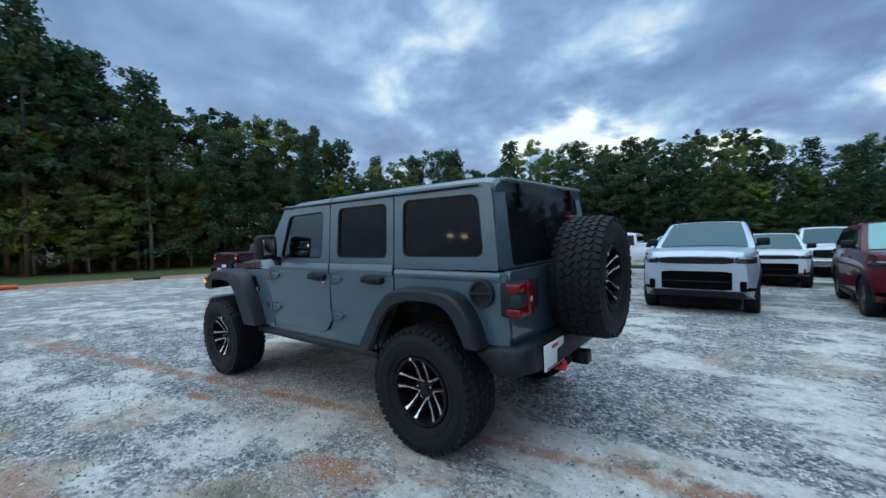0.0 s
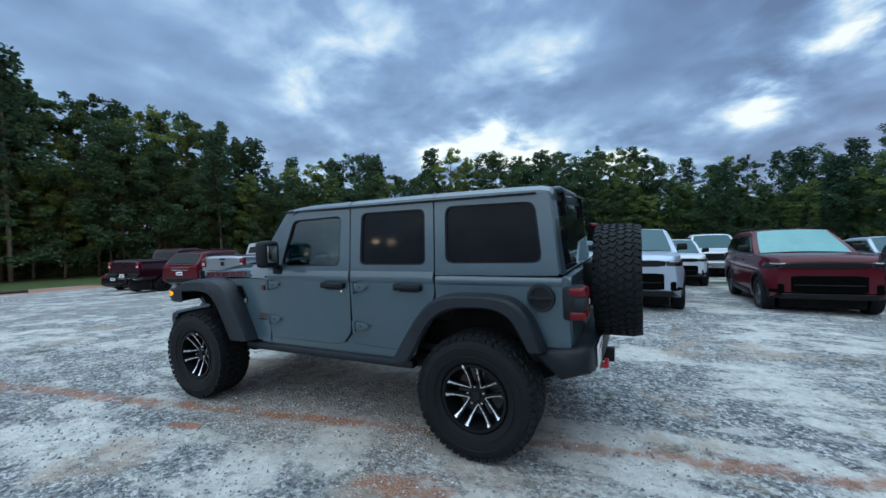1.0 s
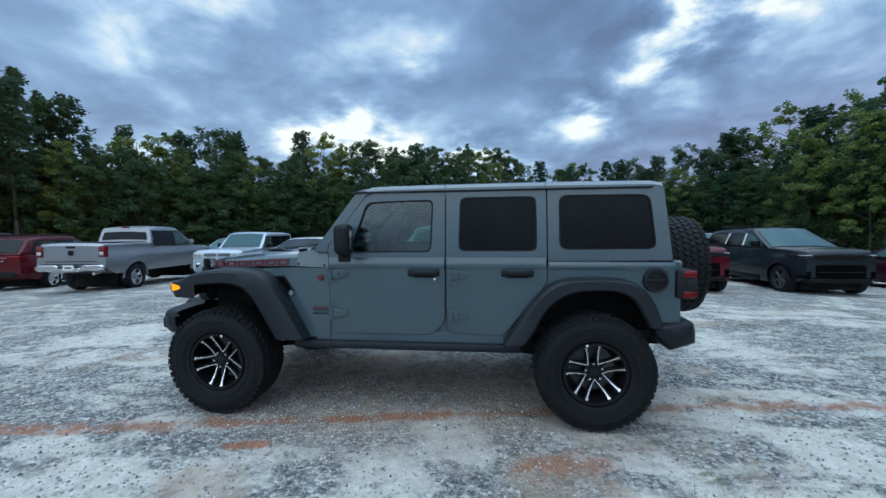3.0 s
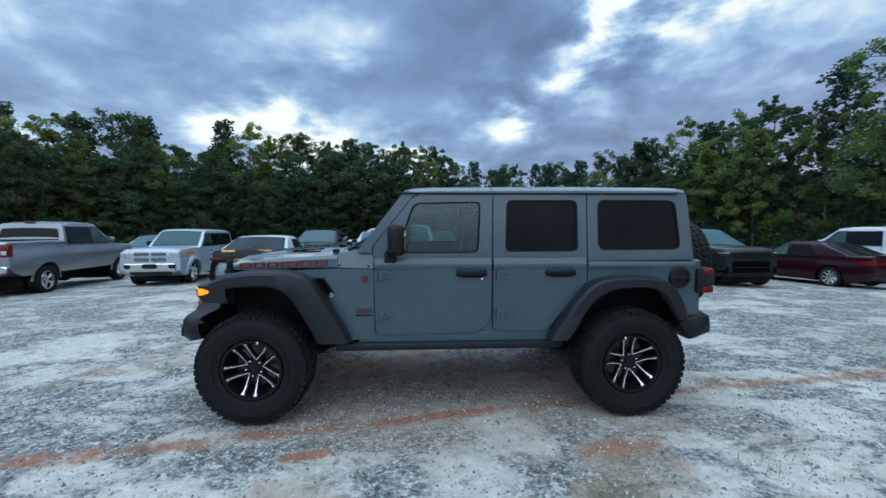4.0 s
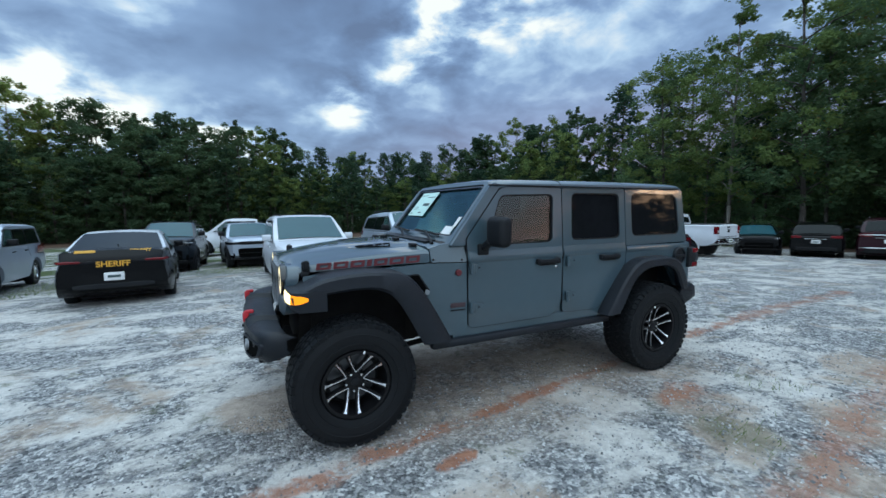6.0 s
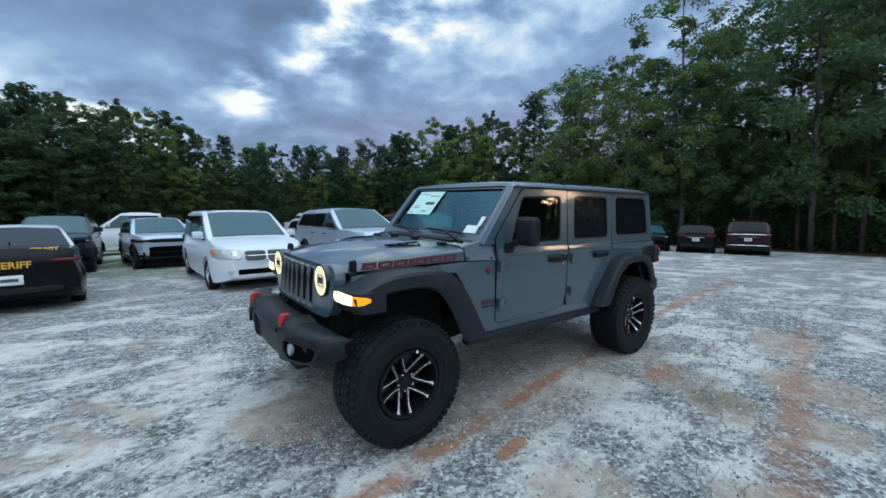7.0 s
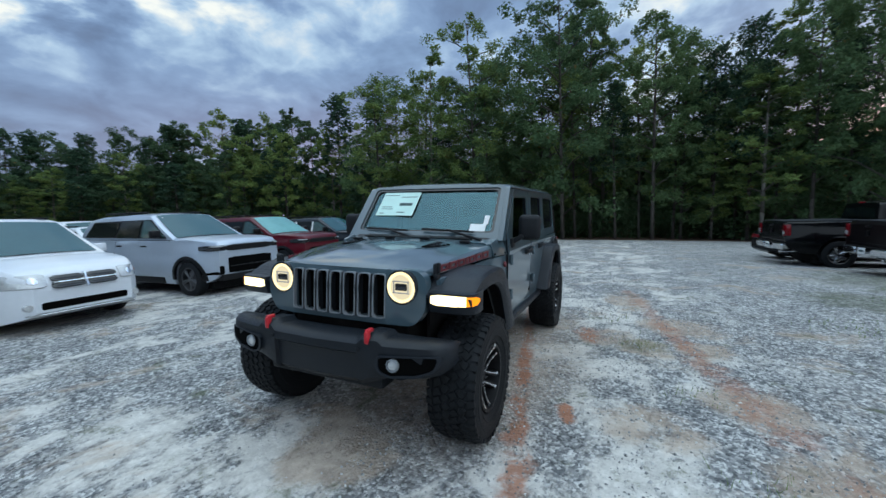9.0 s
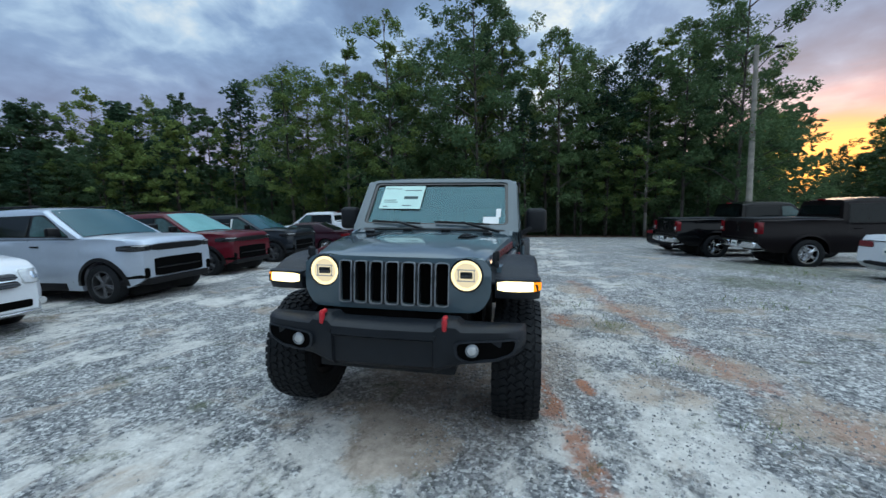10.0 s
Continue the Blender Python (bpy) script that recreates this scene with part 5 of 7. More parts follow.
frame_out = rounded([(0.775, -0.02), (0.742, 1.0), (-0.742, 1.0), (-0.775, -0.02)], [0.02, 0.09, 0.09, 0.02], 6)
frame_in = rounded([(0.722, 0.115), (0.700, 0.950), (-0.700, 0.950), (-0.722, 0.115)], 0.06, 6)
ws = part("windscreen_frame", plate(frame_out, [frame_in], on_screen, 0.075), ANVIL, jeep, "", 30)
band = rounded([(0.692, 0.150), (0.672, 0.915), (-0.672, 0.915), (-0.692, 0.150)], 0.05, 6)
part("glass_border", plate(frame_in, [band], lambda a, b, c: on_screen(a, b, c + 0.010), 0.012), GLOSSBLACK, ws)
part("windscreen_glass", plate(frame_in, [], lambda a, b, c: on_screen(a, b, c + 0.025), 0.006), CLEAR, ws)
part("header_band", plate([(0.680, 0.84), (0.675, 0.92), (-0.675, 0.92), (-0.680, 0.84)], [], lambda a, b, c: on_screen(a, b, c + 0.034), 0.004), BLACK, ws)


def sticker(name, y0, y1, v0, v1, material, parent, skew=0.0, deep=0.019):
    return part(name, plate([(y0, v0), (y1, v0), (y1 + skew, v1), (y0 + skew, v1)], [], lambda a, b, c: on_screen(a, b, c + deep), 0.003), material, parent, "", 0)


tag = sticker("price_sheet", -0.610, -0.170, 0.43, 0.90, MINT, ws, 0.02)
for a, b, c, d in ((-0.36, -0.21, 0.63, 0.68), (-0.36, -0.18, 0.80, 0.81), (-0.57, -0.52, 0.47, 0.48), (-0.36, -0.27, 0.49, 0.50), (-0.58, -0.40, 0.84, 0.845), (-0.57, -0.42, 0.56, 0.565), (-0.57, -0.44, 0.60, 0.605)):
    sticker("sheet_print", a, b, c, d, INK, tag, 0, 0.0165)
sticker("paper_slip", 0.31, 0.63, 0.115, 0.150, WHITE, ws)
sticker("paper_slip", 0.48, 0.63, 0.155, 0.285, WHITE, ws)
sticker("paper_slip", 0.60, 0.645, 0.285, 0.44, WHITE, ws)
bm = bmesh.new()
box(bm, (0.26, 0.03, 1.725), (0.07, 0.17, 0.10), 0.02)
part("mirror_pod", bm, BLACK, ws)
for y0, y1 in ((-0.62, -0.12), (0.02, 0.55)):
    bm = bmesh.new()
    a, b = on_screen(y0, 0.135, -0.02), on_screen(y1, 0.10, -0.02)
    rod(bm, a, b, 0.011, 0.009, 8)
    rod(bm, on_screen((y0 + y1) / 2, 0.12, -0.03), (0.80, y1 + 0.10, 1.345), 0.010, 0.014, 8)
    part("wiper", bm, BLACK, jeep)

# cowl and the flanks ahead of the doors


for s in (1, -1):
    bm = plate(rounded([(0.577, 1.206), (0.583, 1.335), (0.655, 1.360), (0.745, 1.350), (0.872, 1.322), (0.872, 1.214)], 0.012, 3), [], lambda u, v, w: Vector((u, s * (0.822 - 0.10 * (u - 0.58) - 0.30 * max(0, v - 1.22) - w), v)), 0.03)
    part("cowl_side", bm, ANVIL, jeep, "", 30)
    bm = plate(rounded([(0.577, 1.200), (0.577, 0.63), (0.78, 0.63), (1.06, 1.06), (1.80, 1.06), (1.80, 1.165), (0.90, 1.207)], 0.01, 2), [], lambda u, v, w: Vector((u, s * (0.832 - 0.085 * max(0.0, u - 0.62) ** 1.2 - 0.07 * max(0, v - 1.0) - w), v)), 0.03)
    part("front_flank", bm, ANVIL, jeep, "", 30)
    for q in ((0.62, 1.226), (0.855, 1.235)):
        boxed("cowl_bolt", (q[0], s * (0.822 - 0.10 * (q[0] - 0.58) + 0.002), q[1]), (0.016, 0.012, 0.016), BLACK, jeep, 0.004)
    # fender vent
    skin = lambda u, v: 0.832 - 0.085 * max(0.0, u - 0.62) ** 1.2 - 0.07 * max(0, v - 1.0)
    rim = [(1.075, 1.132), (0.978, 1.136), (0.892, 1.004), (0.905, 0.962), (0.955, 0.965)]
    bm = plate(rounded(rim, 0.014, 3), [], lambda u, v, w: Vector((u, s * (skin(u, v) + 0.004 - w), v)), 0.02)
    vent = part("side_vent", bm, PLASTIC, jeep)
    # flat sheet on the vent, its near-black colour paints the shade inside
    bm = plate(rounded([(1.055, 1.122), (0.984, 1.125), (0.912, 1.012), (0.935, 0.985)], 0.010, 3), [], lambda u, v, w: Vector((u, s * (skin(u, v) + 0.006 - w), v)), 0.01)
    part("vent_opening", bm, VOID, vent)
    bm = plate(rounded([(0.926, 1.018), (0.893, 1.002), (0.906, 0.968), (0.938, 0.978)], 0.008, 3), [], lambda u, v, w: Vector((u, s * (skin(u, v) + 0.009 - w), v)), 0.01)
    part("vent_lip", bm, TRIM, vent)
    # round red badge and the small emblem, kept as plain shapes
    bm = bmesh.new()
    lathe(bm, [(0.0, 0.012), (0.022, 0.012), (0.026, 0.004), (0.026, -0.004), (0.0, -0.004)], 16)
    o = part("round_badge", bm, DECAL, jeep)
    o.matrix_basis = pose(0.652, s * 0.826, 1.125, 0, 0, 0 if s > 0 else 180)
    for i, (w, dz) in enumerate(((0.13, 0.0), (0.13, -0.040))):
        boxed("emblem_bar", (0.66, s * 0.829, 0.868 + dz), (w, 0.006, 0.036 if i == 0 else 0.010), EMBLEM if i == 0 else BLACK, jeep, 0.003)

# cowl top
rings = []
for x, z in ((0.62, 1.352), (0.72, 1.350), (0.80, 1.338), (0.87, 1.326)):
    h = 0.80 - 0.10 * (x - 0.58)
    rings.append(cross(x, 0, [(h - 0.03, z - 0.10), (h - 0.035, z - 0.02), (h - 0.07, z), (0.3, z + 0.012), (0.0, z + 0.014)]))
part("cowl_top", loft(rings), ANVIL, jeep, "", 30)
boxed("cowl_grille", (0.775, 0, 1.357), (0.10, 1.10, 0.012), BLACK, jeep, 0.004, (0, 6, 0))

# bonnet
HOOD_W = [(0.878, 0.768), (0.95, 0.762), (1.10, 0.745), (1.30, 0.722), (1.50, 0.695), (1.66, 0.672), (1.78, 0.652)]
HOOD = [(0.878, 1.214, 1.305, 1.335, 0.768), (0.95, 1.213, 1.304, 1.336, 0.762), (1.10, 1.210, 1.297, 1.332, 0.745), (1.30, 1.205, 1.283, 1.322, 0.722), (1.50, 1.198, 1.264, 1.306, 0.695), (1.66, 1.190, 1.242, 1.286, 0.672),
        (1.78, 1.184, 1.228, 1.266, 0.652), (1.86, 1.180, 1.216, 1.250, 0.640), (1.905, 1.180, 1.206, 1.238, 0.630), (1.925, 1.180, 1.198, 1.226, 0.622)]
rings = []
for x, ze, zs, zt, w in HOOD:
    f = 1 if x < 1.8 else max(0.0, (1.925 - x) / 0.125)
    rings.append([(a - 0.075 * (b / 0.62) ** 2 * max(0.0, x - 1.5) / 0.425, b, c) for a, b, c in cross(x, 0, [(w + 0.006, ze), (w, zs - 0.022), (w - 0.02, zs), (w * 0.80, zs + (zt - zs) * 0.45), (w * 0.66, zs + (zt - zs) * 0.55), (w * 0.60, zs + (zt - zs) * 0.55 + 0.016 * f), (w * 0.3, zt + 0.008 * f), (0.0, zt + 0.010 * f)])])
bonnet = part("bonnet", loft(rings), ANVIL, jeep, "", 28)


def hood_at(x, y):
    for (a, b) in zip(HOOD, HOOD[1:]):
        if x <= b[0]:
            t = (x - a[0]) / (b[0] - a[0])
            zs, zt, w = [a[i] + (b[i] - a[i]) * t for i in (2, 3, 4)]
            q = abs(y) / w
            tab = [(0.0, zt + 0.010), (0.3, zt + 0.008), (0.60, zs + (zt - zs) * 0.55 + 0.016), (0.66, zs + (zt - zs) * 0.55), (0.80, zs + (zt - zs) * 0.45), (0.97, zs)]
            return lerp_table(tab, q)
    return 1.2


for s in (1, -1):
    # shallow vents let into the bonnet
    o = [(1.42, 0.325), (1.40, 0.43), (1.09, 0.515), (1.04, 0.345)]
    on_hood = lambda up: (lambda u, v, w: Vector((u, v, hood_at(u, v) + up - w)))
    part("vent_hood", plate(rounded([(a, s * b) for a, b in o], 0.03, 4), [], on_hood(0.003), 0.02), ANVIL, bonnet)
    part("bonnet_vent", plate(rounded([(1.36, s * 0.345), (1.35, s * 0.425), (1.10, s * 0.495), (1.06, s * 0.36)], 0.025, 4), [], on_hood(0.006), 0.01), VOID, bonnet)
    for q in (0.15, 0.5, 0.85):
        xa = 1.31 - 0.20 * q
        part("vent_slat", plate([(xa, s * 0.362), (xa + 0.012, s * (0.425 + 0.05 * q)), (xa - 0.002, s * (0.425 + 0.05 * q)), (xa - 0.014, s * 0.362)], [], on_hood(0.008), 0.008), FLARE, bonnet)
    for x, y in ((0.95, 0.18), (0.93, 0.55)):
        bm = bmesh.new()
        box(bm, (x, s * y, hood_at(x, y) + 0.014), (0.05, 0.09, 0.028), 0.011)
        part("washer_jet", bm, BLACK, bonnet)
    # bonnet catch
    bm = bmesh.new()
    box(bm, (1.775, s * 0.675, 1.215), (0.055, 0.03, 0.10), 0.012)
    box(bm, (1.785, s * 0.688, 1.176), (0.055, 0.03, 0.04), 0.012)
    box(bm, (1.775, s * 0.690, 1.235), (0.035, 0.03, 0.07), 0.010)
    part("bonnet_catch", bm, PLASTIC, bonnet)
    # the name on the flank, as plain blocks in its colour
    x = 1.705
    for wd in (0.098, 0.100, 0.098, 0.034, 0.096, 0.106, 0.104):
        x1 = x - wd
        zl = lambda u: 1.196 + (1.707 - u) * 0.032
        zh = lambda u: 1.242 + (1.707 - u) * 0.0405
        q = [(x, zl(x)), (x1, zl(x1)), (x1 - 0.008, zh(x1)), (x - 0.008, zh(x))]
        hole = [] if wd < 0.05 else [[(x - 0.024, zl(x) + 0.014), (x1 + 0.020, zl(x1) + 0.014), (x1 + 0.014, zh(x1) - 0.014), (x - 0.030, zh(x) - 0.014)]]
        part("decal_block", plate(q, hole, lambda u, v, w: Vector((u, s * (lerp_table(HOOD_W, u) + 0.009 - w), v)), 0.012), DECAL, bonnet, "", 0)
        x = x1 - 0.018

# grille, lamps


def on_nose(y, z, w):
    lean = 0.0 if z < 1.10 else (z - 1.10) * 0.22
    return Vector((1.962 - lean - 0.055 * (y / 0.65) ** 2 - w, y, z))


slots, lamps = [], []
for i in range(7):
    c = (i - 3) * 0.1135
    slots.append(rounded([(c - 0.041, 0.910), (c + 0.041, 0.910), (c + 0.041, 1.192), (c - 0.041, 1.192)], 0.022, 4))
for s in (1, -1):
    lamps.append([(s * 0.500 + 0.112 * math.cos(t), 1.118 + 0.112 * math.sin(t)) for t in (2 * math.pi * i / 28 for i in range(28))])
# the shell: two lamp panels, bars above and below, and the uprights between the slots
right = rounded([(0.385, 0.868), (0.590, 0.868), (0.662, 0.98), (0.662, 1.165), (0.600, 1.226), (0.385, 1.226)], [0.001, 0.07, 0.05, 0.05, 0.05, 0.001], 5)
grille = part("grille_shell", plate([(-0.386, 0.868), (0.386, 0.868), (0.386, 0.910), (-0.386, 0.910)], [], on_nose, 0.075), ANVIL, jeep, "", 30)
part("shell_top", plate([(-0.386, 1.192), (0.386, 1.192), (0.386, 1.226), (-0.386, 1.226)], [], on_nose, 0.075), ANVIL, grille, "", 30)
for s in (1, -1):
    lamp_hole = [(abs(u), v) for u, v in lamps[0]]
    part("lamp_panel", plate(right, [lamp_hole], lambda u, v, w: on_nose(s * u, v, w), 0.075), ANVIL, grille, "", 30)
for i in range(1, 7):
    c = (i - 3.5) * 0.1135
    h = 0.016 if 0 < i < 7 else 0.022
    rings = [[tuple(on_nose(c + dy, z, w)) for dy, w in ((-h, 0.06), (-h, 0.008), (-h * 0.4, -0.004), (h * 0.4, -0.004), (h, 0.008), (h, 0.06))] for z in (0.910, 0.98, 1.05, 1.10, 1.15, 1.192)]
    part("grille_upright", loft(rings), UPRIGHT, grille, "", 30)
for o in slots:
    c = Vector((sum(p[0] for p in o) / len(o), 1.051))
    big = [((p[0] - c.x) * 1.17 + c.x, (p[1] - c.y) * 1.04 + c.y) for p in o]
    part("slot_trim", plate(big, [o], lambda y, z, w: on_nose(y, z, w - 0.009), 0.03), TRIM, grille)
# sheet behind the slots, blackened to carry their depth of shade
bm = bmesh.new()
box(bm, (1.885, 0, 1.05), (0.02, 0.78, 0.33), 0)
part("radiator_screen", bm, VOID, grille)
for s in (1, -1):
    y, z = s * 0.500, 1.118
    head = on_nose(y, z, 0)
    bm = bmesh.new()
    lathe(bm, [(0.112, -0.07), (0.112, 0.008), (0.102, 0.010), (0.100, -0.012), (0.0, -0.02), (0.0, -0.07)], 30, "X")
    lamp_ob = part("headlamp", bm, GLOSSBLACK, jeep)
    lamp_ob.matrix_basis = Matrix.Translation(head)
    bm = bmesh.new()
    lathe(bm, [(0.100, 0.002), (0.100, 0.010), (0.084, 0.012), (0.082, 0.002)], 30, "X")
    part("halo_ring", bm, HALO, lamp_ob)
    bm = bmesh.new()
    lathe(bm, [(0.086, -0.01), (0.086, 0.000), (0.0, 0.006), (0.0, -0.01)], 26, "X")
    part("reflector", bm, REFLECT, lamp_ob)
    boxed("projector", (0.004, 0, 0.002), (0.020, 0.084, 0.046), DARKLENS, lamp_ob, 0.008)
    boxed("lamp_bar", (0.008, 0, -0.036), (0.010, 0.120, 0.007), CLEARLENS, lamp_ob, 0.002)
    boxed("lamp_bar", (0.008, 0, 0.038), (0.010, 0.120, 0.007), CLEARLENS, lamp_ob, 0.002)
    for dy in (-0.052, 0.052):
        boxed("lamp_bar", (0.007, dy, 0.0), (0.010, 0.006, 0.080), CLEARLENS, lamp_ob, 0.002)


# fender flares
def flare(name, outer, inner, y_in, y_out, s):
    rings = []
    for (ox, oz), (ix, iz) in zip(outer, inner):
        yi = y_in(ox)
        c = Vector((ix - ox, iz - oz))
        p = lambda t: (ox + c.x * t, oz + c.y * t)
        rings.append([(ox, s * yi, oz), (ox, s * (y_out - 0.055), oz - 0.003), (*p(0.06)[:1], s * (y_out - 0.018), p(0.06)[1]), (p(0.22)[0], s * y_out, p(0.22)[1]), (p(0.86)[0], s * (y_out + 0.004), p(0.86)[1]),
                      (ix, s * (y_out - 0.014), iz), (p(0.95)[0], s * (y_out - 0.04), p(0.95)[1]), (p(0.4)[0], s * (y_out - 0.06), p(0.4)[1]), (p(0.2)[0], s * yi, p(0.2)[1])])
    return part(name, loft(rings), FLARE, jeep, "", 38)


def dense(pts, n=3):
    """A smooth line through points."""
    out = []
    for i in range(len(pts) - 1):
        p0, p1, p2, p3 = (Vector(pts[max(0, min(len(pts) - 1, i + k))]) for k in (-1, 0, 1, 2))
        for j in range(n):
            t = j / n
            out.append(tuple(0.5 * ((2 * p1) + (p2 - p0) * t + (2 * p0 - 5 * p1 + 4 * p2 - p3) * t * t + (3 * p1 - p0 - 3 * p2 + p3) * t ** 3)))
    return out + [pts[-1]]


F_OUT = dense([(1.900, 1.078), (1.81, 1.122), (1.70, 1.172), (1.56, 1.196), (1.385, 1.203), (1.20, 1.185), (1.075, 1.128), (0.955, 0.981), (0.84, 0.79), (0.755, 0.635)])
F_IN = dense([(1.885, 1.010), (1.80, 1.042), (1.70, 1.066), (1.56, 1.080), (1.40, 1.082), (1.285, 1.053), (1.20, 0.985), (1.12, 0.86), (1.06, 0.75), (1.00, 0.635)])
R_OUT = dense([(-0.835, 0.630), (-0.920, 0.765), (-1.045, 0.950), (-1.17, 1.080), (-1.30, 1.132), (-1.47, 1.143), (-1.65, 1.140), (-1.80, 1.105), (-1.91, 0.985), (-1.985, 0.790)])
R_IN = dense([(-1.000, 0.640), (-1.060, 0.73), (-1.135, 0.87), (-1.230, 0.975), (-1.36, 1.035), (-1.50, 1.050), (-1.65, 1.045), (-1.76, 0.990), (-1.825, 0.885), (-1.875, 0.790)])
for s in (1, -1):
    flare("front_flare", F_OUT, F_IN, lambda x: 0.80 - 0.19 * max(0.0, x - 0.85), 0.962, s)
    flare("rear_flare", R_OUT, R_IN, lambda x: 0.825, 0.962, s)
    # bay walls in the wheel arches
    for x0, x1, zt in ((1.02, 1.74, 1.09), (-1.95, -0.98, 1.06)):
        q = [(0.59, zt - 0.5), (0.59, zt), (0.82, zt), (0.82, zt - 0.012), (0.61, zt - 0.03), (0.61, zt - 0.5)]
        part("wheel_arch_liner", loft([[(x, s * y, z) for y, z in q] for x in (x0, x1)]), SHADOWY, jeep)
    # running lamp and amber marker on the front of the flare
    rings = []
    for y, x in ((0.690, 1.915), (0.75, 1.918), (0.85, 1.912), (0.94, 1.895), (0.972, 1.865), (0.980, 1.80)):
        rings.append([(x, s * y, 1.100), (x + 0.004, s * y, 1.060), (x, s * y, 1.012), (x - 0.02, s * y, 0.972), (x - 0.12, s * y * 0.985, 0.965), (x - 0.12, s * y * 0.985, 1.105)])
    base = part("flare_nose", loft(rings), FLARE, jeep, "", 40)
    rings = []
    for y, x, h in ((0.702, 1.921, 0.024), (0.75, 1.924, 0.033), (0.85, 1.918, 0.033), (0.932, 1.904, 0.030)):
        rings.append([(x, s * y, 1.056 + h), (x, s * y, 1.056 - h), (x - 0.03, s * y, 1.056 - h), (x - 0.03, s * y, 1.056 + h)])
    part("running_lamp", loft(rings), LAMPGLOW, base)
    rings = []
    for y, x, h in ((0.936, 1.903, 0.029), (0.967, 1.880, 0.028), (0.984, 1.845, 0.024), (0.986, 1.800, 0.010)):
        rings.append([(x, s * y, 1.056 + h), (x, s * y, 1.056 - h), (x - 0.02, s * y * 0.96, 1.056 - h), (x - 0.02, s * y * 0.96, 1.056 + h)])
    part("amber_marker", loft(rings), AMBERGLOW, base)

# front bumper: y, back, front, underside and top of sections across the vehicle
BUMP = [(-0.895, 1.93, 1.965, 0.700, 0.800), (-0.885, 1.93, 2.01, 0.680, 0.822), (-0.860, 1.93, 2.055, 0.655, 0.834), (-0.82, 1.94, 2.090, 0.632, 0.838), (-0.74, 1.95, 2.122, 0.612, 0.840), (-0.60, 1.96, 2.152, 0.598, 0.840), (-0.50, 1.96, 2.168, 0.590, 0.840),
        (-0.470, 1.97, 2.174, 0.580, 0.868), (-0.365, 1.97, 2.184, 0.545, 0.870), (-0.335, 1.97, 2.188, 0.536, 0.842), (-0.325, 1.97, 2.189, 0.534, 0.838), (0.0, 1.97, 2.200, 0.532, 0.836)]
full = BUMP + [(-y, a, b, c, d) for y, a, b, c, d in reversed(BUMP[:-1])]
rings = []
for y, xb, xf, zb, zt in full:
    deep = 0.026 if abs(y) < 0.33 else 0.0
    m = 0.738 if abs(y) < 0.35 else zb + (zt - zb) * 0.40
    rings.append([(xb, y, zt - 0.012), (xf - 0.085, y, zt), (xf - 0.030, y, zt - 0.010), (xf - 0.004, y, zt - 0.034), (xf, y, m + 0.016), (xf - deep - 0.002, y, m - 0.004), (xf - deep - 0.014, y, zb + 0.036), (xf - deep - 0.055, y, zb), (xb, y, zb + 0.02)])
bumper = part("front_bumper", loft(rings), BUMPER, jeep, "", 40)
for s in (1, -1):
    o = rounded([(0.462, 0.752), (0.462, 0.662), (0.530, 0.622), (0.70, 0.632), (0.830, 0.682), (0.856, 0.768)], 0.035, 5)
    fx = lambda y: lerp_table([(-a, c) for a, b, c, d, e in reversed(BUMP)], y) + 0.006
    i = inset(o, 0.020)
    part("fog_bezel", plate(o, [i], lambda y, z, w: Vector((fx(y) + 0.010 - w, s * y, z)), 0.03), FLARE, bumper)
    # flat sheet on the bumper, the pocket's shade painted as near-black
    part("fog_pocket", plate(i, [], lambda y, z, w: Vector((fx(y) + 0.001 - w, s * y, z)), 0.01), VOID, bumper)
    bm = bmesh.new()
    lathe(bm, [(0.040, -0.02), (0.040, 0.010), (0.033, 0.013), (0.031, 0.004), (0.0, 0.004), (0.0, -0.02)], 22, "X", (fx(0.572) + 0.002, s * 0.572, 0.700))
    fog = part("fog_lamp", bm, TRIM, bumper)
    bm = bmesh.new()
    lathe(bm, [(0.031, 0.0), (0.029, 0.008), (0.018, 0.014), (0.0, 0.016), (0.0, 0.0)], 20, "X", (fx(0.572) + 0.002, s * 0.572, 0.700))
    part("fog_lens", bm, CLEARLENS, fog)
    bm = bmesh.new()
    box(bm, (2.168, s * 0.402, 0.850), (0.044, 0.030, 0.080), 0.013)
    box(bm, (2.146, s * 0.402, 0.886), (0.064, 0.030, 0.026), 0.010)
    part("tow_hook", bm, RED, bumper, "red steel tow hook")
    boxed("bumper_bolt", (2.193, s * 0.345, 0.775), (0.010, 0.022, 0.022), PLASTIC, bumper, 0.004)
boxed("lower_valance", (2.02, 0, 0.545), (0.16, 0.92, 0.09), PLASTIC, jeep, 0.02)
boxed("sway_bar", (1.93, 0, 0.62), (0.05, 1.10, 0.05), SHADOWY, jeep, 0.02)

# sill guards, side steps of the body
for s in (1, -1):
    bm = bmesh.new()
    box(bm, (-0.04, s * 0.815, 0.572), (1.86, 0.085, 0.068), 0.022)
    for x in (0.62, 0.05, -0.55):
        box(bm, (x, s * 0.70, 0.555), (0.06, 0.18, 0.04), 0.008)
    part("sill_guard", bm, FLARE, jeep)

# rear: tailgate, glass, lamps, bumper
part("tailgate", plate(rounded([(0.80, 0.80), (0.822, 1.262), (-0.822, 1.262), (-0.80, 0.80)], 0.04, 4), [], lambda y, z, w: Vector((-2.142 + w - 0.012 * (1 - (y / 0.8) ** 2), y, z)), 0.05), ANVIL, jeep, "", 30)


def on_glass(y, v, w):
    return Vector((-2.084 + 0.064 * v + w - 0.015 * (1 - (y / 0.75) ** 2), y, 1.268 + 0.555 * v))


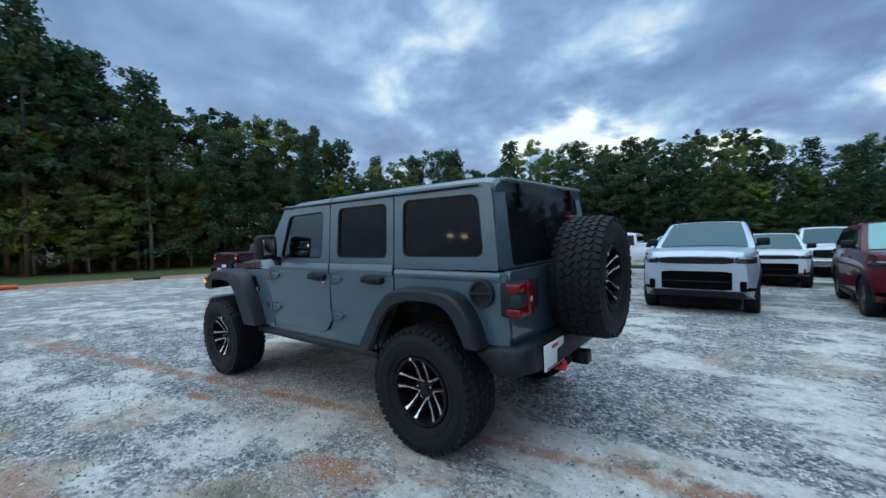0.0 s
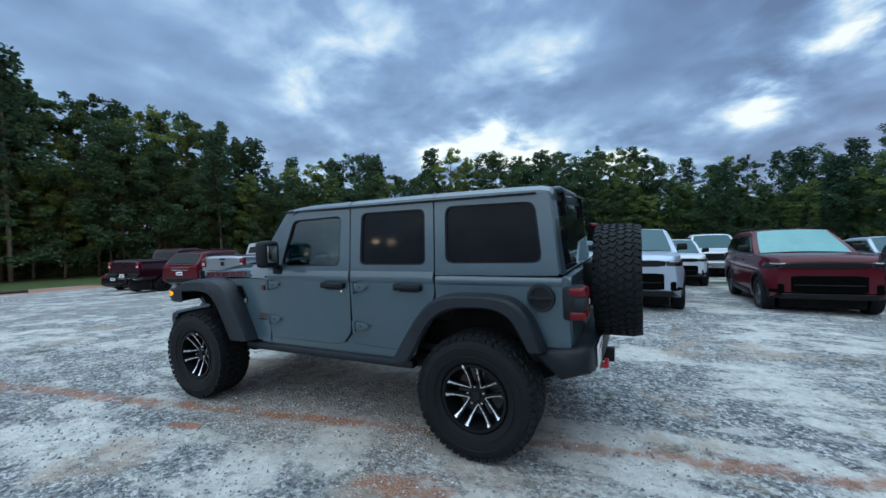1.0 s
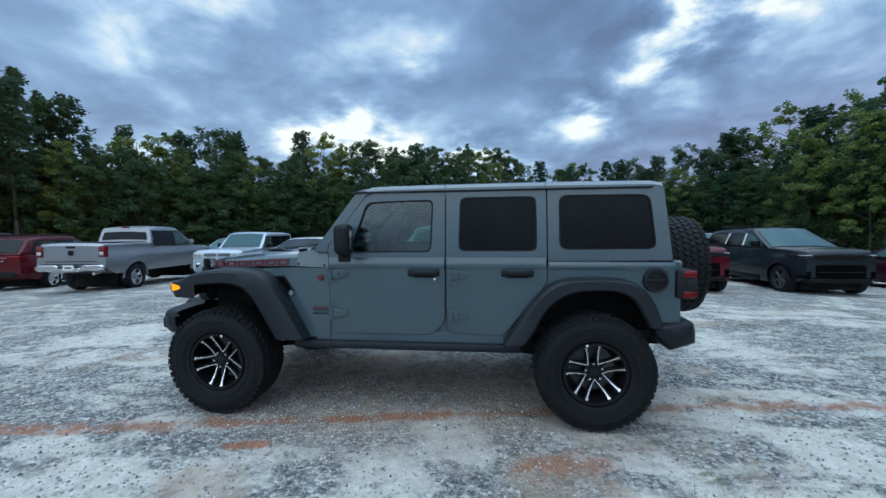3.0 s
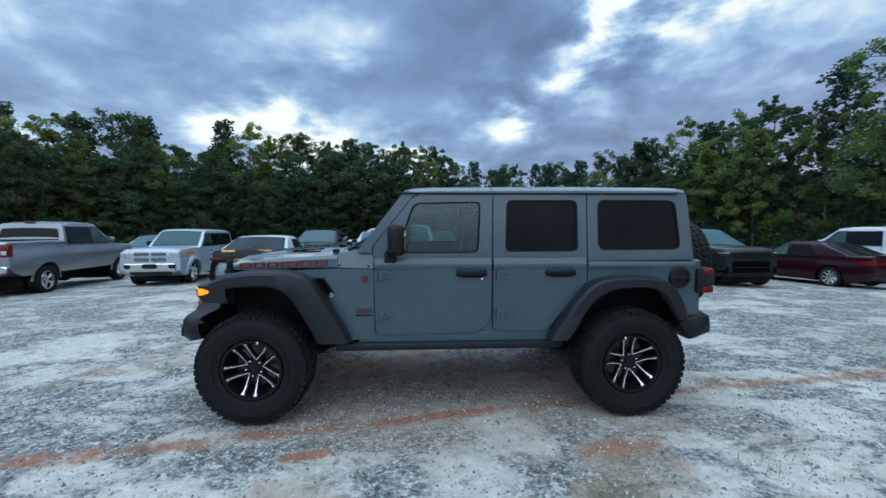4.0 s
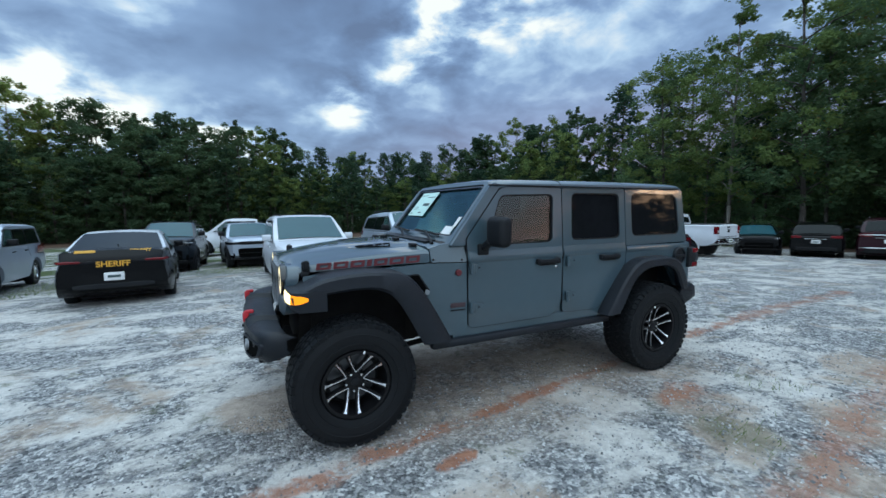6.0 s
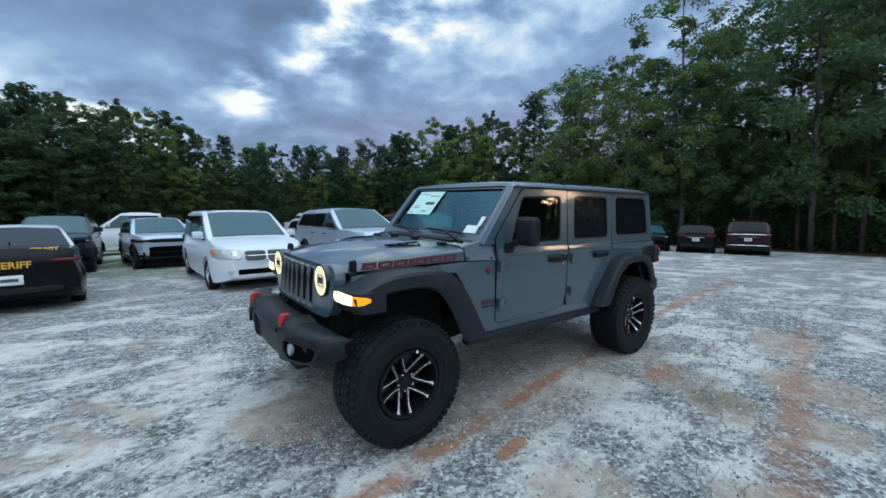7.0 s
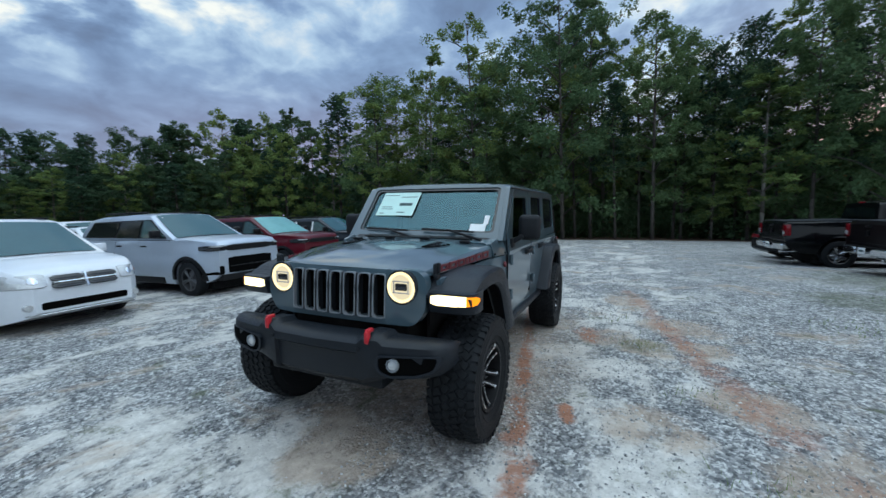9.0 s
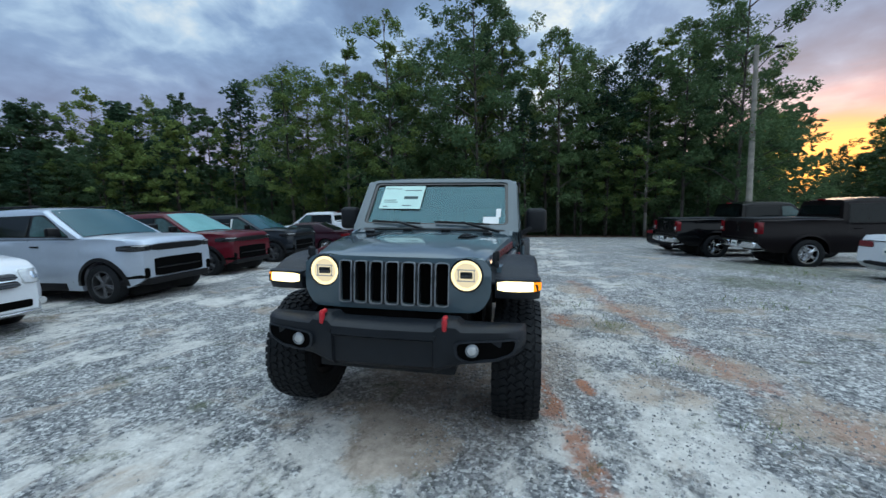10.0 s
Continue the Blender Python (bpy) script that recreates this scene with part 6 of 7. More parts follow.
g_out = rounded([(0.812, 0.0), (0.768, 1.0), (-0.768, 1.0), (-0.812, 0.0)], 0.03, 4)
g_in = rounded([(0.665, 0.03), (0.640, 0.90), (-0.640, 0.90), (-0.665, 0.03)], 0.05, 5)
back = part("hardtop_back", plate(g_out, [g_in], on_glass, 0.05), ANVIL, jeep, "", 30)
part("liftgate_glass", plate(g_in, [], lambda a, b, c: on_glass(a, b, c - 0.002), 0.006), PRIVACY, back)
for s in (1, -1):
    bm = bmesh.new()
    box(bm, on_glass(s * 0.47, 0.94, -0.02), (0.03, 0.045, 0.10), 0.008, pose(0, 0, 0, 0, 9, 0))
    box(bm, on_glass(s * 0.47, 0.82, -0.015), (0.025, 0.035, 0.12), 0.008, pose(0, 0, 0, 0, 9, 0))
    part("glass_hinge", bm, BLACK, back)
    bm = bmesh.new()
    box(bm, (-2.155, s * 0.775, 1.094), (0.13, 0.185, 0.215), 0.022)
    tl = part("tail_lamp", bm, PLASTIC, jeep)
    for z in (1.168, 1.020):
        bm = bmesh.new()
        box(bm, (-2.182, s * 0.778, z), (0.10, 0.186, 0.056), 0.014)
        part("red_lens", bm, REDLENS, tl)
    bm = bmesh.new()
    box(bm, (-2.190, s * 0.728, 1.094), (0.095, 0.085, 0.19), 0.012)
    part("red_lens", bm, REDLENS, tl)
    boxed("lamp_cover", (-2.20, s * 0.825, 1.094), (0.075, 0.09, 0.085), FLARE, tl, 0.012)
    boxed("reflector", (-2.238, s * 0.73, 1.094), (0.010, 0.028, 0.03), CLEARLENS, tl, 0.003)
boxed("high_brake_lamp", (-2.20, -0.10, 1.588), (0.06, 0.15, 0.035), REDLENS, jeep, 0.012)
boxed("brake_lamp_arm", (-2.19, -0.10, 1.55), (0.08, 0.07, 0.12), BLACK, jeep, 0.01)
boxed("rear_spoiler_lip", (-2.04, 0, 1.842), (0.06, 1.36, 0.03), ANVIL, jeep, 0.012)
RB = [(-0.890, -2.02, -2.140, 0.640, 0.790), (-0.875, -2.02, -2.205, 0.612, 0.806), (-0.83, -2.02, -2.242, 0.592, 0.816), (-0.74, -2.02, -2.262, 0.586, 0.820), (-0.50, -2.02, -2.266, 0.584, 0.816), (-0.46, -2.02, -2.282, 0.570, 0.80), (0.0, -2.02, -2.292, 0.575, 0.79)]
rings = []
for y, xb, xf, zb, zt in RB + [(-a, b, c, d, e) for a, b, c, d, e in reversed(RB[:-1])]:
    rings.append([(xb + 0.085, y, zt - 0.035), (xf + 0.06, y, zt), (xf + 0.012, y, zt - 0.025), (xf, y, zt - 0.085), (xf - 0.002, y, zb + 0.060), (-2.068, y, zb), (xb + 0.075, y, zb + 0.105)])
rear_bumper = part("rear_bumper", loft(rings), BUMPER, jeep, "", 45)
tag = boxed("dealer_plate", (-2.276, 0.50, 0.70), (0.010, 0.31, 0.165), WHITE, jeep, 0.003)
boxed("plate_print", (-0.006, 0.0, 0.055), (0.004, 0.10, 0.022), RED, tag, 0)
boxed("plate_print", (-0.006, 0.0, -0.070), (0.004, 0.26, 0.008), INK, tag, 0)
bm = bmesh.new()
box(bm, (-2.275, 0.42, 0.585), (0.09, 0.035, 0.035), 0.012)
box(bm, (-2.31, 0.42, 0.605), (0.03, 0.035, 0.07), 0.012)
part("rear_tow_hook", bm, RED, jeep)
boxed("hitch_receiver", (-2.28, 0, 0.55), (0.12, 0.10, 0.10), BLACK, jeep, 0.01)
boxed("tailgate_handle", (-2.165, 0.52, 1.10), (0.03, 0.05, 0.20), PLASTIC, jeep, 0.012)

# mirrors
for s in (1, -1):
    bm = bmesh.new()
    box(bm, (0.385, s * 0.985, 1.445), (0.125, 0.20, 0.235), 0.045, pose(0, 0, 0, 0, 0, s * 8), 3)
    box(bm, (0.43, s * 0.88, 1.335), (0.07, 0.14, 0.045), 0.015, pose(0, 0, 0, s * 30, 0, 0))
    box(bm, (0.44, s * 0.84, 1.30), (0.10, 0.03, 0.09), 0.012)
    mir = part("door_mirror", bm, PLASTIC, jeep)
    boxed("mirror_glass", (0.3225, s * 0.985, 1.445), (0.006, 0.112, 0.145), CHROME, mir, 0.003, (0, 0, s * 8))


# wheels
def tread_tyre(r, w, rim):
    bm = bmesh.new()
    t = w / 2
    lathe(bm, [(rim, -t * 0.72), (rim * 1.05, -t * 0.86), (r * 0.72, -t * 1.0), (r * 0.88, -t * 0.98), (r * 0.964, -t * 0.86), (r * 0.974, -t * 0.5), (r * 0.974, t * 0.5), (r * 0.964, t * 0.86), (r * 0.88, t * 0.98), (r * 0.72, t * 1.0), (rim * 1.05, t * 0.86), (rim, t * 0.72)], 56)
    n = 48
    rng = random.Random(4)
    faces = []
    for i in range(n):
        a = 2 * math.pi * i / n
        for row, (yc, wy, la, turn) in enumerate(((-0.84, 0.30, 0.70, 0.0), (-0.50, 0.31, 0.76, 30), (-0.17, 0.29, 0.74, -32), (0.17, 0.29, 0.74, 32), (0.50, 0.31, 0.76, -30), (0.84, 0.30, 0.70, 0.0))):
            aa = a + (0.0, 0.7, 1.5, 0.4, 1.1, 1.0)[row] * math.pi / n
            arc = 2 * math.pi * r / n
            dr = r * 0.981 - (0.016 if abs(yc) > 0.7 else 0.0)
            sizes = (arc * la * 1.12, wy * t, r * 0.030 + (0.012 if abs(yc) > 0.7 else 0))
            m = Matrix.Rotation(-aa, 4, "Y") @ Matrix.Translation((dr, yc * t, 0)) @ Matrix.Rotation(radians(turn + rng.uniform(-9, 9)), 4, "X") @ Matrix.Rotation(radians(14 * (1 if yc > 0 else -1) if abs(yc) > 0.7 else 0), 4, "Z")
            faces.append((m, sizes, i % 2 if abs(yc) > 0.7 else 0))
    for m, (la, wy, hh), long_ in faces:
        wy = wy * (1.12 if long_ else 0.96)
        vs = []
        for x, k in ((-hh / 2, 1.0), (hh / 2, 0.86)):
            for yy, zz in ((-1, -1), (1, -1), (1, 1), (-1, 1)):
                vs.append(bm.verts.new(m @ Vector((x, yy * wy / 2 * k, zz * la / 2 * k))))
        for q in ((4, 5, 6, 7), (0, 1, 5, 4), (1, 2, 6, 5), (2, 3, 7, 6), (3, 0, 4, 7)):
            bm.faces.new([vs[j] for j in q])
    for rr, y0 in ((r * 0.80, 0.995), (r * 0.66, 0.97)):
        for s in (1, -1):
            lathe(bm, [(rr - 0.004, s * t * y0), (rr, s * (t * y0 + 0.003)), (rr + 0.004, s * t * y0)], 48)
    me = bpy.data.meshes.new("tyre")
    bmesh.ops.recalc_face_normals(bm, faces=bm.faces)
    bm.to_mesh(me)
    bm.free()
    me.materials.append(RUBBER)
    me.shade_smooth()
    me.set_sharp_from_angle(angle=radians(32))
    return me


R_T, W_T, R_RIM = 0.440, 0.325, 0.236
TYRE = tread_tyre(R_T, W_T, R_RIM)


def spoke(i, s, stations, thick):
    """One of the two bars of a spoke: stations of reach, offset from the pair's middle, width and height."""
    a = radians(90 + 72 * i)
    c, d = Vector((math.cos(a), 0, math.sin(a))), Vector((-math.sin(a), 0, math.cos(a)))
    rings = []
    for q, off, wid, hgt in stations:
        o = c * q + d * (s * off) + Vector((0, W_T / 2 * hgt, 0))
        rings.append([tuple(o + d * wid / 2 - Vector((0, thick, 0))), tuple(o + d * wid / 2), tuple(o - d * wid / 2), tuple(o - d * wid / 2 - Vector((0, thick, 0)))])
    return loft(rings)


def rim_parts():
    """Meshes of the off-road wheel: black barrel, hub and spokes, bright machined spoke edges, nuts, cap, weight."""
    t = W_T / 2
    bm = bmesh.new()
    lathe(bm, [(0.200, -0.10), (R_RIM, -t * 0.72), (R_RIM + 0.004, t * 0.80), (R_RIM - 0.002, t * 0.88), (R_RIM - 0.022, t * 0.87), (R_RIM - 0.026, t * 0.72), (0.200, 0.02)], 48)
    rod(bm, (0, -0.06, 0), (0, -0.03, 0), 0.198, 0.198, 30)
    lathe(bm, [(0.0, t * 0.10), (0.0, t * 0.44), (0.034, t * 0.44), (0.070, t * 0.38), (0.080, t * 0.10)], 28)
    b2 = bmesh.new()
    rod(b2, (R_RIM - 0.012, t * 0.86, 0), (R_RIM - 0.012, t * 0.86 + 0.006, 0), 0.0055, 0.0045, 6)
    bolt = bpy.data.meshes.new("rim_bolt")
    b2.to_mesh(bolt)
    b2.free()
    bolt.materials.append(PLASTIC)
    arms = []
    for i in range(5):
        for s in (-1, 1):
            b2 = spoke(i, s, ((0.046, 0.030, 0.034, 0.40), (0.080, 0.034, 0.026, 0.45), (0.140, 0.037, 0.026, 0.56), (0.185, 0.043, 0.032, 0.68), (0.212, 0.049, 0.046, 0.78)), 0.045)
            bmesh.ops.recalc_face_normals(b2, faces=b2.faces)
            me = bpy.data.meshes.new("spoke")
            b2.to_mesh(me)
            b2.free()
            me.materials.append(BLACK)
            arms.append(me)
    barrel = bm
    faces = []
    for i in range(5):
        for s in (-1, 1):
            b2 = spoke(i, s, ((0.0500, 0.0364, 0.0055, 0.445), (0.080, 0.0362, 0.0065, 0.475), (0.140, 0.0390, 0.0085, 0.585), (0.180, 0.0440, 0.0110, 0.69), (0.196, 0.0480, 0.017, 0.745), (0.207, 0.0500, 0.029, 0.785)), 0.006)
            bmesh.ops.recalc_face_normals(b2, faces=b2.faces)
            me = bpy.data.meshes.new("spoke_face")
            b2.to_mesh(me)
            b2.free()
            me.materials.append(MACHINED)
            faces.append(me)
    nuts = []
    for i in range(5):
        a = radians(90 + 72 * i)
        b2 = bmesh.new()
        p = Vector((math.cos(a) * 0.062, t * 0.40, math.sin(a) * 0.062))
        rod(b2, p, p + Vector((0, 0.026, 0)), 0.0115, 0.008, 8)
        me = bpy.data.meshes.new("lug_nut")
        b2.to_mesh(me)
        b2.free()
        me.materials.append(CHROME)
        nuts.append(me)
    b2 = bmesh.new()
    lathe(b2, [(0.0, t * 0.42), (0.0, t * 0.52), (0.028, t * 0.51), (0.032, t * 0.42)], 20)
    cap = bpy.data.meshes.new("centre_cap")
    bmesh.ops.recalc_face_normals(b2, faces=b2.faces)
    b2.to_mesh(cap)
    b2.free()
    cap.materials.append(PLASTIC)
    b2 = bmesh.new()
    box(b2, (0.0, t * 0.88, R_RIM - 0.012), (0.016, 0.012, 0.022), 0.005)
    dot = bpy.data.meshes.new("balance_weight")
    b2.to_mesh(dot)
    b2.free()
    dot.materials.append(WHITE)
    b2 = bmesh.new()
    lathe(b2, [(0.070, -0.035), (0.070, -0.012), (0.170, -0.012), (0.170, -0.035)], 36)
    disc = bpy.data.meshes.new("brake_disc")
    bmesh.ops.recalc_face_normals(b2, faces=b2.faces)
    b2.to_mesh(disc)
    b2.free()
    disc.materials.append(DARKALLOY)
    me = bpy.data.meshes.new("wheel")
    bmesh.ops.recalc_face_normals(barrel, faces=barrel.faces)
    barrel.to_mesh(me)
    barrel.free()
    me.materials.append(BLACK)
    for q in (me, cap, disc):
        q.shade_smooth()
        q.set_sharp_from_angle(angle=radians(35))
    return me, faces, nuts, cap, dot, disc, arms, bolt


RIM, SPOKES, NUTS, CAP, DOT, DISC, ARMS, BOLT = rim_parts()


def offroad_wheel(m, spin, weight, name="wheel"):
    o = new(name, RIM)
    o.parent = jeep
    o.matrix_basis = m @ Matrix.Rotation(radians(spin), 4, "Y")
    for nm, me in (("tyre", TYRE), *[("spoke", q) for q in ARMS], *[("spoke_face", q) for q in SPOKES], *[("lug_nut", q) for q in NUTS], ("centre_cap", CAP), ("balance_weight", DOT), ("brake_disc", DISC)):
        if nm == "brake_disc" and name == "spare_wheel":
            continue
        c = new(nm, me)
        c.parent = o
        if nm == "balance_weight":
            c.matrix_basis = Matrix.Rotation(radians(90 - weight), 4, "Y")
    for i in range(24):
        c = new("rim_bolt", BOLT)
        c.parent = o
        c.matrix_basis = Matrix.Rotation(radians(7.5 + 15 * i), 4, "Y")


for x, steer in ((1.504, 0), (-1.504, 0)):
    offroad_wheel(pose(x, 0.835, R_T, 0, 0, steer), 27 if x > 0 else 6, 131 if x > 0 else 79)
    offroad_wheel(pose(x, -0.835, R_T, 0, 0, 180 + steer), 20, 90)
offroad_wheel(pose(-2.385, 0.0, 1.155, 0, 0, 90), 10, 60, "spare_wheel")
boxed("spare_carrier", (-2.19, 0, 1.13), (0.12, 0.30, 0.34), BLACK, jeep, 0.02)

# chassis, axles and suspension
bm = bmesh.new()
for s in (1, -1):
    box(bm, (-0.1, s * 0.42, 0.60), (4.1, 0.09, 0.15), 0.02)
    rod(bm, (1.35, s * 0.55, 0.50), (1.30, s * 0.50, 1.0), 0.035, 0.03, 10)
    rod(bm, (-1.62, s * 0.52, 0.46), (-1.75, s * 0.46, 0.95), 0.035, 0.03, 10)
    rod(bm, (1.45, s * 0.45, 0.42), (0.45, s * 0.42, 0.52), 0.025, 0.025, 8)
    rod(bm, (-1.45, s * 0.48, 0.40), (-0.45, s * 0.44, 0.50), 0.025, 0.025, 8)
part("chassis_frame", bm, SHADOWY, jeep)
for x, dy in ((1.504, 0.25), (-1.504, 0.0)):
    bm = bmesh.new()
    rod(bm, (x, -0.66, 0.44), (x, 0.66, 0.44), 0.042, 0.042, 12)
    bmesh.ops.create_uvsphere(bm, u_segments=14, v_segments=10, radius=0.14, matrix=Matrix.Translation((x, dy, 0.44)))
    part("axle", bm, SHADOWY, jeep)
bm = bmesh.new()
box(bm, (-0.75, 0, 0.55), (1.5, 1.3, 0.12), 0.02)
box(bm, (0.35, 0, 0.56), (0.7, 0.6, 0.16), 0.03)
box(bm, (1.35, 0, 0.80), (0.95, 1.0, 0.55), 0.03)
box(bm, (-1.55, 0, 0.98), (1.0, 1.12, 0.10), 0.02)
box(bm, (-2.0, 0, 0.70), (0.25, 1.3, 0.2), 0.02)
part("underbody", bm, SHADOWY, jeep)
bm = bmesh.new()
rod(bm, (-1.9, -0.45, 0.62), (-2.2, -0.45, 0.60), 0.03, 0.03, 10)
rod(bm, (-0.6, -0.3, 0.55), (1.0, -0.25, 0.55), 0.03, 0.03, 10)
part("exhaust_pipe", bm, GREYALLOY, jeep)

# inside
bm = bmesh.new()
box(bm, (-0.70, 0, 0.70), (2.8, 1.52, 0.05), 0)
part("cabin_floor", bm, SHADOWY, jeep)
bm = bmesh.new()
box(bm, (0.62, 0, 1.22), (0.30, 1.46, 0.28), 0.05)
box(bm, (0.48, 0.40, 1.33), (0.14, 0.36, 0.08), 0.03)
box(bm, (0.45, 0.0, 1.28), (0.10, 0.30, 0.20), 0.02)
part("dashboard", bm, SEAT, jeep)
for y in (0.40, -0.40):
    bm = bmesh.new()
    box(bm, (-0.02, y, 0.95), (0.54, 0.50, 0.18), 0.06)
    box(bm, (-0.32, y, 1.25), (0.16, 0.50, 0.62), 0.06, pose(0, 0, 0, 0, -14, 0))
    seat = part("front_seat", bm, SEAT, jeep)
    bm = bmesh.new()
    box(bm, (-0.42, y, 1.62), (0.10, 0.27, 0.18), 0.04, pose(0, 0, 0, 0, -8, 0))
    part("headrest", bm, SEAT, seat)
bm = bmesh.new()
box(bm, (-1.00, 0, 0.95), (0.48, 1.25, 0.18), 0.06)
box(bm, (-1.26, 0, 1.22), (0.16, 1.25, 0.56), 0.06, pose(0, 0, 0, 0, -12, 0))
for y in (0.42, -0.42):
    box(bm, (-1.33, y, 1.57), (0.10, 0.26, 0.16), 0.04)
part("rear_seat", bm, SEAT, jeep)
bm = bmesh.new()
prev = None
for i in range(25):
    a = 2 * math.pi * i / 24
    p = Vector((0.36, 0.40 + 0.185 * math.cos(a), 1.27 + 0.185 * math.sin(a) * 0.9)) + Vector((-0.06 * math.sin(a), 0, 0))
    if prev is not None:
        rod(bm, prev, p, 0.016, 0.016, 8)
    prev = p
rod(bm, (0.36, 0.22, 1.27), (0.36, 0.58, 1.27), 0.018, 0.018, 8)
rod(bm, (0.34, 0.40, 1.27), (0.55, 0.40, 1.20), 0.05, 0.05, 12)
part("steering_wheel", bm, BLACK, jeep)
bm = bmesh.new()
for s in (1, -1):
    rod(bm, (0.30, s * 0.66, 1.76), (-0.42, s * 0.68, 1.78), 0.032, 0.032, 10)
    rod(bm, (-0.42, s * 0.68, 1.78), (-1.75, s * 0.67, 1.75), 0.032, 0.032, 10)
    rod(bm, (-0.42, s * 0.70, 0.8), (-0.42, s * 0.68, 1.78), 0.032, 0.032, 10)
    rod(bm, (-1.75, s * 0.67, 1.75), (-2.0, s * 0.70, 1.25), 0.032, 0.032, 10)
rod(bm, (-0.42, -0.68, 1.78), (-0.42, 0.68, 1.78), 0.032, 0.032, 10)
part("roll_bar", bm, SEAT, jeep)

# ---- the other vehicles ----
SILVER = paint("silver_paint", (0.44, 0.50, 0.58), 0.42, 0.32)
WHITEP = paint("white_paint", (0.66, 0.69, 0.73), 0.0, 0.35)
REDP = paint("deep_red_paint", (0.085, 0.004, 0.010), 0.0, 0.45, 0.0, 0.55, 0.08)
MAROON = paint("maroon_paint", (0.022, 0.002, 0.007), 0.0, 0.45, 0.0, 0.55, 0.08)
GREYP = paint("graphite_paint", (0.010, 0.014, 0.019), 0.0, 0.42, 0.0, 0.6, 0.1)
BLACKP = paint("black_paint", (0.0022, 0.0026, 0.0034), 0.0, 0.22, 0.0, 0.25, 0.10)
EARTHY = paint("black_brown_paint", (0.0065, 0.0045, 0.0052), 0.0, 0.32, 0.0, 0.05, 0.12)
TAUPE = paint("pale_silver_paint", (0.31, 0.325, 0.35), 0.75, 0.30)

suv((-2.40, -8.52, 90), SILVER, "silver three-row sport utility with black grille and trim", 5.20, 1.98, 1.84, glass_front=SUNSHADE)
suv((-5.80, -9.22, 90), REDP, "deep red sport utility with a pale windscreen", 4.92, 1.97, 1.79, glass_front=PALESCREEN)
suv((-9.45, -9.70, 90), GREYP, "graphite grey sport utility with white film on its window posts", 4.92, 1.97, 1.79, film=True)
suv((-3.70, -14.6, 90), WHITEP, "white compact sport utility with a black grille", 4.42, 1.86, 1.64)
suv((2.30, -14.4, 97), SILVER, "silver compact sport utility, headlamps towards the lot", 4.42, 1.86, 1.64)
suv((4.85, -14.6, 90), GREYP, "grey sport utility parked behind the patrol car", 4.75, 1.92, 1.75)
suv((-0.6, -17.0, 90), SILVER, "silver sport utility in the back row", 4.6, 1.88, 1.68)
suv((-8.2, -19.0, -90), GREYP, "dark sport utility seen from behind in the back row", 4.7, 1.9, 1.72)
suv((-11.0, -17.5, 90), SILVER, "light sport utility in the back row", 4.7, 1.9, 1.75)
suv((12.9, -15.8, 96), SILVER, "light sport utility in the back row", 4.7, 1.9, 1.70)
suv((16.35, -9.65, -75), REDP, "red sport utility parked nose towards the woods", 4.88, 2.0, 1.93, rims=CHROME, clear=0.40)
suv((-24.9, -4.5, 197), MAROON, "dark red full-size sport utility with chrome bars", 5.45, 2.06, 1.92, chrome=True)
suv((-23.8, -6.7, 200), BLACKP, "black sport utility parked before the trees", 4.8, 1.95, 1.70)
suv((-22.8, -9.0, 30), BLACKP, "black car with a teal windscreen by the trees", 4.8, 1.92, 1.55)
pickup((12.2, -9.45, -81.5), TAUPE, "silver crew-cab pickup truck with chrome rear bumper", lift=0.14)
pickup((20.45, -10.05, -80), MAROON, "dark red pickup truck with a black rear bumper", BLACK, bumper=BLACK, lift=0.24)
pickup((2.6, -21.5, 0), WHITEP, "white crew-cab pickup truck standing across the row", BLACK)
pickup((-5.6, -20.5, 90), WHITEP, "white pickup truck in the back row", BLACK)
pickup((-17.0, -10.2, -85), WHITEP, "white lifted pickup truck with chrome bumper", BLACK, lift=0.10)
pickup((-12.2, 9.1, 94), BLACKP, "black pickup truck with bright wheels by the lot's edge")
pickup((-9.4, 10.3, 92), EARTHY, "dark maroon pickup truck with chrome bumper and wheels")
sedan((-13.5, -9.6, -82), MAROON, "maroon saloon with silver multi-spoke wheels", rims=CHROME)
sedan((24.25, -10.75, -75), BLACKP, "black saloon parked beyond the dark red pickup", 4.9, 1.85, 1.46)
sedan((-14.9, 8.9, 110), BLACKP, "black saloon parked beyond the pickup trucks", 4.9, 1.85, 1.46)
sedan((-5.6, 10.9, 92), WHITEP, "white saloon with red tail lamps", 4.9, 1.85, 1.46)


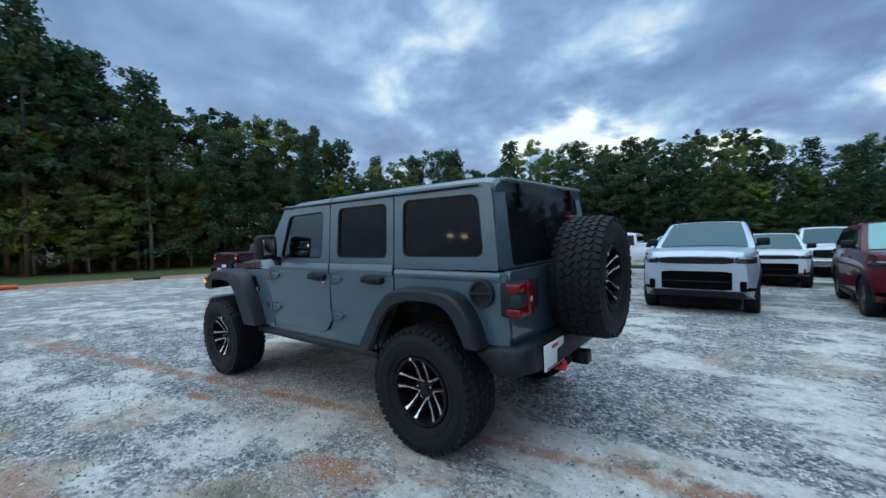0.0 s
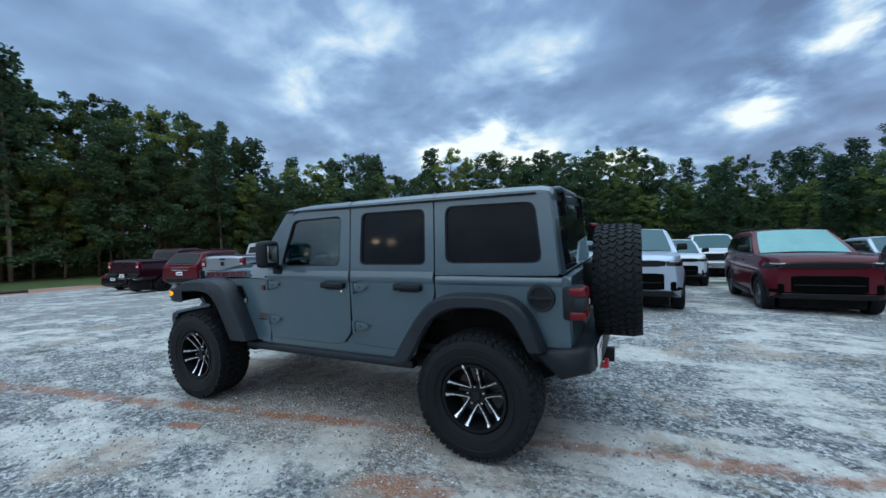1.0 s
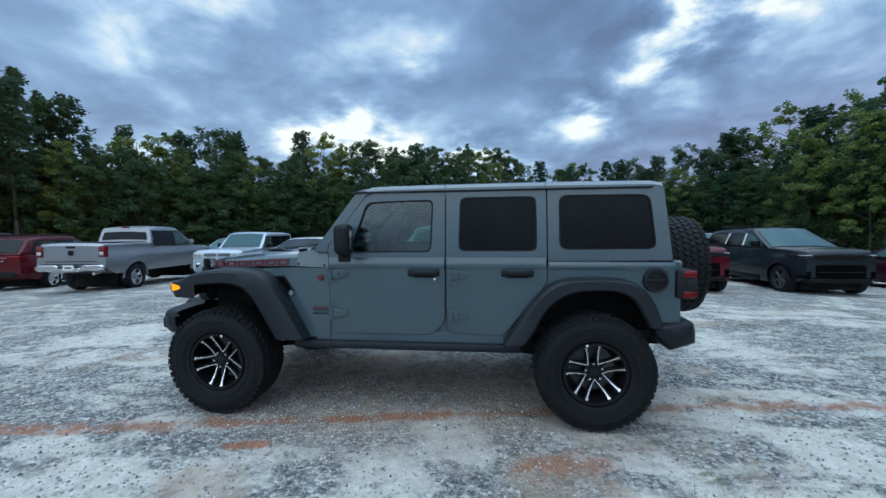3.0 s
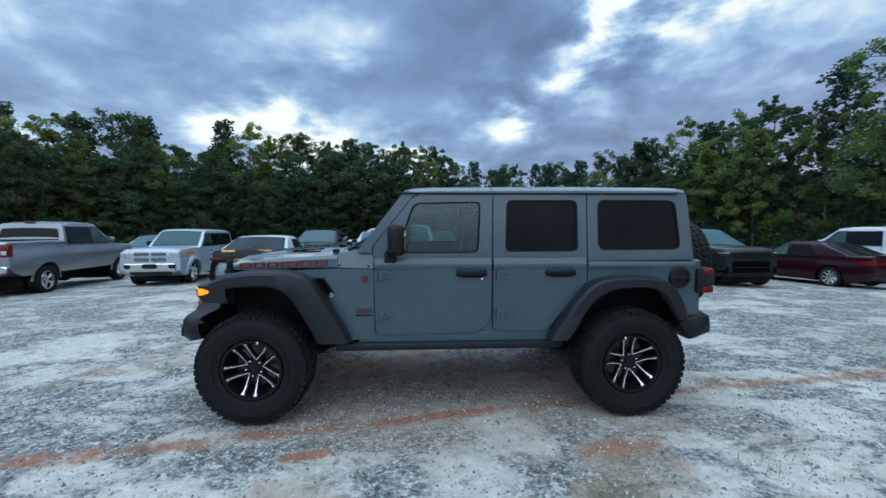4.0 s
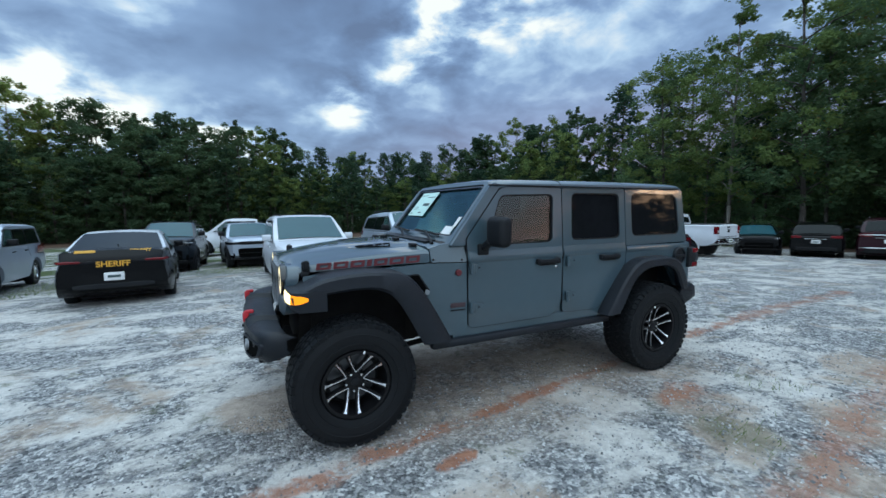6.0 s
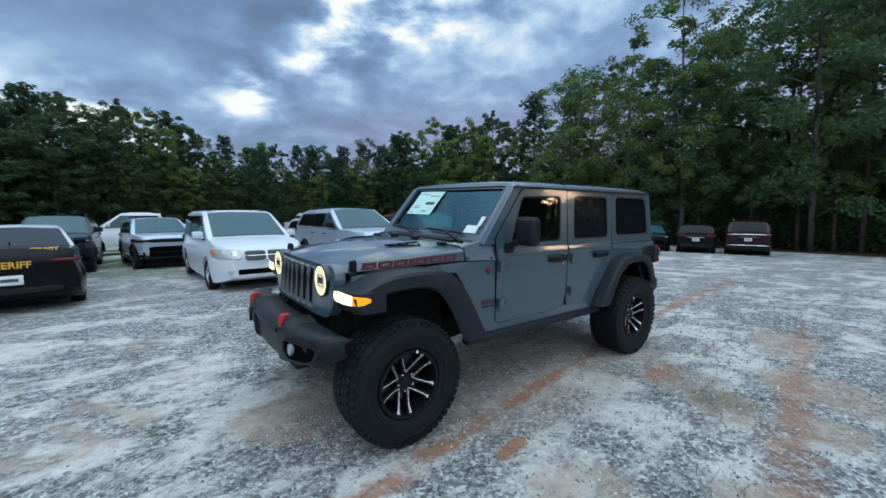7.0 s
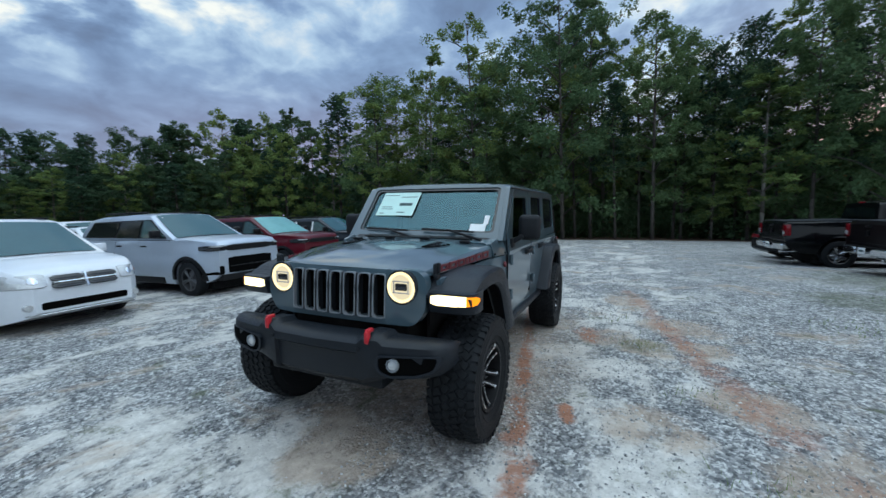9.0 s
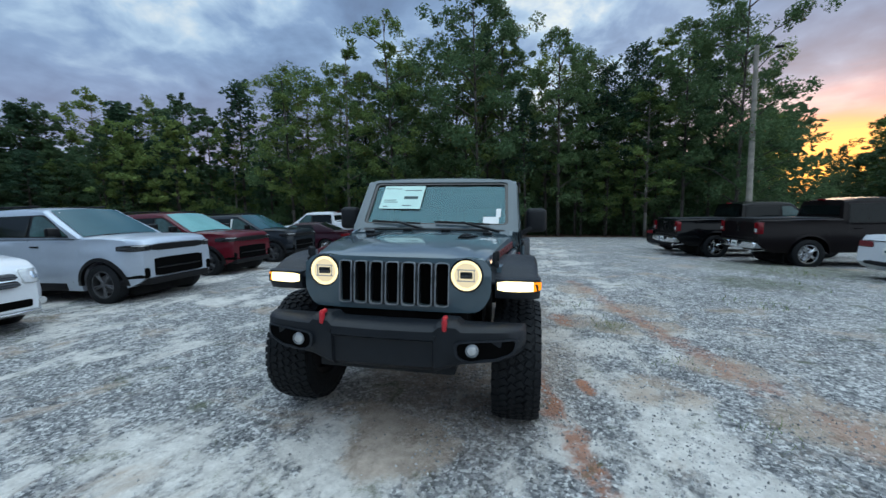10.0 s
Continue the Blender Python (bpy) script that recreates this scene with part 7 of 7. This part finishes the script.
def patrol_car(at):
    car = sedan(at, BLACKP, "black and white patrol saloon with gold lettering on its boot", 5.04, 1.905, 1.48, BLACK, WHITEP, (0.46, 0.90, 0.895, 0.945), plate_z=0.63, name="patrol_car", boot=0.06, rear_wide=0.92)
    for txt, y, z, size, x in (("SHERIFF", 0.0, 0.865, 0.150, -2.545), ("COUNTY", -0.42, 1.105, 0.08, -2.43)):
        cu = bpy.data.curves.new("lettering", "FONT")
        cu.body, cu.size, cu.align_x, cu.align_y, cu.extrude, cu.offset = txt, size, "CENTER", "CENTER", 0.003, 0.004
        tmp = new("lettering", cu)
        me = bpy.data.meshes.new_from_object(tmp)
        bpy.data.objects.remove(tmp)
        me.materials.clear()
        o = piece("lettering", me, GOLD, car, "gold block letters", 0)
        o.matrix_basis = pose(x, y, z, 90 if size > 0.1 else 60, 0, -90)
    boxed("lettering_bar", (-2.43, 0.42, 1.107), (0.02, 0.30, 0.055), GOLD, car, 0.002, (0, 30, 0))
    for s in (1, -1):
        sh = Shell(5.04, 1.905, [(-2.52, 0.9)], [(0, 1.4)], 0.20, (-1.2, 1.5), 0.4, 0.95, 0.7, 0.2, 0.12)
        bm = plate(rounded([(-0.92, 0.34), (0.86, 0.34), (0.86, 0.93), (-0.98, 0.93)], 0.04, 3), [], lambda u, v, w: Vector((u, s * (sh.side(u, v) + 0.008 - w), v)), 0.014)
        part("door_skin", bm, WHITEP, car, "white door panels")
    boxed("roof_aerial", (-1.75, 0, 1.14), (0.02, 0.02, 0.16), BLACK, car, 0.005, (0, -20, 0))
    boxed("light_bar", (-1.45, 0.0, 1.20), (0.10, 0.9, 0.04), CLEARLENS, car, 0.01)
    return car


patrol_car((4.85, -8.5, -83))


def minivan(at, paintwork, label):
    L, W, h = 5.15, 1.99, 1.73
    ax = L / 2 - 1.0
    axles = (ax - 3.08, ax)
    belt = 1.04
    deck = [(-L / 2, 0.95), (-L / 2 + 0.15, belt - 0.01), (ax - 0.75, belt), (ax - 0.30, 1.10), (ax + 0.12, 1.075), (L / 2 - 0.42, 1.005), (L / 2 - 0.22, 0.945), (L / 2 - 0.09, 0.87), (L / 2 - 0.03, 0.79), (L / 2, 0.72)]
    roof = [(-L / 2 + 0.04, belt - 0.02), (-L / 2 + 0.30, h - 0.08), (-L / 2 + 0.9, h - 0.02), (0.0, h - 0.01), (ax - 1.28, h - 0.06), (ax - 0.16, belt + 0.055)]
    sh = Shell(L, W, deck, roof, 0.20, axles, 0.40, belt, 0.80, 0.36, 0.08, tuck=0.12)
    sh.arch_z = 0.33
    zb, zt = belt + 0.03, h - 0.15
    mid = ax - 1.45
    wins = [(mid + 0.05, ax - 0.50, mid + 0.05, ax - 1.22, zb, zt), (mid - 1.15, mid - 0.04, mid - 1.12, mid - 0.04, zb, zt), (-L / 2 + 0.32, mid - 1.22, -L / 2 + 0.48, mid - 1.2, zb + 0.02, zt)]
    seams = [[(ax - 0.55, 0.32), (ax - 0.55, belt)], [(mid, 0.32), (mid, belt)], [(mid - 1.18, belt), (mid - 1.18, 0.34)], [(mid, 0.93), (-L / 2 + 0.35, 0.93)]]
    car = base_car("minivan", label, "car", "parked vehicles", at, sh, paintwork, (0.335, 0.22, 0.22, 5, CHROME, True), wins, seams, [(mid + 0.15, belt - 0.13), (mid - 0.14, belt - 0.13)])
    for s in (1, -1):
        nose_box(car, "headlamp", sh, min(s * 0.48, s * 0.95), max(s * 0.48, s * 0.95), 0.715, 0.915, CLEARLENS, proud=0.040, rake=0.36)
        nose_box(car, "lamp_projector", sh, min(s * 0.58, s * 0.68), max(s * 0.58, s * 0.68), 0.77, 0.875, CHROME, proud=0.046, rake=0.36)
        nose_box(car, "amber_lamp", sh, min(s * 0.90, s * 0.958), max(s * 0.90, s * 0.958), 0.77, 0.87, AMBER, proud=0.046, rake=0.36)
        for z0, z1 in ((0.685, 0.775), (0.785, 0.875)):
            g = nose_box(car, "grille", sh, min(s * 0.025, s * 0.42), max(s * 0.025, s * 0.42), z0, z1, GLOSSBLACK, proud=0.058, rake=0.36)
            nose_box(g, "grille_bar", sh, min(s * 0.04, s * 0.41), max(s * 0.04, s * 0.41), (z0 + z1) / 2 - 0.005, (z0 + z1) / 2 + 0.005, PLASTIC, proud=0.062, bevel=0.002, rake=0.36)
        bm = bmesh.new()
        lathe(bm, [(0.05, -0.06), (0.05, 0.015), (0.035, 0.02), (0.0, 0.012), (0.0, -0.06)], 18, "X", (L / 2 - 0.03, s * 0.70, 0.445))
        part("fog_lamp", bm, CLEARLENS, car)
        boxed("roof_rail", (-0.75, s * 0.62, h + 0.02), (2.0, 0.04, 0.04), BLACK, car, 0.012)
        nose_box(car, "tail_lamp", sh, min(s * 0.72, s * 0.96), max(s * 0.72, s * 0.96), 0.80, 1.05, REDLENS, False)
    nose_box(car, "air_intake", sh, -0.72, 0.72, 0.385, 0.50, VOID)
    nose_box(car, "chrome_strip", sh, -0.72, 0.72, 0.315, 0.335, CHROME, proud=0.02, bevel=0.004)
    nose_box(car, "grille_cross", sh, -0.014, 0.014, 0.675, 0.885, CHROME, proud=0.064, bevel=0.004, rake=0.36)
    nose_box(car, "grille_cross", sh, -0.42, 0.42, 0.772, 0.788, CHROME, proud=0.066, bevel=0.004, rake=0.36)
    plate_of(car, -L / 2 - 0.02, 0, 0.80)
    return car


minivan((0.80, -8.45, 92), WHITEP, "white minivan with black grille, chrome cross bars and roof rails")


def boxy_suv(at, paintwork, label):
    L, W, h = 4.58, 1.80, 1.78
    ax = L / 2 - 0.85
    axles = (ax - 2.76, ax)
    belt = 1.18
    deck = [(-L / 2, 1.06), (-L / 2 + 0.1, belt - 0.01), (ax - 0.75, belt), (ax - 0.45, 1.20), (L / 2 - 0.2, 1.17), (L / 2 - 0.05, 1.14), (L / 2, 1.09)]
    roof = [(-L / 2 + 0.05, belt - 0.02), (-L / 2 + 0.22, h - 0.07), (-L / 2 + 0.7, h - 0.02), (0.0, h - 0.01), (ax - 1.20, h - 0.06), (ax - 0.58, belt - 0.01)]
    sh = Shell(L, W, deck, roof, 0.30, axles, 0.45, belt, 0.80, 0.06, 0.05)
    sh.arch_z = 0.36
    zb, zt = belt + 0.04, h - 0.16
    mid = ax - 1.55
    wins = [(mid + 0.05, ax - 0.80, mid + 0.05, ax - 1.15, zb, zt), (mid - 0.85, mid - 0.04, mid - 0.80, mid - 0.04, zb, zt), (-L / 2 + 0.30, mid - 0.93, -L / 2 + 0.40, mid - 0.90, zb, zt)]
    seams = [[(ax - 0.62, 0.42), (ax - 0.62, belt)], [(mid, 0.42), (mid, belt)], [(mid - 0.86, belt), (mid - 0.86, 0.9), (mid - 0.66, 0.45)]]
    car = base_car("suv", label, "car", "parked vehicles", at, sh, paintwork, (0.375, 0.24, 0.24, 5, CHROME, False), wins, seams, [(mid + 0.15, belt - 0.14), (mid - 0.70, belt - 0.14)], lower=BLACK)
    arch_trim(car, sh, paintwork, 0.08)
    for s in (1, -1):
        nose_box(car, "headlamp", sh, min(s * 0.55, s * 0.88), max(s * 0.55, s * 0.88), 0.88, 1.09, CLEARLENS)
        nose_box(car, "amber_lamp", sh, min(s * 0.875, s * 0.893), max(s * 0.875, s * 0.893), 0.985, 1.075, AMBER, proud=0.012)
        for z0, z1 in ((0.785, 0.915), (0.955, 1.075)):
            g = nose_box(car, "grille", sh, min(s * 0.035, s * 0.44), max(s * 0.035, s * 0.44), z0, z1, UPRIGHT, proud=0.014)
            for i in range(4):
                zz = z0 + 0.026 + (z1 - z0 - 0.052) * i / 3
                nose_box(g, "grille_bar", sh, min(s * 0.05, s * 0.425), max(s * 0.05, s * 0.425), zz - 0.006, zz + 0.006, GREYALLOY, proud=0.018, bevel=0.002)
        nose_box(car, "lamp_bowl", sh, min(s * 0.60, s * 0.78), max(s * 0.60, s * 0.78), 0.91, 1.06, CHROME, proud=0.018)
        rings = []
        for i in range(17):
            t = math.pi * (0.02 + 0.96 * i / 16)
            row = []
            for rr, out in ((0.44, 0.035), (0.44, -0.05), (0.60, -0.03), (0.565, 0.022), (0.50, 0.045)):
                x, z = sh.axles[1] + rr * math.cos(t), sh.arch_z + rr * math.sin(t)
                row.append((x, s * (sh.side(x, max(z, 0.4)) + out), z))
            rings.append(row)
        part("front_fender", loft(rings), paintwork, car)
        nose_box(car, "fog_bezel", sh, min(s * 0.53, s * 0.71), max(s * 0.53, s * 0.71), 0.555, 0.725, PLASTIC, True, 0.2, 0.054, 0.03)
        bm = bmesh.new()
        lathe(bm, [(0.055, -0.03), (0.055, 0.02), (0.04, 0.024), (0.0, 0.014), (0.0, -0.03)], 18, "X", (L / 2 + 0.02, s * 0.62, 0.64))
        part("fog_lamp", bm, CLEARLENS, car)
        nose_box(car, "tail_lamp", sh, min(s * 0.70, s * 0.90), max(s * 0.70, s * 0.90), 0.90, 1.15, REDLENS, False)
    nose_box(car, "front_bumper", sh, -0.92, 0.92, 0.47, 0.735, CHROME, True, 0.2, 0.05, 0.03)
    nose_box(car, "grille_surround", sh, -0.47, 0.47, 0.755, 1.10, paintwork, True, 0.10, 0.008)
    nose_box(car, "plate_holder", sh, -0.20, 0.20, 0.58, 0.72, BLACK, True, 0.2, 0.066)
    nose_box(car, "air_intake", sh, -0.55, 0.55, 0.38, 0.50, PLASTIC, True, 0.2, 0.03)
    plate_of(car, -L / 2 - 0.02, 0, 0.80)
    return car


boxy_suv((8.70, -10.80, 95.5), SILVER, "silver boxy sport utility with a cross grille")

# ---- small things ----
def utility_pole(x, y, h):
    z = ground_z(x, y)
    ob = thing("utility_pole", pose(x, y, z), "tall weathered wooden utility pole with a lamp arm", "pole")
    bm = bmesh.new()
    rod(bm, (0, 0, -0.3), (0.05, 0, h), 0.19, 0.13, 14)
    part("pole", bm, POLEWOOD, ob)
    bm = bmesh.new()
    rod(bm, (0.05, 0, h - 0.7), (0.3, 0.9, h - 0.25), 0.035, 0.03, 8)
    part("lamp_arm", bm, GREYALLOY, ob)
    bm = bmesh.new()
    box(bm, (0.33, 1.1, h - 0.25), (0.22, 0.5, 0.14), 0.04)
    part("lamp_head", bm, BLACK, ob)


utility_pole(-25.3, 15.4, 12.3)


def lot_lamp(x, y, h, az):
    z = ground_z(x, y)
    ob = thing("lamp_standard", pose(x, y, z, 0, 0, az), "grey steel lamp standard with two lit floodlights", "lamp")
    bm = bmesh.new()
    rod(bm, (0, 0, -0.3), (0, 0, h), 0.09, 0.06, 12)
    part("pole", bm, GREYALLOY, ob)
    for s in (1, -1):
        bm = bmesh.new()
        rod(bm, (0, 0, h - 0.1), (0, s * 0.7, h), 0.03, 0.03, 8)
        part("arm", bm, GREYALLOY, ob)
        head = boxed("floodlight", (-0.05, s * 0.72, h + 0.05), (0.16, 0.52, 0.34), BLACK, ob, 0.03)
        boxed("lit_lens", (-0.085, 0, 0), (0.02, 0.44, 0.26), FLOOD, head, 0.004)


FLOOD = glow("floodlight_glow", (1.0, 0.82, 0.50), 45.0)
lot_lamp(19.6, 30.2, 5.9, 57)


def gravel_stones():
    """Loose crushed stones strewn over the lot round the car."""
    rng = np.random.default_rng(3)
    n = 24000
    x = rng.uniform(-6.0, 6.4, n)
    y = np.where(rng.random(n) < 0.8, rng.uniform(0.2, 3.4, n), rng.uniform(-4.0, 5.0, n))
    s = 0.0038 + 0.0095 * rng.random(n) ** 2.8
    shape = np.array([(1, 0.1, -0.3), (0.1, 1, -0.2), (-1, -0.1, -0.3), (0, -1, -0.3), (0.2, 0.1, 0.75), (-0.3, 0.2, 0.6)])
    tri = np.array([(0, 1, 4), (1, 5, 4), (1, 2, 5), (2, 3, 5), (3, 4, 5), (3, 0, 4)])
    verts, faces = [], []
    a = rng.uniform(0, 6.28, n)
    ca, sa = np.cos(a), np.sin(a)
    jit = 1 + 0.35 * rng.normal(size=(n, 6, 3))
    q = shape[None] * jit * s[:, None, None]
    X = q[..., 0] * ca[:, None] - q[..., 1] * sa[:, None] + x[:, None]
    Y = q[..., 0] * sa[:, None] + q[..., 1] * ca[:, None] + y[:, None]
    base = np.array([ground_z(u, v) for u, v in zip(x, y)])
    Z = q[..., 2] + (base + 0.3 * s)[:, None]
    v = np.stack([X, Y, Z], -1).reshape(-1, 3)
    f = (tri[None] + 6 * np.arange(n)[:, None, None]).reshape(-1, 3)
    m = bpy.data.materials.new("loose_stone")
    m.use_nodes = True
    k = Nodes(m.node_tree)
    r = k.add("ShaderNodeNewGeometry").outputs["Random Per Island"]
    b = k.add("ShaderNodeBsdfPrincipled")
    k.put(b.inputs["Base Color"], k.ramp(r, [(0.0, (0.10, 0.105, 0.11)), (0.45, (0.26, 0.265, 0.27)), (0.8, (0.42, 0.42, 0.415)), (1.0, (0.66, 0.66, 0.64))]))
    k.put(b.inputs["Roughness"], 0.85)
    o = k.add("ShaderNodeOutputMaterial")
    k.put(o.inputs[0], b.outputs[0])
    tagged(new("gravel", mesh_of("gravel", v, f, m)), "loose grey crushed stone strewn over the lot", "gravel", kind="stuff")


gravel_stones()


def weeds():
    """Thin weeds and grass tufts between the stones and along the rows."""
    rng = np.random.default_rng(8)
    spots = [(-0.95, 2.05, 0.16, 26), (1.5, 2.55, 0.12, 14), (-2.1, 1.75, 0.14, 14), (0.3, 2.35, 0.10, 10), (7.0, -10.6, 0.7, 90), (6.6, -11.8, 0.7, 80), (2.7, -11.9, 0.5, 50), (3.6, -11.6, 0.6, 50), (-7.9, 7.8, 0.5, 60), (-6.6, 7.4, 0.5, 50), (7.4, -9.2, 0.4, 40), (-4.5, 6.2, 0.4, 30), (-2.5, 4.6, 0.3, 26)]
    v, f = [], []
    for x, y, rad, n in spots:
        for i in range(n * 3):
            px, py = x + rng.normal() * rad, y + rng.normal() * rad
            z = ground_z(px, py)
            h = (0.03 + 0.06 * rng.random()) * (1.0 if rad < 0.3 else 1.5 if y < 0 else 0.7)
            a = rng.uniform(0, 6.28)
            w = 0.003 if rad < 0.3 else 0.006
            lean = rng.normal(size=2) * h * 0.5
            b = len(v)
            v += [(px - w * math.cos(a), py - w * math.sin(a), z - 0.005), (px + w * math.cos(a), py + w * math.sin(a), z - 0.005), (px + lean[0], py + lean[1], z + h)]
            f.append((b, b + 1, b + 2))
    tagged(new("weeds", mesh_of("weeds", v, f, LEAF_PALE)), "thin green weeds growing between the stones", "weeds", kind="stuff")


weeds()


def log_at(x, y, az, length, r, material, name, label, cat):
    bm = bmesh.new()
    rod(bm, (-length / 2, 0, r * 0.8), (length / 2, 0, r * 0.9), r, r * 0.85, 12)
    ob = part(name, bm, material)
    ob.matrix_basis = pose(x, y, ground_z(x, y), 0, 0, az)
    tagged(ob, label, cat)


ORANGE = surf("orange_plastic", (0.55, 0.10, 0.03), 0.5, 0, 0.15, 4)
log_at(33.0, 0.9, 95, 2.6, 0.17, ORANGE, "drain_pipe", "orange plastic pipe lying at the edge of the lot", "pipe")
log_at(34.0, -7.4, 80, 1.7, 0.12, BARK, "log", "short dark log lying on the red bank", "log")
